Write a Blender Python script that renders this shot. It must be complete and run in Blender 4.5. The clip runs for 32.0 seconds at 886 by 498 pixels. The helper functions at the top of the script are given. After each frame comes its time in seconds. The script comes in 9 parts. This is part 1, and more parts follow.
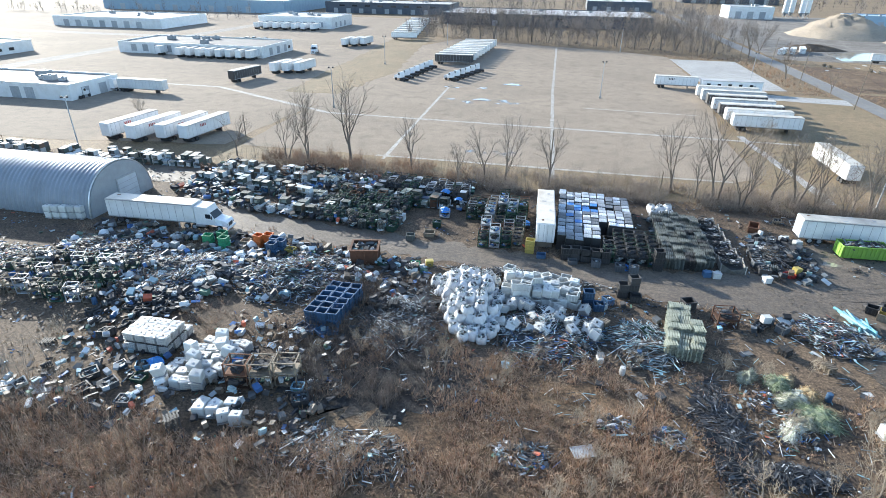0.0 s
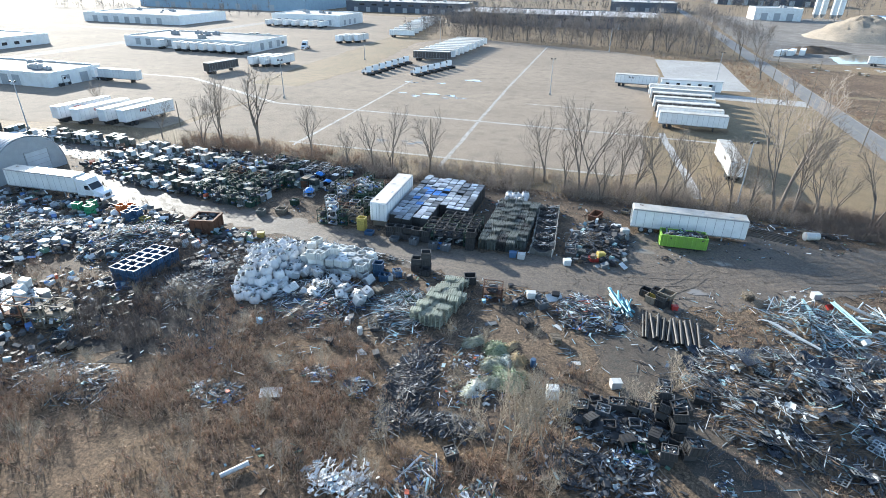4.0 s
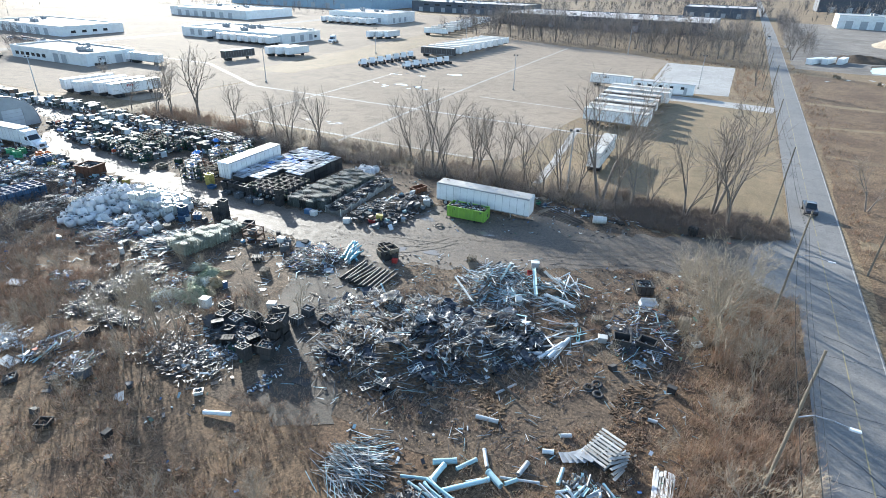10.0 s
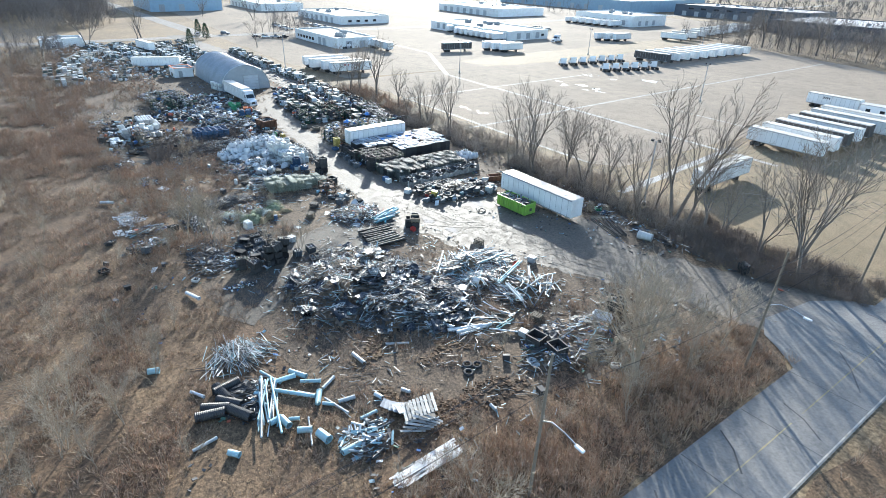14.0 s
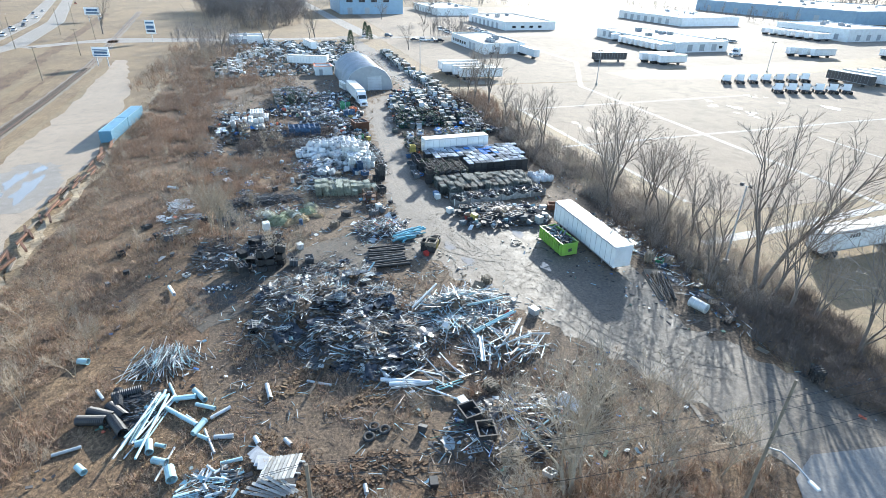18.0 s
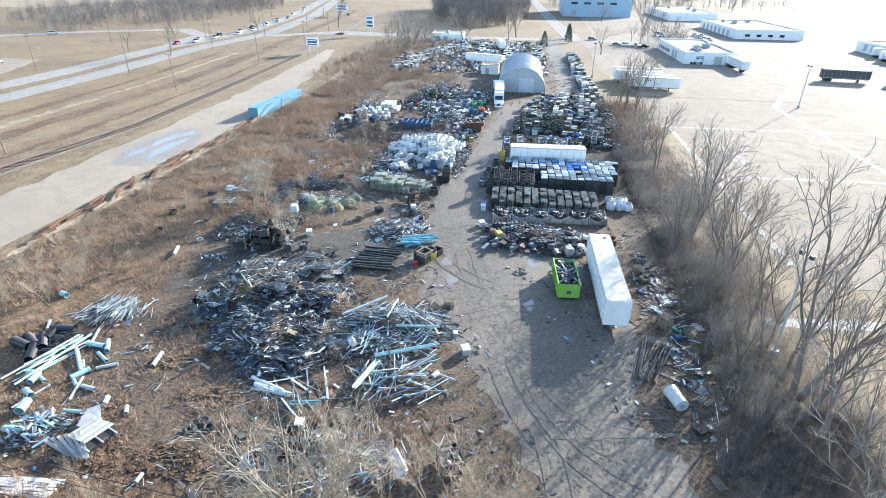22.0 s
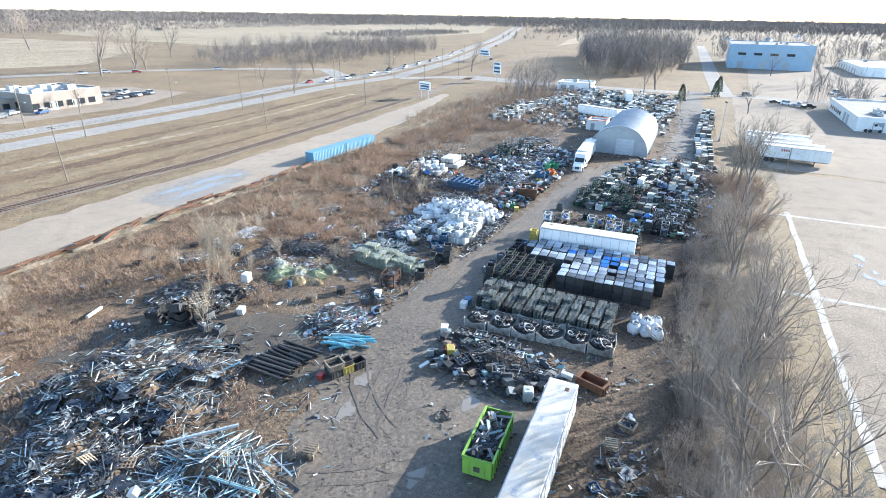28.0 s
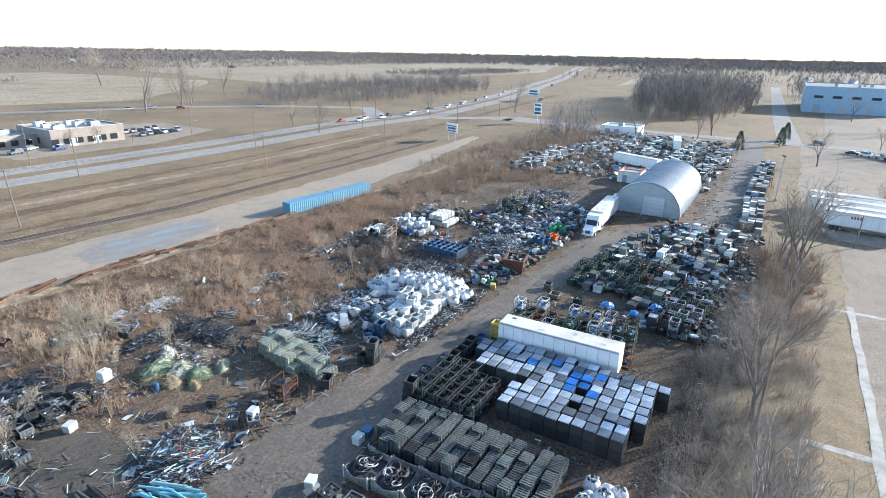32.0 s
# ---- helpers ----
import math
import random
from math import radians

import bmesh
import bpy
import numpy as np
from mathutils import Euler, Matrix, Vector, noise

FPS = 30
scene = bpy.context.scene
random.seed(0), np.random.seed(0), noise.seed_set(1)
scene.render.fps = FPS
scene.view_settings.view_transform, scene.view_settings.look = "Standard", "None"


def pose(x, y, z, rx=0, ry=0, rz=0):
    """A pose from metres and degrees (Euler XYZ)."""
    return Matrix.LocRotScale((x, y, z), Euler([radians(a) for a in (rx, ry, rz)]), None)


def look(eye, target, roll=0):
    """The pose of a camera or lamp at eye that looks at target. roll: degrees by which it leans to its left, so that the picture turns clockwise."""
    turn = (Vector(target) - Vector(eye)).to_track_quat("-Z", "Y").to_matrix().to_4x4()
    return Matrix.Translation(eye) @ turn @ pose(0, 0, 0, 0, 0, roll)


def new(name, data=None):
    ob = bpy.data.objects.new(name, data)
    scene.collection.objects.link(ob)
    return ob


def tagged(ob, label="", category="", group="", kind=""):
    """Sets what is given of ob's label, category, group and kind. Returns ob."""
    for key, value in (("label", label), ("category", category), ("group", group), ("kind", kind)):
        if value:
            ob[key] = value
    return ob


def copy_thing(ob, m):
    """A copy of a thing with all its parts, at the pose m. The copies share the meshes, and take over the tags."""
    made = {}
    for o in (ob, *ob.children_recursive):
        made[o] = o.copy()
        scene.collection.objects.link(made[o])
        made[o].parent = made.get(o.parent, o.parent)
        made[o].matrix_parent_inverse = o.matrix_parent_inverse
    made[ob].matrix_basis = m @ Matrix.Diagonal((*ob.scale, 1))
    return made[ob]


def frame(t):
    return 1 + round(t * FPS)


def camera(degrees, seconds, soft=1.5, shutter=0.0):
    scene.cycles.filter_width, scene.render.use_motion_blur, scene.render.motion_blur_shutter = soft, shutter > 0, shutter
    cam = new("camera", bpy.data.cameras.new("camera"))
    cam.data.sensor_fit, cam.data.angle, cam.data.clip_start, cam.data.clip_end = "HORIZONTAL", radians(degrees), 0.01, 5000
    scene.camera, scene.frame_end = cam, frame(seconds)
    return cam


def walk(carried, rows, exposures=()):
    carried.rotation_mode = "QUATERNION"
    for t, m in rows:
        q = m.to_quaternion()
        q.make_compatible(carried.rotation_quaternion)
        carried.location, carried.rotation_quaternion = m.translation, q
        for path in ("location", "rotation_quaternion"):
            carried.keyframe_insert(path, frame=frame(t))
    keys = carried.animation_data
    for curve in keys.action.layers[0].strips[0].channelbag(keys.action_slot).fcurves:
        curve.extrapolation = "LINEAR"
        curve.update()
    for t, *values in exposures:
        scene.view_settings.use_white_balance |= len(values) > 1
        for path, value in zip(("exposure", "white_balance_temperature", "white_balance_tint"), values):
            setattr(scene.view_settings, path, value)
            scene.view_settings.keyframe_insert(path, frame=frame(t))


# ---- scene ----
cam = camera(77.7, 32.0, 0.5)
# seconds, the eye and a point ahead in metres, roll in degrees
PATH = [
    (0, (1.24, -0.315, 35.827), (0.885, 1.433, 34.922), 0.8),
    (0.5, (5.038, -0.011, 35.778), (4.668, 1.731, 34.869), 1.1),
    (1, (8.974, 0.345, 35.747), (8.585, 2.084, 34.839), 1.1),
    (1.5, (12.911, 0.44, 35.784), (12.505, 2.175, 34.876), 1.1),
    (2, (16.922, 0.542, 35.787), (16.495, 2.273, 34.88), 1.0),
    (2.5, (21.008, 0.642, 35.767), (20.56, 2.368, 34.86), 0.9),
    (3, (24.747, 0.823, 35.647), (24.282, 2.545, 34.742), 0.8),
    (3.5, (28.676, 1.068, 35.543), (28.193, 2.784, 34.638), 0.8),
    (5.5, (44.187, 1.654, 34.977), (43.631, 3.351, 34.077), 0.9),
    (6, (48.159, 1.709, 34.934), (47.59, 3.402, 34.035), 0.8),
    (6.5, (51.94, 1.946, 34.887), (51.36, 3.635, 33.987), 0.9),
    (7, (55.663, 2.162, 34.91), (55.076, 3.848, 34.008), 1.0),
    (7.5, (59.527, 2.494, 34.79), (58.928, 4.176, 33.89), 1.1),
    (8, (63.213, 3.046, 34.814), (62.604, 4.724, 33.912), 1.3),
    (8.5, (67.005, 3.777, 34.853), (66.381, 5.448, 33.949), 1.3),
    (9, (70.739, 4.654, 34.836), (70.078, 6.312, 33.933), 1.3),
    (9.5, (74.372, 5.659, 34.82), (73.651, 7.291, 33.917), 1.3),
    (10, (78.016, 6.779, 34.798), (77.216, 8.375, 33.897), 1.3),
    (10.5, (81.594, 8.106, 34.841), (80.71, 9.656, 33.938), 1.5),
    (11, (85.226, 9.633, 34.902), (84.254, 11.128, 33.997), 1.6),
    (11.5, (88.961, 11.191, 34.877), (87.896, 12.621, 33.97), 1.6),
    (12, (92.768, 12.785, 34.858), (91.614, 14.142, 33.949), 1.7),
    (12.5, (96.6, 14.389, 34.884), (95.374, 15.681, 33.973), 1.6),
    (13, (100.047, 16.438, 34.987), (98.759, 17.666, 34.075), 1.6),
    (13.5, (103.095, 18.85, 35.095), (101.729, 19.988, 34.18), 1.6),
    (14, (105.563, 21.604, 35.083), (104.129, 22.655, 34.168), 1.4),
    (14.5, (107.363, 24.403, 34.996), (105.869, 25.37, 34.083), 1.1),
    (16.5, (108.858, 35.143, 34.712), (107.229, 35.864, 33.804), 1.1),
    (17, (108.313, 37.926, 34.706), (106.662, 38.595, 33.799), 1.0),
    (17.5, (107.573, 40.933, 34.685), (105.897, 41.538, 33.777), 0.9),
    (18, (106.876, 44.369, 34.595), (105.174, 44.894, 33.686), 1.0),
    (18.5, (106.395, 47.912, 34.46), (104.666, 48.35, 33.555), 1.0),
    (19, (105.983, 51.742, 34.337), (104.231, 52.081, 33.434), 1.0),
    (19.5, (105.632, 55.553, 34.234), (103.864, 55.795, 33.331), 1.0),
    (20, (105.278, 59.411, 34.11), (103.501, 59.552, 33.205), 1.0),
    (20.5, (104.988, 63.174, 34.08), (103.207, 63.212, 33.17), 0.9),
    (21, (104.54, 66.794, 33.978), (102.762, 66.736, 33.065), 0.8),
    (21.5, (103.974, 70.058, 33.766), (102.201, 69.912, 32.853), 0.7),
    (22, (103.294, 72.882, 33.531), (101.528, 72.652, 32.62), 0.7),
    (22.5, (102.49, 75.351, 33.38), (100.735, 75.033, 32.475), 0.9),
    (23, (101.328, 77.569, 33.292), (99.587, 77.174, 32.389), 1.0),
    (23.5, (99.975, 79.581, 33.204), (98.251, 79.113, 32.305), 1.2),
    (24, (98.363, 81.357, 33.202), (96.658, 80.824, 32.302), 1.3),
    (24.5, (96.713, 83.046, 33.312), (95.022, 82.473, 32.41), 1.3),
    (25, (94.758, 84.697, 33.513), (93.08, 84.095, 32.607), 1.2),
    (25.5, (92.645, 86.087, 33.533), (90.978, 85.462, 32.623), 0.9),
    (27.5, (82.275, 90.183, 33.636), (80.603, 89.453, 32.816), 0.9),
    (28, (79.447, 90.832, 33.52), (77.772, 90.078, 32.729), 0.9),
    (28.5, (76.494, 91.477, 33.492), (74.826, 90.703, 32.705), 0.9),
    (29, (73.375, 92.292, 33.57), (71.694, 91.487, 32.846), 0.9),
    (29.5, (70.357, 93.047, 33.582), (68.674, 92.208, 32.902), 0.9),
    (30, (67.115, 93.709, 33.545), (65.444, 92.845, 32.865), 1.0),
    (30.5, (64.055, 94.421, 33.596), (62.398, 93.53, 32.916), 1.1),
    (31, (61.116, 95.145, 33.633), (59.474, 94.228, 32.952), 1.1),
    (31.5, (58.117, 95.761, 33.736), (56.492, 94.816, 33.052), 1.2),
    (32, (55.307, 96.262, 33.633), (53.696, 95.291, 32.954), 1.0),
]
walk(cam, [(t, look(eye, ahead, roll)) for t, eye, ahead, roll in PATH],
     [(0, 1.63, 6350, 7), (3, 1.66, 6350, 7), (6.5, 1.38, 6360, 7), (9, 1.55, 6350, 7), (13, 1.61, 6250, 6), (19, 1.91, 6250, 6), (25, 2.15, 6220, 8), (28, 2.05, 6170, 8), (30, 1.67, 6120, 8), (32, 1.60, 6120, 8)])

# ---- light: a low winter sun in a pale sky ----
SUN_WAY = Vector((-0.80, 0.60, 0.0)).normalized() * math.cos(radians(17)) + Vector((0, 0, math.sin(radians(17))))
world = bpy.data.worlds.new("sky")
scene.world = world
world.use_nodes = True
sky = world.node_tree.nodes.new("ShaderNodeTexSky")
sky.sky_type, sky.sun_disc = "NISHITA", False
sky.sun_elevation, sky.sun_rotation = radians(17), math.atan2(SUN_WAY.x, SUN_WAY.y)
sky.air_density, sky.dust_density, sky.ozone_density = 0.85, 0.45, 1.6
background = world.node_tree.nodes["Background"]
background.inputs["Strength"].default_value = 0.15
world.node_tree.links.new(sky.outputs["Color"], background.inputs["Color"])
sun = new("sun", bpy.data.lights.new("sun", "SUN"))
sun.data.energy, sun.data.angle, sun.data.color = 4.45, radians(0.6), (0.975, 0.945, 0.885)
sun.matrix_world = look(SUN_WAY * 300, (0, 0, 0))

# ---- materials ----
MATS = {}


def nodes_of(name, rough=0.8, metal=0.0, spec=0.5):
    m = bpy.data.materials.new(name)
    m.use_nodes = True
    nt = m.node_tree
    b = nt.nodes["Principled BSDF"]
    b.inputs["Roughness"].default_value = rough
    b.inputs["Metallic"].default_value = metal
    b.inputs["Specular IOR Level"].default_value = spec
    return m, nt, b


def noise_node(nt, scale, detail=6.0, rough=0.6, vec=None):
    n = nt.nodes.new("ShaderNodeTexNoise")
    n.inputs["Scale"].default_value = scale
    n.inputs["Detail"].default_value = detail
    n.inputs["Roughness"].default_value = rough
    if vec:
        nt.links.new(vec, n.inputs["Vector"])
    return n


def ramp(nt, fac, stops, hard=False):
    r = nt.nodes.new("ShaderNodeValToRGB")
    r.color_ramp.interpolation = "CONSTANT" if hard else "LINEAR"
    while len(r.color_ramp.elements) < len(stops):
        r.color_ramp.elements.new(0.5)
    for e, (p, c) in zip(r.color_ramp.elements, stops):
        e.position, e.color = p, (*c, 1)
    nt.links.new(fac, r.inputs["Fac"])
    return r.outputs["Color"]


def mixed(nt, fac, a, b, kind="MIX"):
    m = nt.nodes.new("ShaderNodeMix")
    m.data_type, m.blend_type = "RGBA", kind
    for k, v in ((0, fac), (6, a), (7, b)):
        if isinstance(v, (int, float)):
            m.inputs[k].default_value = v
        elif isinstance(v, tuple):
            m.inputs[k].default_value = (*v, 1)
        else:
            nt.links.new(v, m.inputs[k])
    return m.outputs[2]


def bumped(nt, b, height, strength, dist=0.02):
    n = nt.nodes.new("ShaderNodeBump")
    n.inputs["Strength"].default_value, n.inputs["Distance"].default_value = strength, dist
    nt.links.new(height, n.inputs["Height"])
    nt.links.new(n.outputs["Normal"], b.inputs["Normal"])


def paint(name, col, col2=None, rough=0.6, metal=0.0, scale=1.5, bump=0.15, rand=0.12, dirt=0.35, spec=0.5):
    """A weathered solid surface: large stains, fine grain, each object a little different."""
    if name in MATS:
        return MATS[name]
    m, nt, b = nodes_of(name, rough, metal, spec)
    at = nt.nodes.new("ShaderNodeTexCoord").outputs["Object"]
    big, fine = noise_node(nt, scale, 4, 0.65, at), noise_node(nt, scale * 14, 5, 0.7, at)
    c2 = col2 or tuple(c * 0.55 + 0.02 for c in col)
    base = mixed(nt, ramp(nt, big.outputs["Fac"], [(0.42, (0, 0, 0)), (0.72, (dirt * 1.6,) * 3)]), col, c2)
    base = mixed(nt, ramp(nt, fine.outputs["Fac"], [(0.45, (0, 0, 0)), (0.8, (dirt,) * 3)]), base, c2)
    rnd = nt.nodes.new("ShaderNodeObjectInfo").outputs["Random"]
    tone = ramp(nt, rnd, [(0.0, (1 - rand * 2,) * 3), (1.0, (1.0,) * 3)])
    base = mixed(nt, 1.0, base, tone, "MULTIPLY")
    nt.links.new(base, b.inputs["Base Color"])
    nt.links.new(ramp(nt, big.outputs["Fac"], [(0.3, (max(0.05, rough - 0.12),) * 3), (0.8, (min(1.0, rough + 0.2),) * 3)]), b.inputs["Roughness"])
    bumped(nt, b, fine.outputs["Fac"], bump)
    MATS[name] = m
    return m


def islands(name, stops, rough=0.7, metal=0.0, bump=0.2, spec=0.4):
    """Loose pieces: each separate island takes one of several colours."""
    if name in MATS:
        return MATS[name]
    m, nt, b = nodes_of(name, rough, metal, spec)
    rnd = nt.nodes.new("ShaderNodeNewGeometry").outputs["Random Per Island"]
    n = noise_node(nt, 2.5, 5)
    c = ramp(nt, rnd, stops, True)
    c = mixed(nt, ramp(nt, n.outputs["Fac"], [(0.4, (0, 0, 0)), (0.75, (0.5,) * 3)]), c, (0.07, 0.06, 0.05))
    nt.links.new(c, b.inputs["Base Color"])
    bumped(nt, b, n.outputs["Fac"], bump)
    MATS[name] = m
    return m


def objects_mat(name, stops, rough=0.7, metal=0.0, spec=0.4):
    """Separate pieces of a pile: each object takes one of several colours."""
    if name in MATS:
        return MATS[name]
    m, nt, b = nodes_of(name, rough, metal, spec)
    rnd = nt.nodes.new("ShaderNodeObjectInfo").outputs["Random"]
    n = noise_node(nt, 3.0, 5)
    c = ramp(nt, rnd, stops, True)
    c = mixed(nt, ramp(nt, n.outputs["Fac"], [(0.45, (0, 0, 0)), (0.75, (0.45,) * 3)]), c, (0.08, 0.07, 0.06))
    nt.links.new(c, b.inputs["Base Color"])
    bumped(nt, b, n.outputs["Fac"], 0.2)
    MATS[name] = m
    return m


def soil(name, cols, scales=(0.06, 0.5, 5.0), rough=0.9, bump=0.5, dist=0.08, spec=0.25, wet=0.0, grain=1.0):
    """Ground of three colours, mixed at three real sizes; wet: how far the hollows shine."""
    if name in MATS:
        return MATS[name]
    m, nt, b = nodes_of(name, rough, 0, spec)
    at = nt.nodes.new("ShaderNodeNewGeometry").outputs["Position"]
    a, c, d = (noise_node(nt, s, 6, 0.65, at) for s in scales)
    base = mixed(nt, ramp(nt, a.outputs["Fac"], [(0.38, (0, 0, 0)), (0.62, (1, 1, 1))]), cols[0], cols[1])
    base = mixed(nt, ramp(nt, c.outputs["Fac"], [(0.48, (0, 0, 0)), (0.68, (0.85,) * 3)]), base, cols[2])
    base = mixed(nt, 1.0, base, ramp(nt, d.outputs["Fac"], [(0.3, (1 - 0.55 * grain,) * 3), (0.72, (1 + 0.4 * grain,) * 3)]), "MULTIPLY")
    e = noise_node(nt, scales[2] * 4.5, 4, 0.7, at)
    base = mixed(nt, 1.0, base, ramp(nt, e.outputs["Fac"], [(0.32, (1 - 0.4 * grain,) * 3), (0.68, (1 + 0.3 * grain,) * 3)]), "MULTIPLY")
    nt.links.new(base, b.inputs["Base Color"])
    if wet:
        nt.links.new(ramp(nt, c.outputs["Fac"], [(0.35, (rough,) * 3), (0.72, (rough - wet,) * 3)]), b.inputs["Roughness"])
    bumped(nt, b, d.outputs["Fac"], bump, dist)
    MATS[name] = m
    return m


GRASS = soil("dead_grass", [(0.25, 0.172, 0.096), (0.17, 0.118, 0.07), (0.285, 0.205, 0.118)], (0.03, 0.3, 2.4), grain=1.3)
LAWN = soil("winter_lawn", [(0.265, 0.19, 0.112), (0.215, 0.158, 0.092), (0.165, 0.13, 0.075)], (0.05, 0.4, 6.0), bump=0.3)
SCRUB = soil("scrub_soil", [(0.132, 0.081, 0.048), (0.212, 0.139, 0.079), (0.085, 0.057, 0.036)], (0.07, 0.5, 3.2), bump=0.8, grain=1.4)
YARD = soil("yard_soil", [(0.12, 0.084, 0.057), (0.172, 0.121, 0.078), (0.069, 0.051, 0.038)], (0.09, 0.6, 3.6), bump=0.8, grain=1.4)
MUD = soil("track_mud", [(0.165, 0.13, 0.098), (0.122, 0.098, 0.075), (0.085, 0.069, 0.054)], (0.12, 0.7, 2.6), rough=0.82, wet=0.22, bump=0.5, spec=0.4, grain=0.8)
DIRT = soil("service_dirt", [(0.34, 0.268, 0.198), (0.285, 0.226, 0.168), (0.235, 0.188, 0.14)], (0.04, 0.4, 5.0), rough=0.85, wet=0.12, bump=0.25, grain=0.5)
LOT = soil("worn_asphalt", [(0.33, 0.266, 0.203), (0.276, 0.224, 0.173), (0.222, 0.183, 0.143)], (0.025, 0.25, 4.0), rough=0.95, wet=0.05, bump=0.2, dist=0.02, spec=0.06, grain=0.7)
STREET = soil("street_asphalt", [(0.215, 0.203, 0.188), (0.18, 0.171, 0.16), (0.145, 0.139, 0.131)], (0.05, 0.35, 4.0), rough=0.8, wet=0.08, bump=0.1, dist=0.01, grain=0.45)
HIGHWAY = soil("highway_concrete", [(0.345, 0.312, 0.272), (0.298, 0.27, 0.236), (0.258, 0.234, 0.206)], (0.03, 0.3, 5.0), rough=0.92, bump=0.15, dist=0.01, spec=0.08)
CONCRETE = soil("pale_concrete", [(0.42, 0.40, 0.37), (0.36, 0.345, 0.32), (0.30, 0.285, 0.26)], (0.05, 0.4, 5.0), rough=0.8, bump=0.2)
BALLAST = soil("rail_ballast", [(0.27, 0.22, 0.165), (0.22, 0.18, 0.14), (0.17, 0.14, 0.11)], (0.1, 1.2, 12.0), bump=0.9)
FIELD = soil("far_field", [(0.355, 0.275, 0.18), (0.285, 0.222, 0.143), (0.215, 0.168, 0.11)], (0.006, 0.03, 0.4), bump=0.1)
SAND = soil("sand_heap", [(0.40, 0.33, 0.25), (0.34, 0.28, 0.21), (0.27, 0.22, 0.17)], (0.08, 0.5, 4.0), bump=0.6)
LINE = paint("road_white", (0.46, 0.43, 0.385), (0.27, 0.235, 0.195), 0.9, scale=0.8, dirt=0.75)
FADED = paint("faded_strip", (0.40, 0.37, 0.325), (0.26, 0.23, 0.19), 0.9, scale=0.7, dirt=0.7)
YELLOW_LINE = paint("road_yellow", (0.34, 0.27, 0.13), (0.22, 0.20, 0.17), 0.8, scale=0.8, dirt=0.7)
WHITE = paint("white_paint", (0.80, 0.80, 0.79), (0.52, 0.50, 0.46), 0.45, scale=0.5, dirt=0.3)
ROOFWHITE = paint("trailer_roof", (0.60, 0.55, 0.47), (0.36, 0.30, 0.23), 0.5, scale=0.4, dirt=0.5)
GREYP = paint("grey_paint", (0.38, 0.39, 0.40), None, 0.55)
DARK = paint("dark_metal", (0.05, 0.05, 0.055), (0.10, 0.08, 0.065), 0.6, rand=0.2)
BLACKP = paint("black_plastic", (0.058, 0.057, 0.058), (0.105, 0.096, 0.085), 0.65, rand=0.3, spec=0.2)
RUBBER = paint("tyre_rubber", (0.025, 0.025, 0.026), (0.06, 0.055, 0.05), 0.85)
STEEL = paint("galvanised_steel", (0.50, 0.51, 0.53), (0.30, 0.28, 0.26), 0.4, 0.8, scale=0.7)
RUST = paint("rusty_steel", (0.17, 0.075, 0.04), (0.08, 0.045, 0.03), 0.85, 0.2, rand=0.3)
WOOD = paint("weathered_wood", (0.30, 0.24, 0.17), (0.15, 0.12, 0.09), 0.85, rand=0.3, scale=2.5)
POLEWOOD = paint("pole_timber", (0.20, 0.165, 0.125), (0.11, 0.09, 0.07), 0.9, scale=1.2)
DARKTIMBER = paint("dark_timber", (0.10, 0.085, 0.07), (0.06, 0.05, 0.042), 0.9, scale=1.5)
BARK = paint("winter_bark", (0.20, 0.165, 0.138), (0.12, 0.098, 0.082), 0.95, scale=3.0, bump=0.6, rand=0.15)
TWIG = paint("bare_twigs", (0.35, 0.285, 0.228), (0.24, 0.195, 0.156), 0.95, scale=0.6, rand=0.15)
DARKTWIG = paint("dark_twigs", (0.19, 0.148, 0.122), (0.12, 0.095, 0.08), 0.95, scale=0.6, rand=0.15)
PALEBARK = paint("pale_bark", (0.33, 0.27, 0.20), (0.20, 0.16, 0.12), 0.95, scale=3.0, bump=0.5, rand=0.15)
PALETWIG = paint("pale_twigs", (0.42, 0.345, 0.255), (0.28, 0.225, 0.165), 0.95, scale=0.6, rand=0.15)
LIME = paint("lime_green_paint", (0.23, 0.43, 0.06), (0.17, 0.25, 0.08), 0.45, scale=1.0, dirt=0.25)
BLUEP = paint("blue_plastic", (0.045, 0.115, 0.22), (0.045, 0.085, 0.14), 0.55, rand=0.3)
PALEBLUE = paint("pale_blue_plastic", (0.25, 0.48, 0.62), (0.20, 0.32, 0.40), 0.5, rand=0.25)
AQUA = paint("aqua_pipe", (0.38, 0.585, 0.63), (0.33, 0.43, 0.44), 0.45, rand=0.2)
TEALPIPE = paint("teal_pipe", (0.19, 0.52, 0.60), (0.22, 0.40, 0.43), 0.45, rand=0.25)
PVC = paint("white_pipe", (0.60, 0.64, 0.65), (0.34, 0.35, 0.34), 0.45, rand=0.2)
BLACKPIPE = paint("black_pipe", (0.022, 0.022, 0.024), (0.08, 0.075, 0.07), 0.5, rand=0.3)
# black pipe; the beige mixed in stands for the sheen of sunlit tops
SHEENPIPE = paint("black_pipe_sheen", (0.05, 0.047, 0.044), (0.15, 0.125, 0.10), 0.6, rand=0.4, scale=2.0, dirt=0.5)
TOTE = paint("milky_tote", (0.64, 0.64, 0.61), (0.40, 0.385, 0.34), 0.4, rand=0.2, scale=1.2)
DIRTYSHEET = paint("dirty_sheet", (0.42, 0.40, 0.36), (0.20, 0.185, 0.16), 0.75, rand=0.35, scale=1.6, bump=0.5, dirt=0.7)
BAG = paint("white_woven_bag", (0.68, 0.68, 0.68), (0.40, 0.39, 0.38), 0.75, rand=0.15, scale=2.0, bump=0.6)
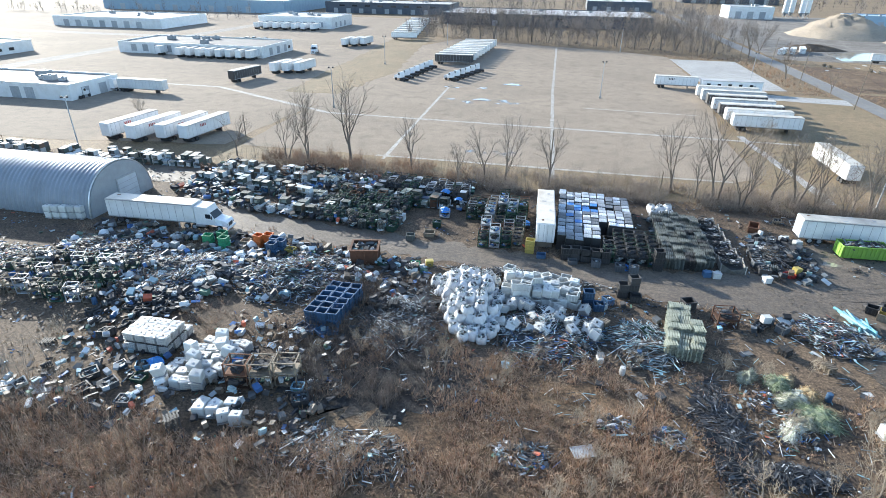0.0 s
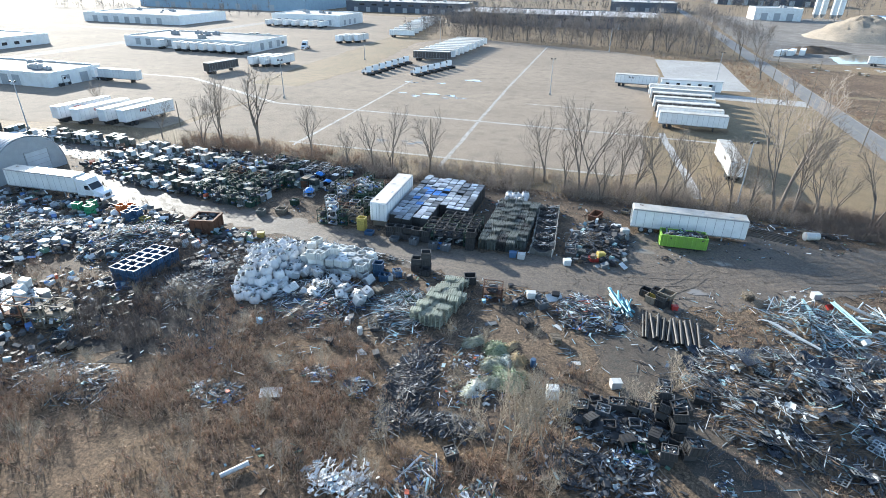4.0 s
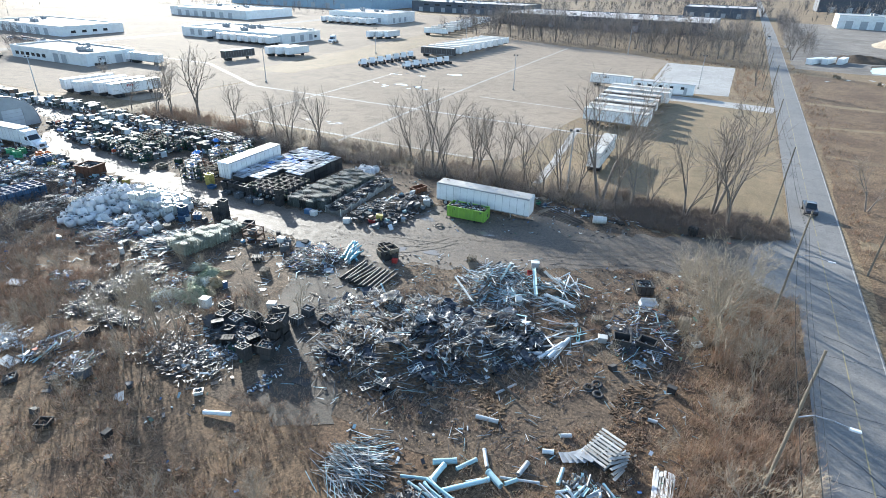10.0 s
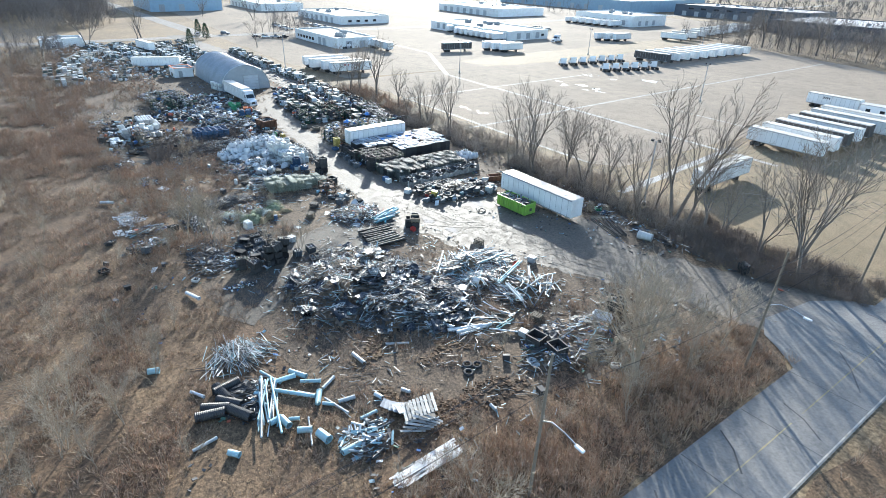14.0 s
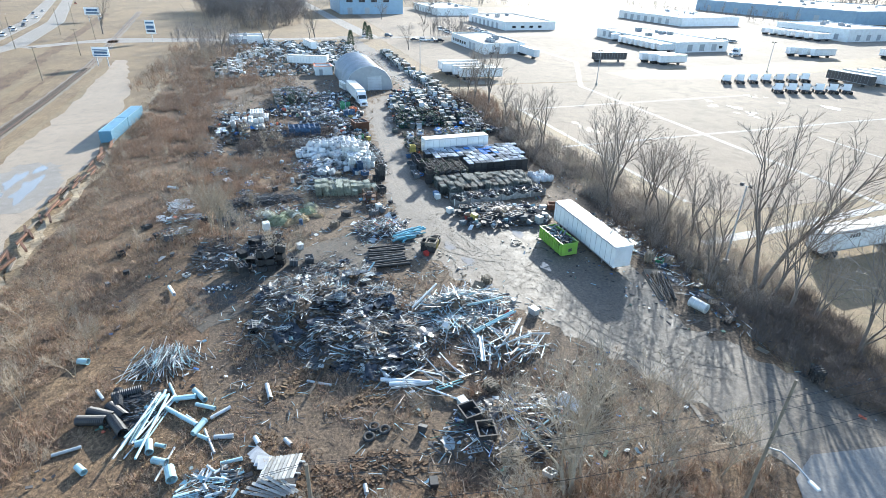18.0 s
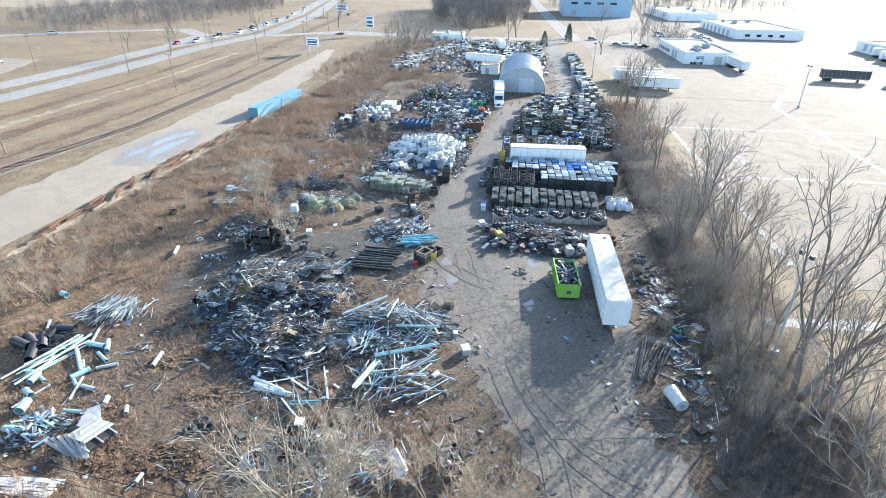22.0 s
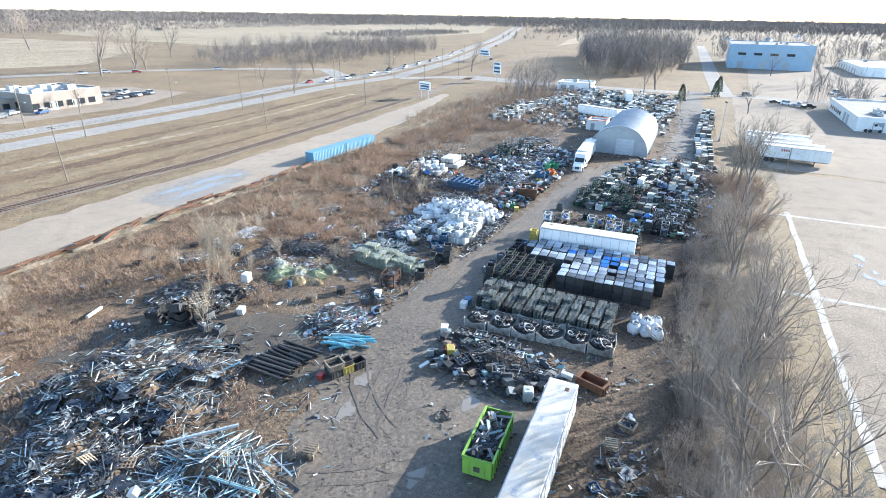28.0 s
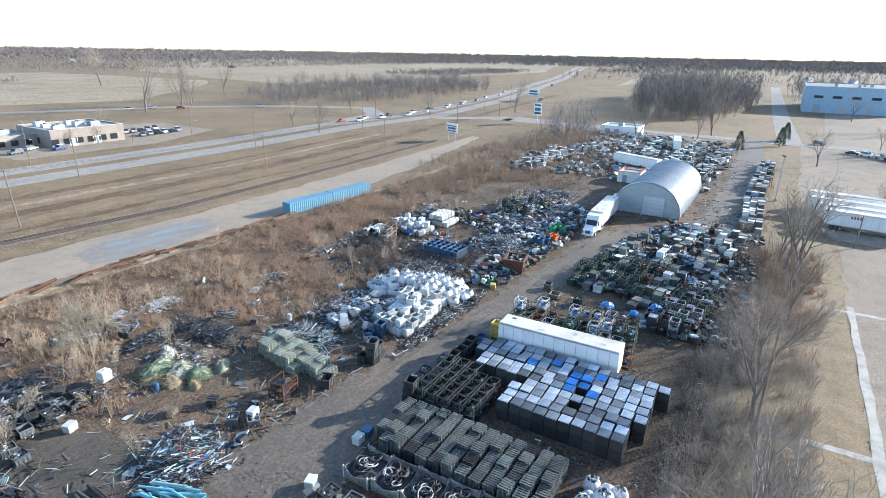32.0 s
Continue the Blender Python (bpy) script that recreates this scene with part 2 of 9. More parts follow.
GREENP = paint("grey_green_plastic", (0.172, 0.184, 0.168), (0.085, 0.088, 0.078), 0.7, rand=0.3, spec=0.2)
DARKGREEN = paint("dark_green_plastic", (0.03, 0.075, 0.05), (0.05, 0.07, 0.055), 0.7, rand=0.3, spec=0.2)
PALEGREEN = paint("pale_green_plastic", (0.37, 0.385, 0.30), (0.20, 0.20, 0.15), 0.7, rand=0.2)
YELLOWP = paint("yellow_plastic", (0.48, 0.37, 0.09), (0.35, 0.27, 0.08), 0.5, rand=0.2)
ORANGEP = paint("orange_plastic", (0.62, 0.15, 0.03), (0.30, 0.10, 0.04), 0.5, rand=0.2)
GREENBOX = paint("green_plastic", (0.04, 0.30, 0.14), (0.05, 0.16, 0.09), 0.5, rand=0.2)
REDP = paint("red_plastic", (0.48, 0.04, 0.03), (0.25, 0.05, 0.04), 0.5, rand=0.2)
SILVER = paint("grey_lid", (0.72, 0.76, 0.80), (0.30, 0.32, 0.35), 0.55, 0.0, rand=0.4, scale=1.0, dirt=0.5, spec=0.25)
TARP = paint("blue_tarp", (0.04, 0.25, 0.66), (0.04, 0.15, 0.42), 0.4, rand=0.15)
BLUESTEEL = paint("blue_steel", (0.08, 0.215, 0.31), (0.12, 0.19, 0.23), 0.55, scale=0.6)
TEALSTEEL = paint("teal_steel", (0.20, 0.42, 0.44), (0.16, 0.25, 0.26), 0.55, scale=0.6)
QUONSET = paint("quonset_steel", (0.29, 0.325, 0.365), (0.22, 0.24, 0.26), 0.55, 0.15, scale=0.3, dirt=0.4)
ROOFDARK = paint("flat_roof", (0.15, 0.145, 0.14), (0.10, 0.098, 0.095), 0.9, scale=0.2)
ROOFGREY = paint("grey_roof", (0.40, 0.39, 0.38), (0.28, 0.27, 0.26), 0.85, scale=0.2)
WALLTAN = paint("tan_wall", (0.31, 0.26, 0.22), (0.22, 0.185, 0.16), 0.8, scale=0.4)
WIRE = paint("wire_sheath", (0.06, 0.06, 0.06), (0.08, 0.08, 0.08), 0.95, spec=0.0)
BLEACHED = paint("bleached_boards", (0.52, 0.50, 0.455), (0.30, 0.275, 0.235), 0.8, scale=2.0, rand=0.25)
WALLDARK = paint("dark_cladding", (0.07, 0.085, 0.11), (0.05, 0.055, 0.07), 0.6, scale=0.3)
WALLBLUE = paint("pale_blue_cladding", (0.30, 0.42, 0.52), (0.24, 0.32, 0.40), 0.6, scale=0.3)
CAB = paint("truck_white", (0.82, 0.82, 0.82), (0.62, 0.61, 0.59), 0.3, scale=0.8, dirt=0.2)
CARPAINT = objects_mat("car_paint", [(0, (0.72, 0.72, 0.72)), (0.32, (0.03, 0.03, 0.035)), (0.5, (0.33, 0.34, 0.36)), (0.68, (0.12, 0.13, 0.15)), (0.82, (0.55, 0.56, 0.58)), (0.92, (0.28, 0.03, 0.03)), (0.96, (0.04, 0.08, 0.2))], 0.25)
JUNK = islands("junk_pieces", [(0, (0.03, 0.03, 0.034)), (0.38, (0.10, 0.10, 0.10)), (0.56, (0.38, 0.40, 0.41)), (0.65, (0.17, 0.135, 0.10)), (0.78, (0.70, 0.71, 0.70)), (0.84, (0.30, 0.42, 0.45)), (0.91, (0.06, 0.15, 0.34)), (0.95, (0.09, 0.17, 0.12)), (0.985, (0.45, 0.10, 0.05))])
DARKJUNK = islands("dark_junk", [(0, (0.025, 0.026, 0.03)), (0.34, (0.06, 0.065, 0.07)), (0.56, (0.14, 0.155, 0.16)), (0.72, (0.32, 0.34, 0.34)), (0.85, (0.14, 0.10, 0.07)), (0.91, (0.20, 0.30, 0.30)), (0.945, (0.58, 0.59, 0.58))])
PIPEJUNK = islands("pipe_offcuts", [(0, (0.30, 0.33, 0.34)), (0.16, (0.15, 0.21, 0.22)), (0.32, (0.04, 0.042, 0.045)), (0.78, (0.58, 0.60, 0.60)), (0.82, (0.25, 0.43, 0.48)), (0.9, (0.20, 0.155, 0.12))], 0.5)
WHITEJUNK = islands("white_scrap", [(0, (0.70, 0.71, 0.70)), (0.5, (0.50, 0.50, 0.49)), (0.75, (0.32, 0.33, 0.33)), (0.9, (0.35, 0.48, 0.55))], 0.6)
PIECES = objects_mat("heap_pieces", [(0, (0.045, 0.047, 0.052)), (0.42, (0.11, 0.12, 0.12)), (0.66, (0.30, 0.33, 0.335)), (0.74, (0.60, 0.62, 0.62)), (0.86, (0.25, 0.40, 0.43)), (0.93, (0.20, 0.15, 0.11))], 0.6)
WHITEPIECES = objects_mat("white_pieces", [(0, (0.66, 0.67, 0.66)), (0.45, (0.48, 0.48, 0.46)), (0.75, (0.24, 0.25, 0.25)), (0.9, (0.50, 0.30, 0.16))], 0.6)
PIPEPIECES = objects_mat("heap_pipes", [(0, (0.48, 0.52, 0.53)), (0.22, (0.32, 0.48, 0.52)), (0.40, (0.72, 0.74, 0.74)), (0.58, (0.06, 0.07, 0.075)), (0.78, (0.27, 0.30, 0.31)), (0.93, (0.20, 0.155, 0.115))], 0.4)
HOSE = islands("black_hoses", [(0, (0.022, 0.023, 0.026)), (0.5, (0.045, 0.047, 0.05)), (0.85, (0.10, 0.10, 0.10)), (0.96, (0.35, 0.36, 0.36))], 0.5)
STRAW = islands("dry_grass_blades", [(0, (0.355, 0.238, 0.13)), (0.35, (0.25, 0.164, 0.09)), (0.65, (0.43, 0.308, 0.172)), (0.85, (0.185, 0.12, 0.074))], 0.9)
BRUSH = islands("brush_stems", [(0, (0.36, 0.25, 0.17)), (0.35, (0.26, 0.175, 0.12)), (0.6, (0.45, 0.335, 0.23)), (0.82, (0.37, 0.20, 0.12))], 0.95)
# bare woods, the colour lightened to stand for haze over the distance
WOODS = islands("hazed_bare_woods", [(0, (0.175, 0.152, 0.142)), (0.4, (0.225, 0.197, 0.182)), (0.75, (0.14, 0.123, 0.116))], 1.0)
GLASS, _nt, _b = nodes_of("tinted_glass", 0.08, 0.0, 0.6)
_b.inputs["Base Color"].default_value = (0.02, 0.025, 0.03, 1)
WATER, _nt, _b = nodes_of("puddle_water", 0.06, 0.0, 0.5)
_b.inputs["Base Color"].default_value = (0.20, 0.175, 0.145, 1)
_n = noise_node(_nt, 1.2, 3)
bumped(_nt, _b, _n.outputs["Fac"], 0.04)


# ---- building blocks ----
def swept(pts, r, n=6):
    """A bent tube in one piece along its points."""
    g, last = Geo(), len(pts) - 1
    for i, p in enumerate(pts):
        way = (pts[min(i + 1, last)] - pts[max(i - 1, 0)]).normalized()
        side = way.cross(Vector((0.1, 0.2, 1))).normalized()
        up = way.cross(side)
        g.v += [tuple(p + (side * math.cos(6.2832 * k / n) + up * math.sin(6.2832 * k / n)) * r) for k in range(n)]
        if i:
            g.f += [((i - 1) * n + k, (i - 1) * n + (k + 1) % n, i * n + (k + 1) % n, i * n + k) for k in range(n)]
    return g


class Geo:
    """Gathers vertices and faces of one part."""

    def __init__(self):
        self.v, self.f = [], []

    def add(self, verts, faces, m=None):
        k = len(self.v)
        self.v += [tuple(m @ Vector(p)) for p in verts] if m else [tuple(p) for p in verts]
        self.f += [tuple(i + k for i in f) for f in faces]
        return self

    def box(self, c, s, m=None, taper=1.0):
        x, y, z = (a / 2 for a in s)
        t = taper
        vs = [(-x, -y, -z), (x, -y, -z), (x, y, -z), (-x, y, -z), (-x * t, -y * t, z), (x * t, -y * t, z), (x * t, y * t, z), (-x * t, y * t, z)]
        vs = [(a + c[0], b + c[1], d + c[2]) for a, b, d in vs]
        return self.add(vs, [(3, 2, 1, 0), (4, 5, 6, 7), (0, 1, 5, 4), (1, 2, 6, 5), (2, 3, 7, 6), (3, 0, 4, 7)], m)

    def cbox(self, c, s, e=0.05, m=None):
        """A box with all its edges taken off."""
        h = [a / 2 for a in s]
        vs, at = [], {}
        for sx in (-1, 1):
            for sy in (-1, 1):
                for sz in (-1, 1):
                    for ax in range(3):
                        p = [sx * h[0], sy * h[1], sz * h[2]]
                        for k in range(3):
                            if k != ax:
                                p[k] -= (sx, sy, sz)[k] * e
                        at[sx, sy, sz, ax] = len(vs)
                        vs.append([p[k] + c[k] for k in range(3)])
        fs = []
        for ax in range(3):
            for sg in (-1, 1):
                ring = []
                for a, b in ((-1, -1), (1, -1), (1, 1), (-1, 1)):
                    key = [0, 0, 0]
                    key[ax], key[(ax + 1) % 3], key[(ax + 2) % 3] = sg, a, b
                    ring.append(at[(*key, ax)])
                fs.append(ring if sg > 0 else ring[::-1])
        for ax in range(3):
            b, d = (ax + 1) % 3, (ax + 2) % 3
            for s1 in (-1, 1):
                for s2 in (-1, 1):
                    k1, k2 = [0, 0, 0], [0, 0, 0]
                    k1[ax], k1[b], k1[d] = -1, s1, s2
                    k2[ax], k2[b], k2[d] = 1, s1, s2
                    ring = [at[(*k1, b)], at[(*k2, b)], at[(*k2, d)], at[(*k1, d)]]
                    fs.append(ring if s1 * s2 < 0 else ring[::-1])
        for sx in (-1, 1):
            for sy in (-1, 1):
                for sz in (-1, 1):
                    ring = [at[sx, sy, sz, k] for k in range(3)]
                    fs.append(ring if sx * sy * sz > 0 else ring[::-1])
        return self.add(vs, fs, m)

    def tube(self, p, q, r0, r1=None, n=8, caps=True, m=None):
        p, q = Vector(p), Vector(q)
        r1 = r0 if r1 is None else r1
        way = (q - p).normalized()
        side = way.orthogonal().normalized()
        up = way.cross(side)
        ring = [(math.cos(2 * math.pi * i / n), math.sin(2 * math.pi * i / n)) for i in range(n)]
        vs = [p + (side * a + up * b) * r0 for a, b in ring] + [q + (side * a + up * b) * r1 for a, b in ring]
        fs = [(i, (i + 1) % n, n + (i + 1) % n, n + i) for i in range(n)]
        if caps:
            fs += [tuple(range(n))[::-1], tuple(range(n, 2 * n))]
        return self.add(vs, fs, m)

    def spike(self, p, q, r):
        """A three-sided thorn from p to q."""
        p, q = Vector(p), Vector(q)
        way = (q - p).normalized()
        side = way.orthogonal() * r
        up = way.cross(side)
        return self.add([p + side, p - side * 0.5 + up * 0.87, p - side * 0.5 - up * 0.87, q], [(0, 1, 3), (1, 2, 3), (2, 0, 3)])

    def pipe(self, p, q, r, wall=0.12, n=10):
        """An open tube with a bore and thickness."""
        p, q = Vector(p), Vector(q)
        way = (q - p).normalized()
        side = way.orthogonal().normalized()
        up = way.cross(side)
        vs = []
        for at, rad in ((p, r), (q, r), (q, r * (1 - wall)), (p, r * (1 - wall))):
            vs += [at + (side * math.cos(2 * math.pi * i / n) + up * math.sin(2 * math.pi * i / n)) * rad for i in range(n)]
        fs = [(k * n + i, k * n + (i + 1) % n, (k + 1) % 4 * n + (i + 1) % n, (k + 1) % 4 * n + i) for k in range(4) for i in range(n)]
        return self.add(vs, fs)

    def prism(self, outline, y0, y1, m=None):
        """An outline in x and z, drawn out from y0 to y1."""
        n = len(outline)
        vs = [(x, y0, z) for x, z in outline] + [(x, y1, z) for x, z in outline]
        fs = [(i, (i + 1) % n, n + (i + 1) % n, n + i) for i in range(n)] + [tuple(range(n))[::-1], tuple(range(n, 2 * n))]
        return self.add(vs, fs, m)

    def mesh(self, name, mat, smooth=False):
        me = bpy.data.meshes.new(name)
        me.from_pydata(self.v, [], self.f)
        me.materials.append(mat)
        me.update()
        if smooth:
            me.shade_smooth()
        return me


def part(name, geo, mat, parent=None, label="", smooth=False):
    ob = new(name, geo.mesh(name, mat, smooth) if isinstance(geo, Geo) else geo)
    if parent:
        ob.parent = parent
    return tagged(ob, label)


def thing(name, label, category, group="", m=None):
    ob = new(name)
    ob.empty_display_size = 0.2
    if m:
        ob.matrix_basis = m
    return tagged(ob, label, category, group)


PROTO = {}


def place(build, m, *args):
    """Builds a kind of thing once, and copies it from then on."""
    key = (build, args)
    if key in PROTO:
        return copy_thing(PROTO[key], m)
    PROTO[key] = build(*args)
    PROTO[key].matrix_basis = m
    return PROTO[key]


def sized(x, y, z, rz=0, s=1.0, sx=None, sy=None, sz=None, rx=0, ry=0):
    return pose(x, y, z, rx, ry, rz) @ Matrix.Diagonal((sx or s, sy or s, sz or s, 1))


def arrays(name, verts, quads, mat, label, category, parent=None, tris=False):
    """One mesh of very many pieces, of kind stuff."""
    me = bpy.data.meshes.new(name)
    k = quads.shape[1]
    me.vertices.add(len(verts))
    me.vertices.foreach_set("co", np.asarray(verts, np.float32).ravel())
    me.loops.add(quads.size)
    me.loops.foreach_set("vertex_index", quads.astype(np.int32).ravel())
    me.polygons.add(len(quads))
    me.polygons.foreach_set("loop_start", np.arange(0, quads.size, k, dtype=np.int32))
    me.materials.append(mat)
    me.update(calc_edges=True)
    me.validate()
    me.shade_flat()
    ob = new(name, me)
    if parent:
        ob.parent = parent
    return tagged(ob, label, "" if parent else category, "", "stuff")


RNG = np.random.default_rng(7)
BOXQ = np.array([(3, 2, 1, 0), (4, 5, 6, 7), (0, 1, 5, 4), (1, 2, 6, 5), (2, 3, 7, 6), (3, 0, 4, 7)])
BOXV = np.array([(-1, -1, -1), (1, -1, -1), (1, 1, -1), (-1, 1, -1), (-1, -1, 1), (1, -1, 1), (1, 1, 1), (-1, 1, 1)]) / 2


def turned(n, tilt, heads=None):
    """n random turns: any heading, or those given, a tilt of up to so many degrees, and a roll."""
    a, b, c = RNG.uniform(0, 6.283, n) if heads is None else heads, np.radians(RNG.uniform(-tilt, tilt, n)), np.radians(RNG.uniform(-tilt, tilt, n))
    za = np.zeros((n, 3, 3)); zb = za.copy(); zc = za.copy()
    za[:, 0, 0], za[:, 0, 1], za[:, 1, 0], za[:, 1, 1], za[:, 2, 2] = np.cos(a), -np.sin(a), np.sin(a), np.cos(a), 1
    zb[:, 0, 0], zb[:, 0, 2], zb[:, 2, 0], zb[:, 2, 2], zb[:, 1, 1] = np.cos(b), np.sin(b), -np.sin(b), np.cos(b), 1
    zc[:, 1, 1], zc[:, 1, 2], zc[:, 2, 1], zc[:, 2, 2], zc[:, 0, 0] = np.cos(c), -np.sin(c), np.sin(c), np.cos(c), 1
    return za @ zb @ zc


def boxes(name, at, size, turn, mat, label, category, parent=None):
    v = np.einsum("nij,nkj->nki", turn, BOXV[None] * size[:, None]) + at[:, None]
    q = BOXQ[None] + 8 * np.arange(len(at))[:, None, None]
    return arrays(name, v.reshape(-1, 3), q.reshape(-1, 4), mat, label, category, parent)


def blades(name, at, tip, width, mat, label, category, parent=None):
    """Thin standing three-sided stems from at to tip."""
    n = len(at)
    h = RNG.uniform(0, 6.283, n)
    vs = np.zeros((n, 4, 3))
    for k in range(3):
        a = h + k * 2.094
        vs[:, k] = at + np.stack([np.cos(a), np.sin(a), 0 * a], 1) * (width / 2)[:, None]
    vs[:, 3] = tip
    f = np.array([(0, 1, 3), (1, 2, 3), (2, 0, 3)])[None] + 4 * np.arange(n)[:, None, None]
    return arrays(name, vs.reshape(-1, 3), f.reshape(-1, 3), mat, label, category, parent)


# ---- ground, roads and lots ----
def sheet(name, pts, z, mat, label, rag=0.0, step=3.0, category="ground"):
    """A flat piece of ground with a slightly ragged outline."""
    rnd = random.Random(len(pts) * 7 + int(pts[0][0]))
    out = []
    for (x0, y0), (x1, y1) in zip(pts, pts[1:] + pts[:1]):
        n = max(1, int(math.hypot(x1 - x0, y1 - y0) / step)) if rag else 1
        for i in range(n):
            t = i / n
            out.append((x0 + (x1 - x0) * t + rnd.uniform(-rag, rag), y0 + (y1 - y0) * t + rnd.uniform(-rag, rag), z))
    ob = part(name, Geo().add(out, [tuple(range(len(out)))]), mat)
    return tagged(ob, label, category, "", "structure")


def strip(name, line, width, z, mat, label, rag=0.0, category="road", step=4.0):
    """A band along a line of points (x, y) or (x, y, width)."""
    rnd = random.Random(int(line[0][0] * 10))
    pts = []
    for a, b in zip(line, line[1:]):
        n = max(1, int(math.hypot(b[0] - a[0], b[1] - a[1]) / step))
        pts += [tuple(a[k] + (b[k] - a[k]) * i / n for k in range(len(a))) for i in range(n)]
    pts.append(tuple(line[-1]))
    vs, fs = [], []
    for i, p in enumerate(pts):
        a, b = pts[max(0, i - 1)], pts[min(len(pts) - 1, i + 1)]
        d = Vector((b[0] - a[0], b[1] - a[1], 0)).normalized()
        w = (p[2] if len(p) > 2 else width) / 2
        side = Vector((-d.y, d.x, 0))
        for sg in (-1, 1):
            q = Vector((p[0], p[1], z)) + side * sg * (w + rnd.uniform(-rag, rag))
            vs.append(tuple(q))
        if i:
            fs.append((2 * i - 2, 2 * i - 1, 2 * i + 1, 2 * i))
    fs = [f[::-1] for f in fs]
    return tagged(part(name, Geo().add(vs, fs), mat), label, category, "", "structure")


g = Geo()
R = 9000
edges = [-R, -1800, -800, -400, -200, -100, -50, 0, 50, 100, 200, 400, 800, 1800, R]
for a, b in zip(edges, edges[1:]):
    for c, d in zip(edges, edges[1:]):
        g.add([(a, c, 0), (b, c, 0), (b, d, 0), (a, d, 0)], [(0, 1, 2, 3)])
tagged(part("ground", g, GRASS), "flat ground of dead brown winter grass", "ground", "", "structure")
del g

sheet("scrub_ground", [(-130, 12), (40, 11), (91, 8), (91, 78), (80, 88), (40, 97), (-60, 97), (-160, 96), (-165, 35)], 0.02, SCRUB, "dark brown scrubland soil of the salvage yard", 1.2)
sheet("yard_ground", [(-155, 38), (-70, 26), (-20, 29), (-8, 42), (12, 44), (24, 34), (46, 33), (72, 38), (80, 52), (84, 84), (60, 93), (0, 95), (-60, 95), (-160, 95)], 0.04, YARD, "dark trampled soil strewn with plastic scrap", 1.5)
strip("dirt_track", [(-222, 86, 8), (-165, 88, 9), (-110, 90, 8), (-62, 88, 7), (-54, 76, 9), (-46, 71, 7), (-18, 68.5, 6), (6, 66, 6.5), (22, 65, 8.5), (36, 66, 12), (48, 70.5, 15), (60, 76, 13), (72, 81, 11), (84, 87, 13), (91.5, 89.5, 17)], 8, 0.06, MUD, "rutted wet dirt track through the yard", 0.9, step=1.2)
# damp soil, its colour darkened further for the shade of bins and heap
sheet("yard_clearing", [(44.5, 34.8), (50, 31.5), (54, 34), (52, 38), (48, 41), (45, 48), (44, 62), (36, 66), (31, 60), (35, 50), (37.5, 45), (41, 40)], 0.055, soil("wet_shaded_clearing", [(0.088, 0.070, 0.054), (0.115, 0.093, 0.072), (0.06, 0.059, 0.048)], (0.15, 0.8, 6), 0.85, wet=0.15), "damp bare soil between heaps of scrap, darkened for shade", 0.3, 1.0)
sheet("ash_ground", [(-25, 40), (-19, 34), (-9, 35), (-2, 39), (-4, 45), (-13, 47), (-12, 55), (-17, 60), (-24, 57), (-19, 48)], 0.05, soil("ash_soil", [(0.045, 0.04, 0.036), (0.07, 0.06, 0.05), (0.03, 0.027, 0.025)], (0.12, 0.7, 4.0), bump=0.9, grain=1.2), "black ashy soil between heaps of scrap", 1.6, 1.2)
sheet("dumpster_apron", [(36, 70), (60, 76), (70, 82), (60, 88), (40, 83), (35, 76)], 0.075, MUD, "compacted muddy ground beside a white trailer", 1.1, 1.2)
sheet("driveway", [(85.2, 82.5), (86.4, 79.6), (91.3, 76), (91.3, 97), (88.5, 95), (86, 91)], 0.085, STREET, "asphalt driveway apron at the street", 0.3)
strip("street", [(94.6, -320), (94.6, 60), (94.8, 200), (94.2, 480), (90, 900), (84, 1600)], 7.2, 0.07, STREET, "two-lane asphalt street with pale worn surface", step=40)
for x, w in ((98.0, 0.12),):
    strip("street_line", [(x, -100), (x, 60), (x + 0.2, 200), (x - 0.3, 470)], w, 0.078, LINE, "white edge line of the street", category="road marking", step=40)
for k in range(14):
    strip("street_line", [(94.6, -80 + k * 30), (94.6, -52 + k * 30)], 0.12, 0.078, YELLOW_LINE, "worn yellow centre line of the street", category="road marking")
for k in range(16):
    strip("slab_joint", [(91.1, 20 + k * 9.2), (98.1, 20.2 + k * 9.2)], 0.07, 0.076, DARK, "dark joint between road slabs", 0.02, "road crack")
for off, w in ((-1.7, 0.4), (-0.1, 0.3), (1.6, 0.42)):
    strip("wheel_rut", [(-52, 75 + off * 0.6), (-46, 71 + off), (-18, 68.5 + off), (6, 66 + off), (22, 65 + off), (36, 66.5 + off), (48, 70.5 + off), (60, 76 + off), (72, 81 + off), (84, 87 + off)], w, 0.068 + 0.002 * off, soil("rut_mud", [(0.135, 0.107, 0.081), (0.105, 0.084, 0.065), (0.155, 0.123, 0.093)], (0.3, 1.5, 8.0), 0.8, wet=0.2, spec=0.4, bump=0.25, dist=0.02), "dark wheel rut pressed into the dirt track", 0.14, "wheel rut", 1.5)
TRACKS = random.Random(77)
for k in range(15):
    x0, y0 = TRACKS.uniform(36, 70), 0
    y0 = 66 + (x0 - 36) * 0.42 + TRACKS.uniform(-5, 4)
    a, bend, pts = radians(TRACKS.choice((25, 28, 60, 110, 95)) + TRACKS.uniform(-18, 18)), TRACKS.uniform(-0.12, 0.12), []
    for q in range(9):
        pts.append((x0, y0))
        x0, y0, a = x0 + 1.3 * math.cos(a), y0 + 1.3 * math.sin(a), a + bend
    for off in (0, 1.9):
        strip("wheel_rut", [(px - off * math.sin(a), py + off * math.cos(a)) for px, py in pts], TRACKS.uniform(0.22, 0.4), 0.089 + 0.0006 * k + 0.0003 * (off > 1), MATS["rut_mud"], "churned tyre mark in the mud of the yard", 0.1, "wheel rut", 0.8)
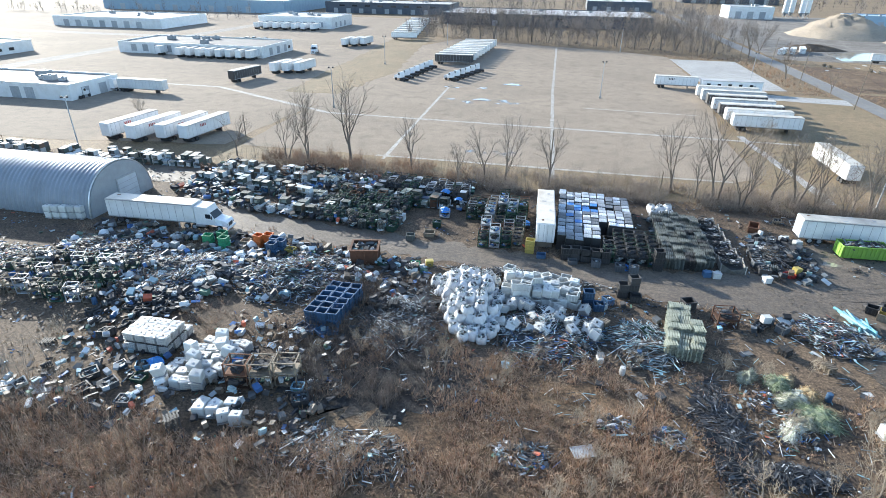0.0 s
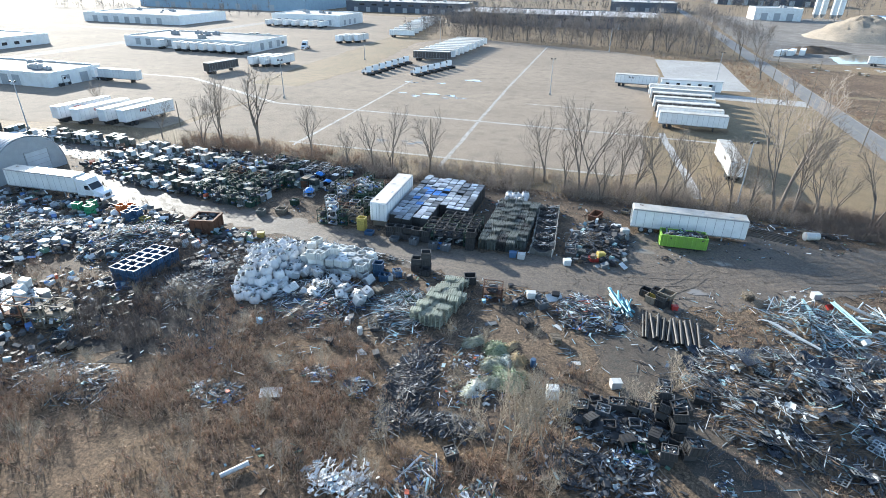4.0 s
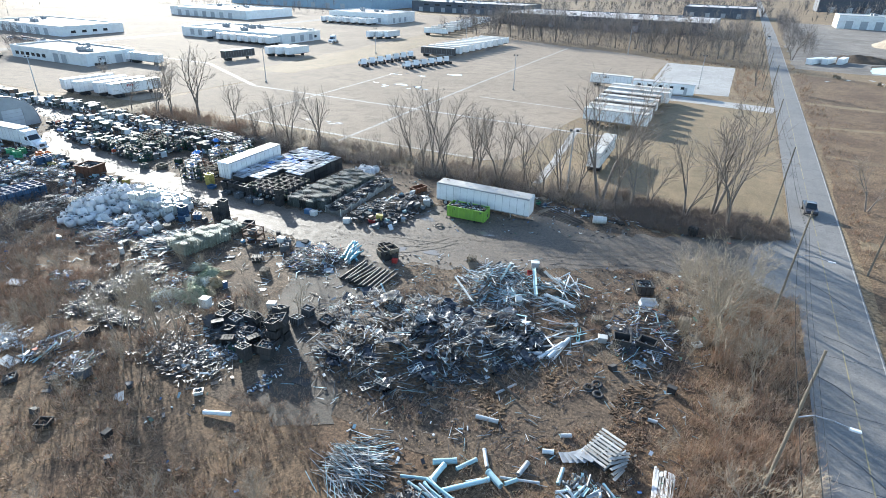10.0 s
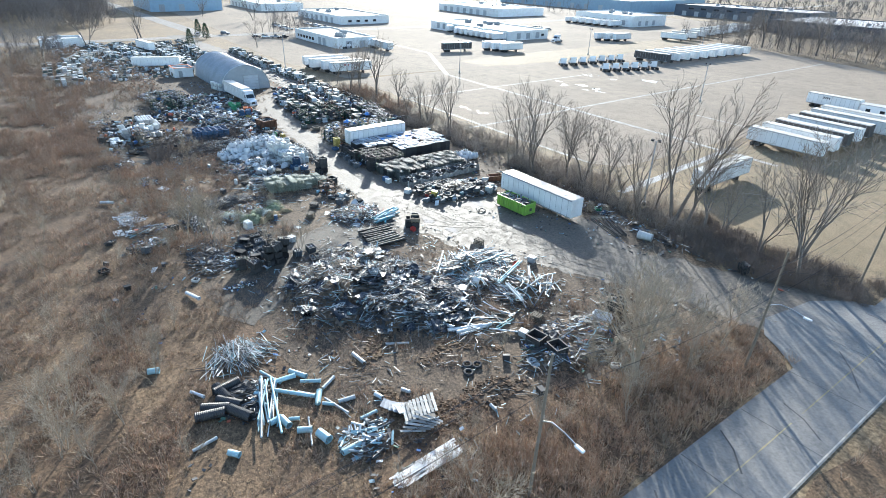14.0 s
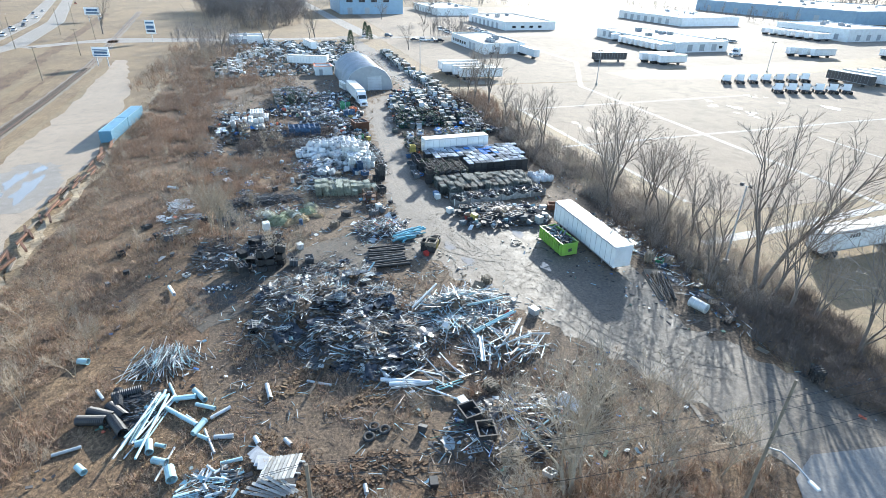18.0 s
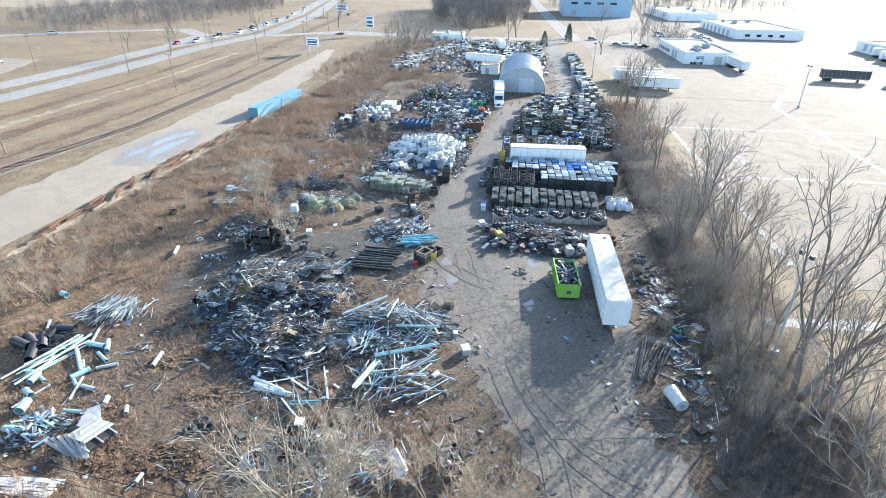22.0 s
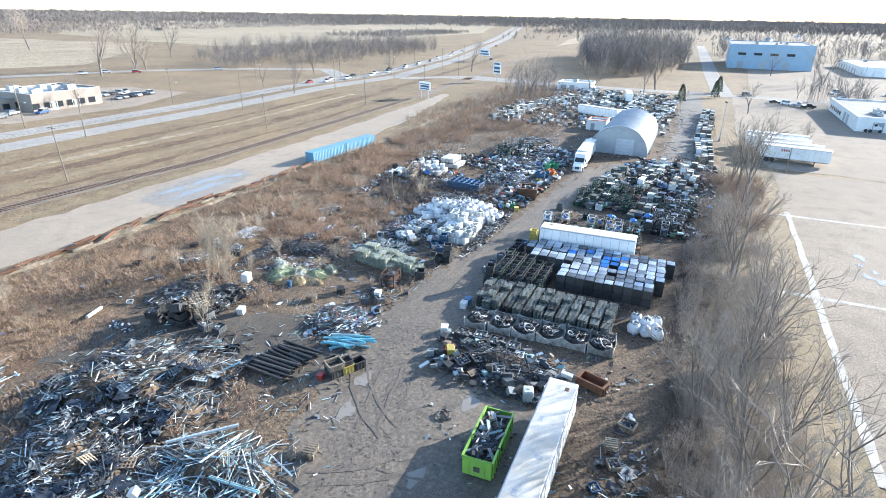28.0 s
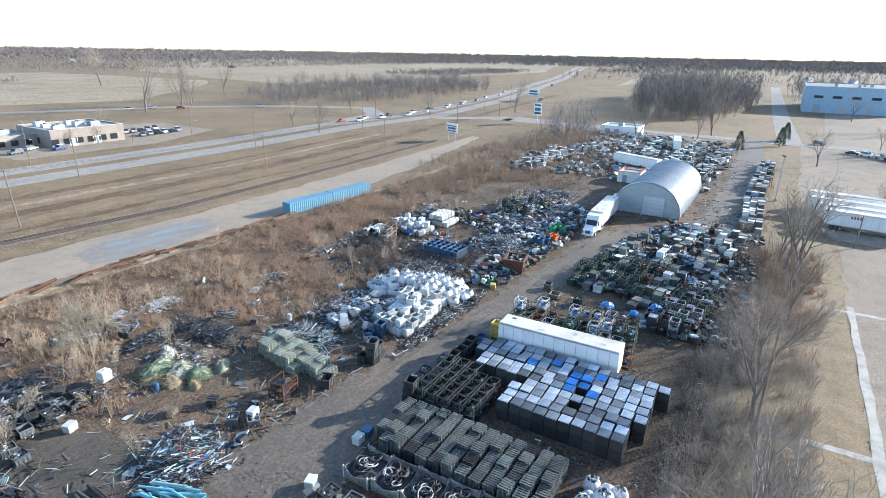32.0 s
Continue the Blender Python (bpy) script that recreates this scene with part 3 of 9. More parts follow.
for x0, y0, x1, y1 in ((92.5, 83, 96.5, 77.5), (91.5, 62, 95, 59), (93, 70, 97, 68), (92, 52, 96, 48), (92.2, 130, 93.4, 134), (93.4, 130, 92.2, 134)):
    strip("tar_crack", [(x0, y0), ((x0 + x1) / 2, (y0 + y1) / 2 + 0.4), (x1, y1)], 0.16, 0.08, DARK, "dark tar-filled crack in the asphalt", category="road crack")

sheet("parking_lot", [(-68, 109.0), (36, 109.0), (41, 112), (42, 145), (50, 209), (50, 292), (30, 305), (-60, 335), (-72, 300)], 0.03, LOT, "large worn grey asphalt truck lot", 0.5, 6)
sheet("truck_yard", [(-205, 104), (-112, 103), (-72, 109), (-68, 168), (-82, 210), (-92, 300), (-108, 470), (-215, 470)], 0.035, LOT, "sunlit asphalt yard between warehouses", 0.6, 6)
sheet("far_yard", [(-470, 120), (-214, 112), (-216, 470), (-470, 560)], 0.03, LOT, "pale paved yards of an industrial estate", 0.6, 10)
sheet("lot_grass", [(-86, 168), (-68, 168), (-62, 215), (-76, 330), (-96, 330), (-90, 240)], 0.045, LAWN, "strip of winter grass beside the lot", 1.0)
sheet("lawn", [(41.5, 100), (90.5, 100), (90.5, 205), (64, 207), (62, 150), (42, 146)], 0.025, LAWN, "dull green winter lawn beside the street", 0.6)
sheet("fence_verge", [(-70, 96), (84, 96), (80, 109), (-70, 109)], 0.037, LAWN, "strip of brown rough grass along the lot", 0.8)
sheet("concrete_pad", [(52, 209), (78, 213), (78, 284), (50, 284)], 0.05, CONCRETE, "pale concrete parking pad", 0.1)
strip("lot_drive", [(48, 200), (68, 200), (91, 197)], 9, 0.055, CONCRETE, "pale concrete drive from the lot to the street", 0.2)
strip("gravel_path", [(46, 146), (48, 125), (50, 101)], 1.6, 0.05, CONCRETE, "narrow pale footpath in dry grass", 0.25)
for k, (pts, w) in enumerate((([(-62, 143.6), (0, 142.4), (58, 141)], 1.2), ([(1.6, 103.6), (1.3, 116), (0.4, 142), (-1, 190), (-2.6, 309)], 0.9), ([(-33.8, 107), (-34.8, 143), (-36, 189)], 0.8), ([(-36, 109.4), (-10, 109.3), (12, 109.1), (36, 109.2)], 0.9), ([(8.7, 168), (40, 166.4)], 0.6), ([(-195, 170), (-110, 169), (-62, 144)], 1.6))):
    strip("lot_line", pts, w, 0.047 + 0.003 * k, (LINE, LINE, LINE, FADED, LINE, LINE)[k], "wide faded white line on the lot", 0.12, "road marking", 3.0)
strip("estate_road", [(-214, -40), (-212, 90), (-210, 520), (-240, 900)], 10, 0.05, HIGHWAY, "pale concrete road of the industrial estate", 0.2)
strip("side_road", [(-212, 100), (-330, 94), (-700, 80)], 9, 0.055, HIGHWAY, "straight pale side road running away", 0.2)
strip("estate_road", [(-470, 300), (-214, 296), (-206, 296)], 9, 0.052, HIGHWAY, "pale concrete cross road", 0.2)

# the service road, the railway and the highway
strip("service_road", [(140, 0, 14), (60, -1, 14), (24, -0.5, 15), (-10, 0.5, 16), (-40, 0, 15), (-82, -3, 12), (-110, -7, 9), (-150, -12, 4)], 14, 0.03, DIRT, "wide pale dirt service road", 0.9)
sheet("damp_patch", [(14, 5.5), (6, 7), (-4, 6), (-12, 3), (-13, -3), (-4, -5.5), (6, -5), (13, -2)], 0.045, soil("damp_dirt", [(0.25, 0.215, 0.175), (0.21, 0.18, 0.15), (0.28, 0.24, 0.20)], (0.15, 0.6, 5.0), rough=0.8, wet=0.25, bump=0.15, spec=0.3, grain=0.4), "damp hollow in the dirt road", 0.9, 1.0, "ground")
for k, (x, y, rx, ry) in enumerate(((2.5, 2.2, 6.0, 1.8), (-3.2, -1.2, 4.2, 1.3), (5.5, -1.6, 3.0, 0.9), (-8.4, 1.2, 2.2, 0.8))):
    sheet("puddle", [(x + rx * math.cos(a) * (1 + 0.3 * math.sin(3 * a + k) + 0.15 * math.sin(7 * a)), y + ry * math.sin(a) * (1 + 0.35 * math.cos(2 * a + k) + 0.15 * math.sin(5 * a))) for a in [q * 0.2618 for q in range(24)]], 0.056 + 0.003 * k, WATER, "shallow muddy puddle on the service road", 0.12, 0.6, "puddle")
for x, y, r in ((40.5, 76.4, 1.2), (-15, 200, 3.0), (-22, 172, 2.5), (41.8, 65.5, 1.3), (46.4, 66.6, 1.2), (50.6, 75.7, 1.1)):
    sheet("puddle", [(x + r * math.cos(a) * (1 + 0.4 * math.sin(3 * a + x)), y + 0.6 * r * math.sin(a)) for a in [k * 0.52 for k in range(12)]], 0.092, WATER, "small puddle of rainwater", 0.15, 1.0, "puddle")
WET = random.Random(12)
for k in range(20):
    cx, cy, far = ((-13, 117, 5), (-27, 168, 9), (-14, 168, 5), (-30, 190, 7))[k % 4]
    x, y, r = cx + WET.gauss(0, 0.5) * far, cy + WET.gauss(0, 0.25) * far, WET.uniform(0.5, 1.7)
    sheet("puddle", [(x + r * math.cos(a) * (1 + 0.35 * math.sin(2 * a + 2 * k) + 0.3 * math.sin(5 * a + k) + 0.2 * math.cos(9 * a + 3 * k)), y + 0.55 * r * math.sin(a) * (1 + 0.45 * math.cos(3 * a + k) + 0.25 * math.sin(7 * a))) for a in [q * 0.131 for q in range(48)]], 0.062, WATER, "thin film of meltwater on the worn lot", 0.05, 0.5, "puddle")
strip("rail_ballast", [(300, -20), (18, -18.5), (-14, -14.6), (-73, -16.5), (-139, -20), (-420, -50)], 4.2, 0.05, BALLAST, "brown ballast bed of a railway line", 0.4)
strip("grass_ridge", [(300, -40), (20, -38), (-60, -34), (-140, -40), (-400, -70)], 5, 0.03, SCRUB, "strip of rough dead grass beside the railway", 1.0)
HWY = [(420, -66), (60, -66), (0, -69), (-70, -68), (-140, -72), (-205, -66), (-330, -84), (-700, -170), (-1600, -420)]
strip("highway", HWY, 9.5, 0.06, HIGHWAY, "pale concrete carriageway of a highway", step=25)
strip("highway", [(x, y - 15) for x, y in HWY], 9.5, 0.06, HIGHWAY, "pale concrete carriageway of a highway", step=25)
strip("highway", [(-150, -88), (-190, -96), (-214, -122), (-190, -165), (-150, -205), (-60, -250), (80, -290)], 10, 0.065, HIGHWAY, "curving side road that joins the highway", step=8)
strip("highway", [(-195, -60), (-225, -30), (-216, 20)], 9, 0.065, HIGHWAY, "pale road that crosses the railway", step=8)
for off in (-4.5, 4.5, -10.5, -19.5):
    strip("highway_line", [(x, y + off) for x, y in HWY], 0.22, 0.072, LINE, "thin white edge line of the highway", category="road marking", step=25)
sheet("store_lot", [(-20, -100), (-62, -98), (-98, -112), (-98, -150), (-60, -170), (-10, -150)], 0.05, LOT, "grey car park of a roadside store", 0.4)
sheet("store_lot_curb", [(-40, -97), (-66, -95), (-66, -96), (-40, -98)], 0.09, LAWN, "narrow lawn strip by the highway", 0.2)
sheet("quarry_ground", [(100, 300), (260, 280), (300, 620), (104, 620)], 0.03, soil("quarry_soil", [(0.22, 0.19, 0.16), (0.15, 0.13, 0.11), (0.30, 0.27, 0.23)], (0.02, 0.15, 2.0)), "churned grey soil of an aggregate yard", 1.5, 8)
sheet("field_track", [(99, 118), (112, 121), (180, 118), (180, 124), (112, 128), (99, 126)], 0.04, SCRUB, "dark dirt track in the dry field", 0.8)
sheet("puddle", [(129, 301), (143, 306), (160, 316), (158, 338), (148, 340), (133, 330)], 0.06, WATER, "flooded hollow in the aggregate yard", 0.6, 3, "puddle")
sheet("field", [(-340, -330), (-900, -280), (-2400, -760), (-2600, -1800), (-900, -1300), (-420, -700)], 0.05, FIELD, "wide tan field of dry grass", 6, 60)
sheet("field", [(-560, -70), (-1500, -180), (-2600, -380), (-2400, -120), (-900, -40)], 0.05, FIELD, "pale harvested field in the distance", 6, 60)
sheet("field", [(-160, -262), (-40, -300), (120, -330), (200, -700), (-300, -700), (-330, -420)], 0.04, FIELD, "tan field of dry grass", 4, 40)

for k, (y, w) in enumerate(((-24, 1.6), (-30, 2.4), (-44, 2.0), (-51, 2.6), (-9.5, 1.8), (11.2, 1.4))):
    strip("grass_band", [(120, y - 2, w), (40, y - 1.5, w * 0.7), (0, y, w * 1.3), (-60, y + 1, w * 0.8), (-130, y - 4, w)], w, 0.034 + 0.002 * k, (SCRUB, LAWN, MATS["far_field"])[k % 3], "uneven band of rough dead grass", 0.8, "ground", 2.5)
sheet("brown_field", [(99, -40), (260, -60), (280, 270), (180, 262), (99.5, 280)], 0.022, SCRUB, "rust-brown winter field over the street", 1.0, 8)
for k, (y0, y1, w) in enumerate(((100, 96, 3.0), (150, 140, 2.4), (180, 186, 2.0), (60, 70, 2.6), (215, 205, 3.5))):
    strip("field_path", [(100, y0, w), (130, (y0 + y1) / 2 + 3, w * 1.3), (170, y1, w), (240, y1 - 8, w)], w, 0.03 + 0.002 * k, (LAWN, GRASS)[k % 2], "worn path of paler grass in the field", 0.7, "ground", 3.0)


# ---- buildings ----
def shed(name, label, x0, y0, x1, y1, h, wall_mat, roof_mat, doors=(), windows=(), units=3, trim_mat=None):
    """A flat-roofed building: four walls with thickness, a roof deck inside a parapet, roof units, doors and windows.
    doors and windows: (side, where along it in metres, width, height, sill)."""
    b = thing(name, label, "building")
    w, t = 0.3, 0.5
    sx, sy = x1 - x0, y1 - y0
    part("wall", Geo().box((sx / 2, w / 2, h / 2), (sx, w, h)), wall_mat, b)
    part("wall", Geo().box((sx / 2, sy - w / 2, h / 2), (sx, w, h)), wall_mat, b)
    part("wall", Geo().box((w / 2, sy / 2, h / 2), (w, sy - 2 * w, h)), wall_mat, b)
    part("wall", Geo().box((sx - w / 2, sy / 2, h / 2), (w, sy - 2 * w, h)), wall_mat, b)
    part("roof", Geo().box((sx / 2, sy / 2, h - t), (sx - 2 * w, sy - 2 * w, 0.2)), roof_mat, b)
    g = Geo()
    for c, s in (((sx / 2, w / 2, h + 0.06), (sx + 0.2, w + 0.2, 0.12)), ((sx / 2, sy - w / 2, h + 0.06), (sx + 0.2, w + 0.2, 0.12)), ((w / 2, sy / 2, h + 0.06), (w + 0.2, sy - 2 * w - 0.2, 0.12)), ((sx - w / 2, sy / 2, h + 0.06), (w + 0.2, sy - 2 * w - 0.2, 0.12))):
        g.box(c, s)
    part("coping", g, trim_mat or wall_mat, b)
    rnd = random.Random(int(x0 * 3 + y0))
    for _ in range(units):
        s = rnd.uniform(1.2, 2.6)
        at = (rnd.uniform(0.15, 0.85) * sx, rnd.uniform(0.2, 0.8) * sy)
        u = part("roof_unit", Geo().cbox((at[0], at[1], h - t + 0.1 + s * 0.35), (s * 1.3, s, s * 0.7), 0.06), GREYP, b)
        part("vent", Geo().tube((at[0], at[1], h - t + 0.1 + s * 0.7), (at[0], at[1], h - t + 0.35 + s * 0.7), s * 0.25, n=10), DARK, u)
    for kind, items, mat in (("door", doors, GREYP), ("window", windows, GLASS)):
        for side, at, dw, dh, sill in items:
            d = 0.06
            if side in "sn":
                y = -d / 2 if side == "s" else sy + d / 2
                o = part(kind, Geo().box((at, y, sill + dh / 2), (dw, d, dh)), mat, b)
                g = Geo()
                for ox in (-dw / 2 - 0.06, dw / 2 + 0.06):
                    g.box((at + ox, y, sill + dh / 2), (0.12, d + 0.08, dh + 0.24))
                for oz in (sill - 0.06, sill + dh + 0.06):
                    g.box((at, y, oz), (dw, d + 0.08, 0.12))
            else:
                x = -d / 2 if side == "w" else sx + d / 2
                o = part(kind, Geo().box((x, at, sill + dh / 2), (d, dw, dh)), mat, b)
                g = Geo()
                for oy in (-dw / 2 - 0.06, dw / 2 + 0.06):
                    g.box((x, at + oy, sill + dh / 2), (d + 0.08, 0.12, dh + 0.24))
                for oz in (sill - 0.06, sill + dh + 0.06):
                    g.box((x, at, oz), (d + 0.08, dw, 0.12))
            if -120 < x0 < 100 and y0 < 60:
                part("frame", g, DARK if kind == "window" else WHITE, o)
    b.matrix_basis = pose(x0, y0, 0)
    return b


def row(side, a, n, gap, w, h, sill):
    return [(side, a + i * gap, w, h, sill) for i in range(n)]


shed("warehouse", "low white office and workshop with dark flat roof", -188, 138, -139, 158, 4.6, WHITE, ROOFDARK, row("s", 30, 2, 5, 3.2, 3.4, 0) + row("e", 6, 2, 7, 3, 3.2, 0), row("s", 4, 6, 3.6, 2.2, 1.3, 1.2), 5)
shed("warehouse", "long low white freight depot with dark flat roof", -200, 232, -128, 262, 4.8, WHITE, ROOFDARK, row("s", 8, 10, 6, 2.8, 3, 0.9) + row("e", 8, 3, 7, 2.8, 3, 0.6), row("e", 26, 1, 3, 2, 1.2, 1.5), 6)
shed("warehouse", "white freight depot with a row of dock doors", -202, 366, -150, 404, 7, WHITE, ROOFGREY, row("s", 6, 8, 5.5, 2.8, 3, 1) + row("e", 8, 3, 8, 3, 3.2, 0.6), (), 5)
shed("warehouse", "dark long factory with a pale roof", -215, 512, -100, 560, 9, WALLDARK, ROOFGREY, row("s", 10, 8, 12, 4, 4, 0), row("s", 16, 8, 12, 5, 1.4, 5.5), 6)
shed("warehouse", "dark long factory behind bare trees", -90, 430, 60, 500, 8, WALLDARK, ROOFGREY, row("s", 20, 6, 20, 4, 4, 0), row("s", 8, 10, 13, 5, 1.5, 5), 7)
shed("warehouse", "large pale factory hall", -420, 480, -240, 600, 10, WALLBLUE, ROOFGREY, row("s", 20, 8, 18, 5, 5, 0), (), 8)
shed("warehouse", "low white industrial hall", -330, 330, -250, 380, 6, WHITE, ROOFGREY, row("s", 10, 7, 9, 4, 4, 0), (), 5)
shed("warehouse", "low white workshop in the estate", -310, 190, -240, 225, 5, WHITE, ROOFDARK, row("s", 8, 7, 8, 3.5, 3.5, 0), row("e", 6, 4, 6, 2.5, 1.3, 1.4), 4)
shed("warehouse", "low white workshop in the estate", -440, 180, -360, 215, 5.5, WHITE, ROOFGREY, row("s", 8, 7, 9, 3.5, 3.5, 0), (), 4)
shed("factory", "large pale blue factory at the end of a road", -450, 104, -380, 156, 16, WALLBLUE, ROOFDARK, row("e", 8, 3, 14, 4, 5, 0), row("e", 8, 4, 10, 5, 1.6, 9), 4)
shed("roadside_store", "tan brick roadside store with white parapet", -61, -138, -36, -114.5, 6.0, WALLTAN, ROOFGREY, row("n", 10, 2, 8, 2.4, 2.6, 0), row("n", 4, 6, 4, 2.4, 1.8, 1.0) + row("e", 4, 3, 5, 2.6, 1.8, 1.0), 8, BLEACHED)
shed("store_annex", "low white store annex with tan walls", -36, -142, -22, -124, 4.2, WALLTAN, ROOFGREY, (), row("n", 3, 3, 4, 2, 1.6, 1.0), 4, BLEACHED)
shed("workshop", "white metal workshop in the aggregate yard", 143, 578, 180, 610, 10, WHITE, ROOFGREY, row("s", 8, 3, 10, 5, 6, 0), (), 2)
shed("workshop", "low dark blue workshop with pale roof", 214, 500, 250, 530, 9, WALLBLUE, WALLBLUE, row("s", 8, 3, 9, 4, 5, 0), (), 2)
shed("factory", "long dark factory on the far side of the woods", 150, 860, 270, 920, 16, WALLDARK, ROOFGREY, row("s", 15, 6, 18, 6, 6, 0), (), 4)
shed("factory", "low dark grey factory behind the street", 20, 640, 84, 700, 9, WALLDARK, ROOFGREY, row("s", 8, 4, 14, 4, 4, 0), (), 4)
shed("long_shed", "long low white storage building", -206, 27, -194, 43, 3.6, WHITE, ROOFGREY, row("e", 3, 2, 4, 2.4, 2.4, 0), (), 1)
shed("yard_hut", "low white hut with an orange roof edge", -106, 59.5, -99, 65.5, 3.0, WHITE, ROOFGREY, row("e", 2, 1, 4, 1.2, 2.1, 0), (), 0, ORANGEP)


def quonset():
    """An arched steel hut with ribs across, end walls and a sliding door."""
    b = thing("quonset_hut", "ribbed grey steel quonset hut with pale end wall", "hut")
    length, half, rise, n = 32.0, 7.2, 7.2, 30
    arc = [(math.cos(math.pi * i / n) * half, math.sin(math.pi * i / n) ** 0.85 * rise) for i in range(n + 1)]
    vs, fs, ribs = [], [], 156
    for j in range(ribs + 1):
        y = length * j / ribs
        k = 1.0 + 0.006 * (1 if j % 4 in (1, 2) else -1)
        vs += [(y, x * k, z * k) for x, z in arc]
        if j:
            o = j * (n + 1)
            fs += [(o + i, o + i + 1, o - n + i, o - n - 1 + i) for i in range(n)]
    part("shell", Geo().add(vs, fs), QUONSET, b)
    for y in (0.0, length):
        g = Geo()
        out = [(x * 0.985, z * 0.985) for x, z in arc]
        m = Matrix(((0, 1, 0, y - 0.15), (1, 0, 0, 0), (0, 0, 1, 0), (0, 0, 0, 1)))
        g.prism(out, 0, 0.3, m)
        part("end_wall", g, paint("end_wall_steel", (0.38, 0.41, 0.44), (0.28, 0.29, 0.30), 0.5, 0.25, scale=0.4), b)
        g = Geo()
        for (xa, za), (xb, zb) in zip(arc, arc[1:]):
            g.tube((y, xa * 1.01, za * 1.01), (y, xb * 1.01, zb * 1.01), 0.12, n=6)
        part("rim", g, STEEL, b)
    d = part("door", Geo().box((length + 0.21, 1.6, 2.1), (0.12, 4.4, 4.2)), paint("hut_door", (0.48, 0.50, 0.53), (0.36, 0.37, 0.37), 0.5, scale=0.5), b)
    g = Geo()
    for oy in (-0.7, 3.9):
        g.box((length + 0.25, oy, 2.1), (0.2, 0.18, 4.4))
    g.box((length + 0.25, 1.6, 4.35), (0.2, 4.8, 0.2))
    for k in range(1, 5):
        g.box((length + 0.28, 1.6, k * 0.85), (0.06, 4.4, 0.06))
    part("door_frame", g, GREYP, d)
    return b


place(quonset, pose(-101.0, 73.6, 0, 0, 0, 0))


def heap(name, label, x, y, rx, ry, h, mat, category, seed=0, parent=None, n=26, power=1.3, lump=0.35):
    """A lumpy mound that runs out flat at its rim."""
    vs, fs = [(0, 0, h)], []
    rings = 10
    for i in range(1, rings + 1):
        r = i / rings
        for j in range(n):
            a = 2 * math.pi * j / n
            k = 1 + 0.22 * noise.noise(Vector((math.cos(a) * 1.5, math.sin(a) * 1.5, seed)))
            p = Vector((math.cos(a) * r * rx * k, math.sin(a) * r * ry * k, 0))
            z = h * max(0.0, 1 - r**power) + lump * h * noise.noise(p * 0.45 + Vector((0, 0, seed * 3.1))) * (1 - r * r)
            vs.append((p.x, p.y, max(z, 0.0) if i < rings else -0.05))
    for j in range(n):
        fs.append((0, 1 + j, 1 + (j + 1) % n))
        for i in range(rings - 1):
            o = 1 + i * n
            fs.append((o + j, o + n + j, o + n + (j + 1) % n, o + (j + 1) % n))
    ob = part(name, Geo().add(vs, fs), mat, parent, label if not parent else "", True)
    ob.location = (x, y, 0.05)
    return ob if parent else tagged(ob, label, category)


heap("sand_mound", "large heap of tan sand and gravel", 180, 432, 34, 30, 13, SAND, "heap", 3)
heap("sand_mound", "low heap of tan gravel", 205, 395, 18, 12, 5, SAND, "heap", 4)
heap("sand_mound", "dark heap of crushed stone", 130, 345, 18, 9, 3, YARD, "heap", 5)


def silo():
    b = thing("silo", "tall white cylindrical silo on a frame", "silo")
    part("tank", Geo().tube((0, 0, 5), (0, 0, 20), 2.6, n=16), WHITE, b, smooth=False)
    part("cone", Geo().tube((0, 0, 20), (0, 0, 22), 2.6, 0.6, 16), WHITE, b)
    part("hopper", Geo().tube((0, 0, 5), (0, 0, 2), 2.5, 0.4, 16), GREYP, b)
    for a in (0.8, 2.4, 3.9, 5.5):
        part("leg", Geo().tube((2.4 * math.cos(a), 2.4 * math.sin(a), 0), (2.4 * math.cos(a), 2.4 * math.sin(a), 5.5), 0.16, n=6), GREYP, b)
    return b


for x, y in ((196, 600), (202, 604), (209, 598), (216, 606)):
    place(silo, pose(x, y, 0))


# ---- vehicles and containers ----
def wheel(parent, x, y, r=0.5, w=0.28, plain=False):
    if plain:
        return part("wheel", Geo().tube((x, y - w / 2, r), (x, y + w / 2, r), r, n=12), RUBBER, parent)
    t = part("wheel", Geo().tube((x, y - w / 2, r), (x, y + w / 2, r), r * 0.62, n=12), GREYP, parent)
    g = Geo()
    for y0, y1, ra, rb in ((-w / 2, -w / 4, r * 0.9, r), (-w / 4, w / 4, r, r), (w / 4, w / 2, r, r * 0.9)):
        g.tube((x, y + y0, r), (x, y + y1, r), ra, rb, 14, caps=False)
    for yy, sg in ((-w / 2 + 0.01, -1), (w / 2 - 0.01, 1)):
        n = 14
        vs = [(x + math.cos(6.2832 * i / n) * rr, y + yy, r + math.sin(6.2832 * i / n) * rr) for rr in (r * 0.58, r * 0.91) for i in range(n)]
        g.add(vs, [(i, (i + 1) % n, n + (i + 1) % n, n + i) for i in range(n)])
    part("tyre", g, RUBBER, t)
    return t


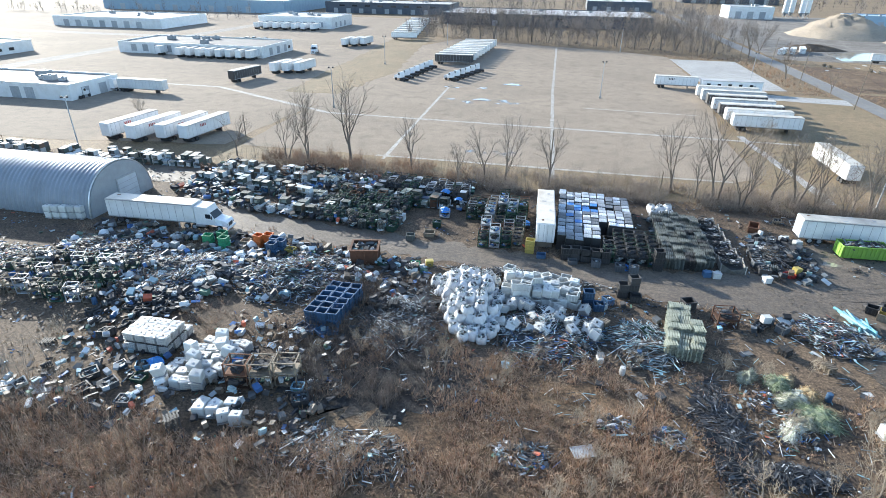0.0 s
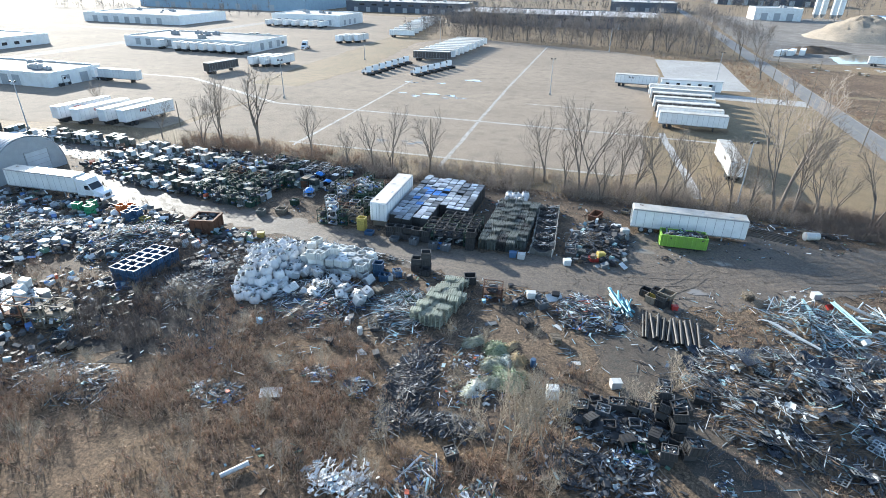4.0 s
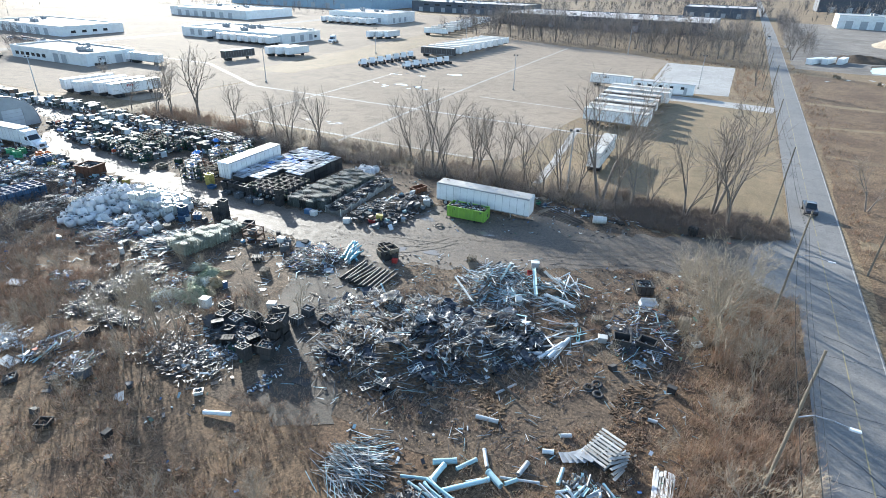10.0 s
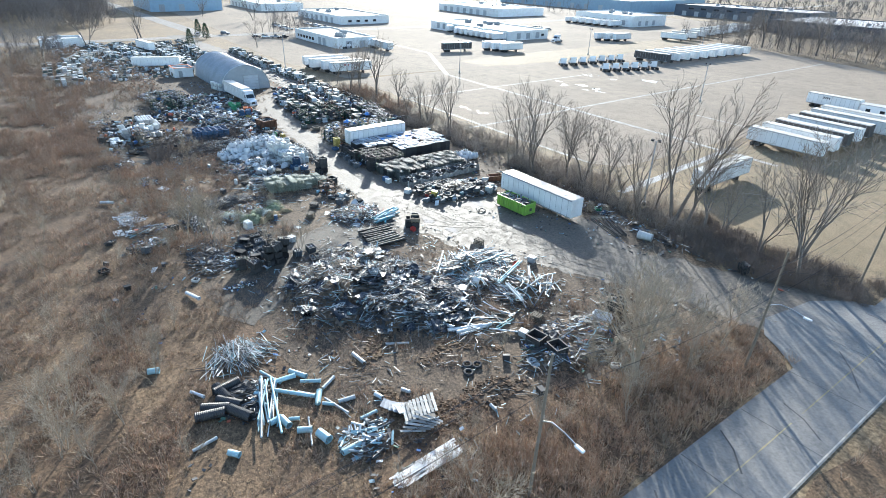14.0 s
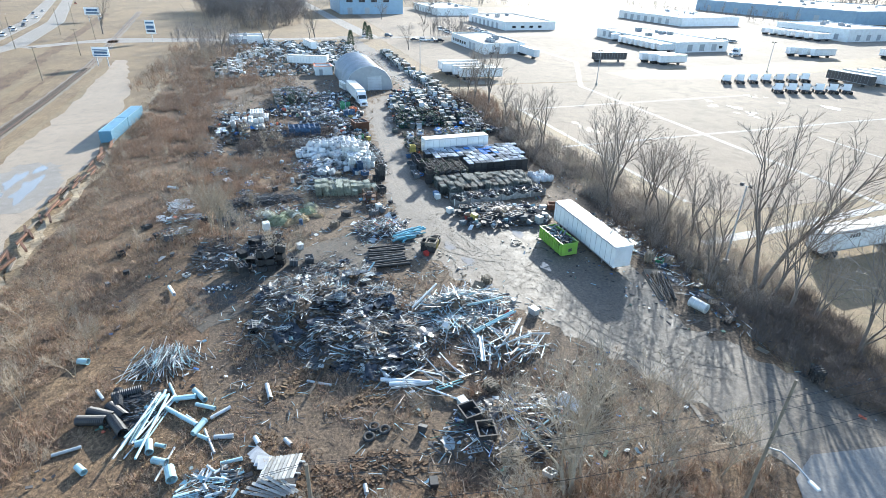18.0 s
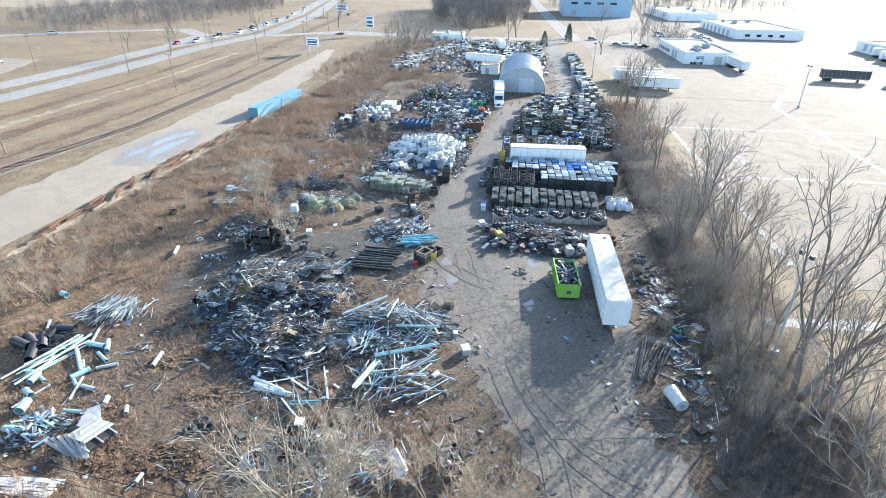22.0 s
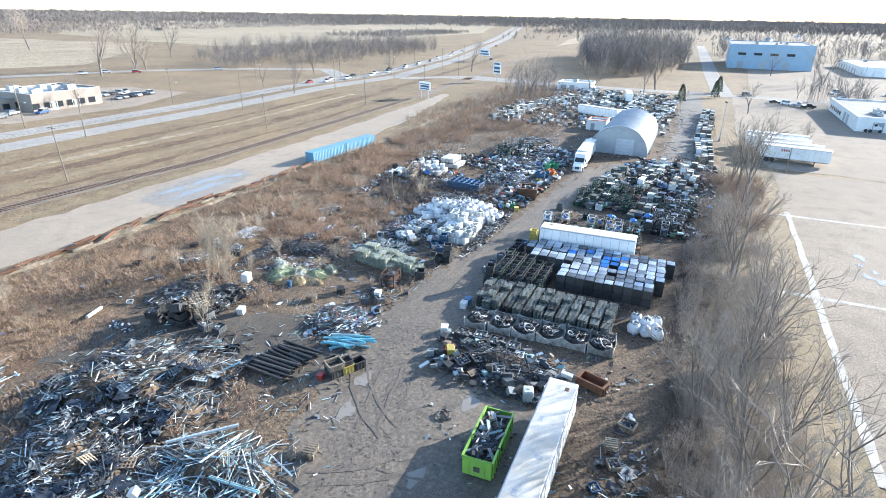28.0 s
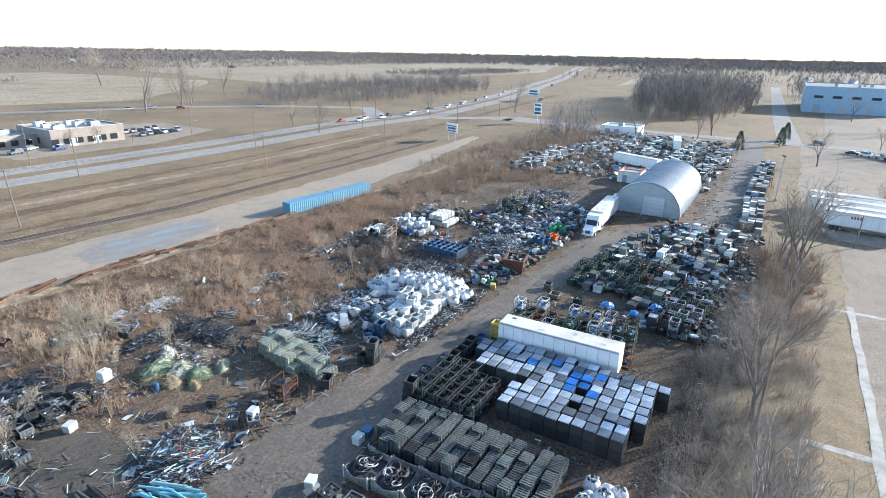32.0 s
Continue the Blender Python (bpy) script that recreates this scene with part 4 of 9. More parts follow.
def van_trailer(length=16.15, kind="white", sunk=0.0, far=False, marks="", low=0.0):
    """A box trailer: rear at x=0, nose towards +x."""
    cols = {"white": (WHITE, ROOFWHITE), "dark": (DARK, ROOFWHITE), "grey": (GREYP, ROOFWHITE)}
    body, roof = cols[kind]
    what = {"white": "white box trailer with a scuffed pale roof", "dark": "box trailer with dark sides and a white roof", "grey": "grey box trailer with a pale roof"}[kind]
    b = thing("box_trailer", what, "trailer")
    w, z0, z1 = 2.6, 1.15 - sunk - low, 4.05 - sunk - low
    part("body", Geo().cbox((length / 2, 0, (z0 + z1) / 2), (length, w, z1 - z0), 0.05), body, b)
    part("roof", Geo().cbox((length / 2, 0, z1 + 0.02), (length - 0.12, w - 0.12, 0.06), 0.02), roof, b)
    g = Geo()
    for sg in (-1, 1):
        for z in (z0 + 0.08, z1 - 0.08):
            g.box((length / 2, sg * (w / 2 + 0.015), z), (length - 0.1, 0.03, 0.16))
        for k in range(int(length / 1.22)):
            g.box((0.6 + k * 1.22, sg * (w / 2 + 0.008), (z0 + z1) / 2), (0.06, 0.016, z1 - z0 - 0.36))
    part("rail", g, STEEL, b, "bright metal rails and posts")
    if far:
        part("door", Geo().box((-0.03, 0, (z0 + z1) / 2), (0.06, 2.4, z1 - z0 - 0.2)), body, b)
        g = Geo().box((length / 2, 0, z0 - 0.12), (length - 0.6, 1.1, 0.24)).box((length - 3, 0, 0.52), (0.14, 1.9, 1.04))
        part("chassis", g, DARK, b)
        for x in (1.6, 2.9):
            part("wheel", Geo().tube((x, -1.25, 0.5), (x, 1.25, 0.5), 0.5, n=12), RUBBER, b)
        for sg in (-1, 1) if marks else ():
            g = Geo()
            for j in range(4):
                g.box((4.6 + j * 0.5, sg * 1.335, 3.2), (0.3, 0.02, 0.6))
            part("painted_mark", g, REDP if marks == "red" else DARK, b, f"{marks} bars for a painted mark")
        return b
    for x, y, sx, sy in ((1.2, 0.5, 0.5, 0.35), (length * 0.36, -0.6, 0.7, 0.3), (length * 0.62, 0.3, 0.4, 0.6), (length * 0.86, -0.4, 0.6, 0.4)):
        part("roof_patch", Geo().box((x, y, z1 + 0.055), (sx, sy, 0.012)), RUST if x < 2 else GREYP, b)
    for sg in (-1, 1):
        d = part("door", Geo().box((-0.03, sg * 0.62, (z0 + z1) / 2), (0.06, 1.2, z1 - z0 - 0.2)), body, b)
        g = Geo()
        for oy in (0.25, 0.95):
            g.tube((-0.09, sg * oy, z0 + 0.1), (-0.09, sg * oy, z1 - 0.1), 0.025, n=6)
        part("lock_bar", g, STEEL, d)
    if sunk:
        for x in (0.8, length / 2, length - 0.8):
            part("timber_block", Geo().cbox((x, 0, z0 / 2), (0.5, 2.2, z0), 0.03), POLEWOOD, b)
    else:
        part("bumper", Geo().box((0.1, 0, 0.6), (0.12, 2.2, 0.14)), DARK, b)
        g = Geo()
        for sg in (-1, 1):
            g.box((length / 2, sg * 0.5, z0 - 0.12), (length - 0.6, 0.12, 0.24))
        part("chassis", g, DARK, b)
        for x in (1.6, 2.9):
            part("axle", Geo().tube((x, -1.1, 0.5), (x, 1.1, 0.5), 0.09, n=6), DARK, b)
            for y in (-1.1, 1.1):
                wheel(b, x, y)
        for y in (-0.9, 0.9):
            leg = part("landing_leg", Geo().box((length - 3, y, 0.62 - low / 2), (0.14, 0.14, 1.1 - low)), GREYP, b)
            part("foot", Geo().box((length - 3, y, 0.04), (0.3, 0.3, 0.06)), GREYP, leg)
    return b


def tractor(sleeper=True):
    """A truck tractor: nose towards +x, back of its frame at x=0."""
    b = thing("truck_tractor", "white truck tractor with a sleeper cab" if sleeper else "white day-cab truck tractor", "truck")
    L = 7.4 if sleeper else 6.0
    part("frame", Geo().box((L / 2, 0, 0.85), (L - 0.4, 0.9, 0.25)), DARK, b)
    part("fifth_wheel", Geo().cbox((1.2, 0, 1.1), (1.0, 1.0, 0.12), 0.04), DARK, b)
    x0 = 2.4 if sleeper else 2.7
    x1 = L - 1.9
    prof = [(x0, 1.0), (x1 + 0.1, 1.0), (x1, 2.0), (x1 - 0.65, 2.95), (x1 - 1.0, 3.75 if sleeper else 3.0), (x0 + 0.1, 3.85 if sleeper else 3.05), (x0, 3.5 if sleeper else 2.8)]
    part("cab", Geo().prism(prof, -1.2, 1.2), CAB, b)
    hood = [(x1 - 0.05, 0.85), (L - 0.1, 0.75), (L - 0.05, 1.45), (L - 0.35, 1.72), (x1 - 0.05, 2.02)]
    part("hood", Geo().prism(hood, -1.0, 1.0), CAB, b)
    part("windscreen", Geo().add([(x1 + 0.02, -1.05, 2.06), (x1 + 0.02, 1.05, 2.06), (x1 - 0.61, 1.0, 2.94), (x1 - 0.61, -1.0, 2.94), (x1 - 0.03, -1.05, 2.04), (x1 - 0.03, 1.05, 2.04), (x1 - 0.66, 1.0, 2.92), (x1 - 0.66, -1.0, 2.92)], [(0, 1, 2, 3), (7, 6, 5, 4), (0, 3, 7, 4), (1, 5, 6, 2), (3, 2, 6, 7), (0, 4, 5, 1)]), GLASS, b)
    for sg in (-1, 1):
        part("side_window", Geo().box((x1 - 0.95, sg * 1.205, 2.4), (0.85, 0.03, 0.7)), GLASS, b)
        if not sleeper:
            continue
        part("mirror", Geo().cbox((x1 - 0.2, sg * 1.45, 2.35), (0.12, 0.22, 0.5), 0.03), DARK, b)
        part("headlight", Geo().cbox((L - 0.12, sg * 0.8, 1.15), (0.14, 0.32, 0.26), 0.04), STEEL, b)
        part("fuel_tank", Geo().tube((2.3, sg * 0.95, 0.75), (3.9, sg * 0.95, 0.75), 0.32, n=10), STEEL, b)
        part("fender", Geo().cbox((L - 1.35, sg * 1.08, 1.08), (1.3, 0.32, 0.2), 0.08), CAB, b)
    part("grille", Geo().box((L - 0.07, 0, 1.1), (0.08, 1.0, 0.55)), DARK, b)
    part("bumper", Geo().cbox((L + 0.02, 0, 0.58), (0.24, 2.35, 0.34), 0.08), CAB, b)
    for x in ((0.7, 2.0) if sleeper else (0.9, 2.1)):
        for y in (-1.0, 1.0):
            wheel(b, x, y, 0.5, 0.45, not sleeper)
    for y in (-1.05, 1.05):
        wheel(b, L - 1.3, y, 0.5, 0.3, not sleeper)
    return b


def car(kind=0):
    """A car, van or pick-up; nose towards +x, middle at 0."""
    what = ("small saloon car", "boxy sport utility car", "pick-up truck")[kind]
    b = thing("car", what + " with dark windows", "car")
    if kind == 0:
        low = [(-2.25, 0.35), (2.2, 0.35), (2.28, 0.6), (2.1, 0.78), (1.0, 0.92), (-1.5, 0.98), (-2.2, 0.92), (-2.3, 0.6)]
        top = [(-1.6, 0.96), (0.95, 0.9), (0.2, 1.42), (-0.95, 1.44)]
    elif kind == 1:
        low = [(-2.2, 0.4), (2.2, 0.4), (2.28, 0.7), (2.15, 0.98), (1.05, 1.08), (-2.1, 1.1), (-2.25, 0.7)]
        top = [(-2.05, 1.08), (1.0, 1.06), (0.4, 1.7), (-1.9, 1.74)]
    else:
        low = [(-2.7, 0.5), (2.5, 0.5), (2.6, 0.8), (2.45, 1.05), (1.3, 1.15), (-0.5, 1.15), (-0.5, 1.12), (-2.7, 1.12)]
        top = [(-0.5, 1.13), (1.25, 1.13), (0.6, 1.8), (-0.4, 1.82)]
    part("body", Geo().prism(low, -0.9, 0.9), CARPAINT, b)
    g = Geo()
    n = len(top)
    vs = [(x, -0.84 + (z - 1) * 0.16, z) for x, z in top] + [(x, 0.84 - (z - 1) * 0.16, z) for x, z in top]
    g.add(vs, [(i, (i + 1) % n, n + (i + 1) % n, n + i) for i in range(n)] + [tuple(range(n))[::-1], tuple(range(n, 2 * n))])
    part("cabin_glass", g, GLASS, b)
    xs = [p[0] for p in top[2:]]
    part("roof", Geo().cbox((sum(xs) / 2, 0, top[2][1] + 0.03), (abs(xs[0] - xs[1]) + 0.1, 1.45, 0.07), 0.03), CARPAINT, b)
    part("tail_light", Geo().box((low[-1][0] + 0.05, -0.68, 0.8), (0.1, 0.22, 0.16)).box((low[-1][0] + 0.05, 0.68, 0.8), (0.1, 0.22, 0.16)), REDP, b)
    for x in (-1.4, 1.4):
        for y in (-0.82, 0.82):
            wheel(b, x, y, 0.33, 0.22, True)
    return b


def shipping_container(mat_name="blue"):
    b = thing("shipping_container", f"weathered {mat_name} steel shipping container", "container")
    mat = {"blue": BLUESTEEL, "teal": TEALSTEEL, "white": WHITE}[mat_name]
    L, w, h = 12.2, 2.44, 2.6
    for sg in (-1, 1):
        vs, fs, n = [], [], 88
        for i in range(n + 1):
            x, o = L * i / n, 0.035 * (1 if i % 4 in (1, 2) else -1)
            vs += [(x, sg * (w / 2 - 0.05 + o), 0.15), (x, sg * (w / 2 - 0.05 + o), h - 0.1)]
            if i:
                k = 2 * i
                fs.append((k - 2, k, k + 1, k - 1))
        part("side_panel", Geo().add(vs, fs), mat, b)
    part("roof", Geo().box((L / 2, 0, h - 0.06), (L, w, 0.08)), mat, b)
    part("floor", Geo().box((L / 2, 0, 0.1), (L, w, 0.14)), DARK, b)
    g = Geo()
    for x in (0.06, L - 0.06):
        for sg in (-1, 1):
            g.box((x, sg * (w / 2 - 0.06), h / 2), (0.14, 0.14, h))
    for sg in (-1, 1):
        g.box((L / 2, sg * (w / 2 - 0.04), h - 0.02), (L, 0.1, 0.1))
    part("corner_post", g, mat, b)
    part("end_panel", Geo().box((0.06, 0, h / 2), (0.06, w - 0.2, h - 0.2)), mat, b)
    for sg in (-1, 1):
        d = part("door", Geo().box((L - 0.05, sg * 0.58, h / 2), (0.06, 1.14, h - 0.2)), mat, b)
        g = Geo()
        for o in (0.3, 0.85):
            g.tube((L + 0.03, sg * o, 0.2), (L + 0.03, sg * o, h - 0.2), 0.025, n=6)
        part("lock_bar", g, STEEL, d)
    return b


# the yard's own trailer, the box body among the crates, the truck at the hut
place(van_trailer, pose(38.4, 84.3, 0, 0, 0, 0.8), 16.0, "white", 0.0, False, "", 0.3)
place(van_trailer, pose(1.4, 72.3, 0, 0, 0, 92.5), 13.8, "white", 0.1)
place(van_trailer, pose(-65.2, 67.2, 0, 0, 0, 2.5), 14.5)
place(tractor, pose(-53.0, 67.8, 0, 0, 0, 1))
# four trailers in a row north of the hut, lettered on their sides
for k in range(4):
    x, y = (-98.6, -91.9, -85.9, -80.7)[k], (104.7, 104.3, 106.4, 107.2)[k]
    place(van_trailer, pose(x, y, 0, 0, 0, 84), 15.0, "white", 0.0, True, "red")
place(van_trailer, pose(-136, 155, 0, 0, 0, 0), 16.15, "white", 0.0, True)
place(tractor, pose(-135, 155, 0, 0, 0, 180))
place(tractor, pose(-139.5, 140, 0, 0, 0, 95), False)
for k in range(8):
    place(van_trailer, pose(-164 + k * 4.8, 224, 0, 0, 0, 90), 9.0, "white", 0.0, True)
place(van_trailer, pose(-176, 227, 0, 0, 0, 90), 9.0, "white", 0.0, True)
place(van_trailer, pose(-110, 176.5, 0, 0, 0, 80), 14.5, "dark", 0.0, True)
for k in range(3):
    place(van_trailer, pose(-105 + k * 4.2, 196.5 + k * 1.6, 0, 0, 0, 84), 12.0, "white", 0.0, True)
for k in range(3):
    place(van_trailer, pose(-109 + k * 4.0, 280 + k * 3, 0, 0, 0, 86), 12.0, "white", 0.0, True)
for k in range(7):
    place(van_trailer, pose(-196 + k * 6.5, 350, 0, 0, 0, 90), 12.0, "white", 0.0, True)
for k in range(9):
    place(van_trailer, pose(-96 - k * 2.0, 322 + k * 13, 0, 0, 0, 12), 14.5, "white", 0.0, True)
for k in range(10):
    place(van_trailer, pose(-52 + 0.3 * k, 240 + k * 6.6, 0, 0, 0, 4), 16.15, "dark" if k == 0 else "white", 0.0, True)
place(tractor, pose(-114, 258, 0, 0, 0, -80))
for k in range(7):
    place(tractor, pose(-52.5 + k * 0.6, 196 + k * 5.2, 0, 0, 0, 150), False)
for k in range(6):
    place(tractor, pose(-35 + k * 1.2, 201 + k * 4.4, 0, 0, 0, 150), False)
# trailers and an office along the lot's far side
place(van_trailer, pose(33.5, 209.5, 0, 0, 0, -2), 14.0, "white", 0.0, True, "dark")
for k, kind in enumerate(("white", "white", "dark", "white", "dark", "white", "white")):
    x, y = 44.2 + (0.2 * k), 192.5 - 6.6 * k
    place(van_trailer, pose(x, y, 0, 0, 0, -1), 16.15 if k > 1 else 18.0, kind, 0.0, True)
place(van_trailer, pose(57.4, 112.4, 0, 0, 0, 91), 16.15, "white", 0.0, True, "dark")
place(shipping_container, pose(-24.4, 9.0, 0, 0, 0, 175.5), "blue")
place(shipping_container, pose(-36.8, 10.0, 0, 0, 0, 175.0), "blue")
place(van_trailer, pose(-127, 51.6, 0, 0, 0, 66), 16.15, "white", 0.45)
place(van_trailer, pose(-176, 62, 0, 0, 0, 10), 14.5, "white", 0.0, True)
for k in range(3):
    place(shipping_container, pose(107 + k * 6.5, 317 + k * 4, 0, 0, 0, 62 + 6 * k), "white")
place(van_trailer, pose(140, 300, 0, 0, 0, -15), 14.5, "white", 0.0, True)
place(van_trailer, pose(165, 585, 0, 0, 0, -25), 14.5, "white", 0.0, True)

# office cabin by the lot
cabin = thing("office_cabin", "long white portable office cabin with small windows", "cabin", m=pose(48.5, 205.5, 0, 0, 0, 3))
part("body", Geo().cbox((9.6, 1.6, 2.0), (19.2, 3.4, 3.2), 0.06), WHITE, cabin)
part("roof", Geo().cbox((9.6, 1.6, 3.66), (19.6, 3.8, 0.12), 0.03), ROOFGREY, cabin)
part("skirt", Geo().box((9.6, 1.6, 0.2), (18.9, 3.1, 0.4)), GREYP, cabin)
for k in range(5):
    w = part("window", Geo().box((2.0 + k * 3.4, -0.13, 2.3), (1.1, 0.06, 0.8)), GLASS, cabin)
    part("sill", Geo().box((2.0 + k * 3.4, -0.16, 1.86), (1.3, 0.12, 0.06)), WHITE, w)
part("door", Geo().box((16.6, -0.13, 1.45), (0.95, 0.06, 2.05)), GREYP, cabin)

# cars on the highway, in the car park and along the street
rnd = random.Random(5)


def lane_y(x):
    for (xa, ya), (xb, yb) in zip(HWY, HWY[1:]):
        if xb <= x <= xa:
            return ya + (yb - ya) * (x - xa) / (xb - xa)


for k, x in enumerate((-152, -160, -168, -176, -186, -197, -207, -218, -230, -246, -258, -272, -286, -300, -330, -360, -395, -420)):
    y = lane_y(x)
    place(car, pose(x, y - 15 + (2.3 if k % 2 else -2.0), 0.08, 0, 0, 2 + 5 * (k > 8)), (0, 1, 0, 2, 1)[k % 5])
for x, y, a in ((-140, -196, 150), (-132, -210, 160), (-176, -172, 140), (-120, -212, 150), (-340, -60, 10), (-520, -120, 12)):
    place(car, pose(x, y, 0.08, 0, 0, a), 1)
for k in range(11):
    place(car, pose(-70 - (k % 6) * 3.3, -118 - 9 * (k // 6) - 0.4 * k, 0.06, 0, 0, 70 + rnd.uniform(-5, 5)), (0, 1, 2, 1)[k % 4])
for x, y, a in ((-24, -112, 20), (-30, -116, 200), (-36, -110, 20), (-20, -140, 90)):
    place(car, pose(x, y, 0.06, 0, 0, a), k % 3)
place(car, pose(94.2, 110.5, 0.08, 0, 0, -88), 2)
place(car, pose(93, 440, 0.08, 0, 0, 88), 1)
for k in range(10):
    place(car, pose(-225 - 6.5 * (k % 5), 150 + 22 * (k // 5) + rnd.uniform(-1, 1), 0.04, 0, 0, 90 + rnd.uniform(-4, 4)), k % 3)
for k in range(8):
    place(car, pose(-170 + 3.6 * (k % 4), 282 + 12 * (k // 4), 0.05, 0, 0, 90 + rnd.uniform(-4, 4)), k % 3)
for x, y in ((-216, 96), (-216, 110), (-196, 120), (-193, 124), (-190, 128), (-187, 131)):
    place(car, pose(x, y, 0.06, 0, 0, rnd.uniform(0, 180)), rnd.randrange(3))


def sign_of_bars(name, label, x, y, z, rz, w, h, bars, mat, legs):
    """A flat sign board with plain bars in place of its lettering."""
    b = thing(name, label, "sign", m=pose(x, y, 0, 0, 0, rz))
    part("board", Geo().cbox((0, 0, z + h / 2), (w, 0.25, h), 0.04), WHITE, b)
    for cx, cz, bw, bh in bars:
        for sg in (-1, 1):
            part("bar", Geo().box((cx, sg * 0.14, z + cz), (bw, 0.02, bh)), mat, b)
    for lx in legs:
        part("post", Geo().box((lx, 0, z / 2), (0.28, 0.28, z)), GREYP, b)
    return b


sign_of_bars("roadside_sign", "white and blue board sign on two posts", -134.5, -15, 3.4, 70, 6.5, 3.4, ((0, 0.5, 5.6, 0.5), (0, 1.5, 5.0, 0.8), (0, 2.4, 5.6, 0.4)), BLUEP, (-2, 2))
sign_of_bars("roadside_sign", "tall white and blue panel sign on a post", -208, -9, 4.0, 75, 4.6, 6.0, ((0, 1.2, 3.8, 0.9), (0, 3.0, 3.6, 1.4), (0, 5.0, 3.8, 0.8)), BLUEP, (0,))
sign_of_bars("roadside_sign", "white board sign beside the highway", -330, -62, 4.0, 75, 10, 4.5, ((0, 1.2, 8, 0.9), (0, 3.0, 7, 1.2)), BLUEP, (-3, 3))


# ---- salvage yard: kinds of things ----
def open_box(g, w, d, h, t=0.05, z=0.0, flare=1.0):
    """Four walls and a floor with real thickness."""
    f = flare
    o = [(-w / 2, -d / 2), (w / 2, -d / 2), (w / 2, d / 2), (-w / 2, d / 2)]
    i = [(x - math.copysign(t, x), y - math.copysign(t, y)) for x, y in o]
    vs = [(x, y, z) for x, y in o] + [(x * f, y * f, z + h) for x, y in o] + [(x * f, y * f, z + h) for x, y in i] + [(x, y, z + t) for x, y in i]
    fs = [(3, 2, 1, 0), (12, 13, 14, 15)]
    for k in range(4):
        n = (k + 1) % 4
        fs += [(k, n, 4 + n, 4 + k), (4 + k, 4 + n, 8 + n, 8 + k), (8 + k, 8 + n, 12 + n, 12 + k)]
    return g.add(vs, fs)


BIN_MATS = {"black": BLACKP, "grey": paint("slate_plastic", (0.15, 0.16, 0.17), (0.09, 0.09, 0.09), 0.7, rand=0.3, spec=0.2), "blue": BLUEP, "pale blue": PALEBLUE, "dark green": DARKGREEN, "green": GREENBOX, "orange": ORANGEP, "yellow": YELLOWP, "red": REDP, "white": TOTE, "rusty": RUST, "brown": WOOD, "grey-green": GREENP}


def bulk_bin(colour="black", h=0.95, fill=""):
    """A bulk bin on feet with a rim and ribs, open on top."""
    b = thing("bulk_bin", f"{colour} plastic bulk bin, open on top" + (f", full of {fill}" if fill else ""), "bin")
    mat = BIN_MATS[colour]
    part("body", open_box(Geo(), 1.2, 1.05, h - 0.12, 0.05, 0.12), mat, b)
    g = Geo()
    for sg in (-1, 1):
        g.box((0, sg * 0.545, h - 0.05), (1.28, 0.06, 0.1)).box((sg * 0.62, 0, h - 0.05), (0.06, 1.03, 0.1))
        for k in (-0.35, 0, 0.35):
            g.box((k, sg * 0.54, h / 2), (0.06, 0.04, h - 0.2)).box((sg * 0.615, k, h / 2), (0.04, 0.06, h - 0.2))
    for y in (-0.42, 0, 0.42):
        g.box((0, y, 0.06), (1.15, 0.12, 0.12))
    part("rim", g, mat, b)
    if fill:
        rnd, g = random.Random(len(colour)), Geo().box((0, 0, h * 0.5 - 0.05), (1.04, 0.9, h - 0.35))
        for _ in range(26):
            m = sized(rnd.uniform(-0.42, 0.42), rnd.uniform(-0.36, 0.36), h - rnd.uniform(0.05, 0.3), rnd.uniform(0, 180), rx=rnd.uniform(-40, 40))
            g.box((0, 0, 0), (rnd.uniform(0.15, 0.5), rnd.uniform(0.06, 0.2), rnd.uniform(0.04, 0.12)), m)
        tagged(part("filling", g, DARKJUNK, b, "dark plastic scrap"), "dark plastic scrap", kind="stuff")
    return b


def lidded_stack(lid="grey"):
    """Two black bins, one on the other, under a ribbed lid."""
    b = thing("lidded_bin", f"stacked black bins under a {lid} lid", "bin", "lidded bins")
    g = Geo()
    for z in (0.1, 1.2):
        open_box(g, 1.2, 1.15, 1.05, 0.05, z)
        g.box((0, 0, z - 0.04), (1.0, 0.9, 0.08))
    part("body", g, BLACKP, b)
    mat = TARP if lid == "blue" else SILVER
    top = [(-0.545, 2.30), (-0.50, 2.34), (-0.43, 2.34), (-0.42, 2.31)]
    for x in (-0.26, 0, 0.26):
        top += [(x - 0.06, 2.31), (x - 0.045, 2.345), (x + 0.045, 2.345), (x + 0.06, 2.31)]
    top += [(0.42, 2.31), (0.43, 2.34), (0.50, 2.34), (0.545, 2.30)]
    g = Geo().prism([(0.545, 2.2), (-0.545, 2.2)] + top, -0.5, 0.5)
    part("lid", g, mat, b, f"ribbed {lid} lid")
    return b


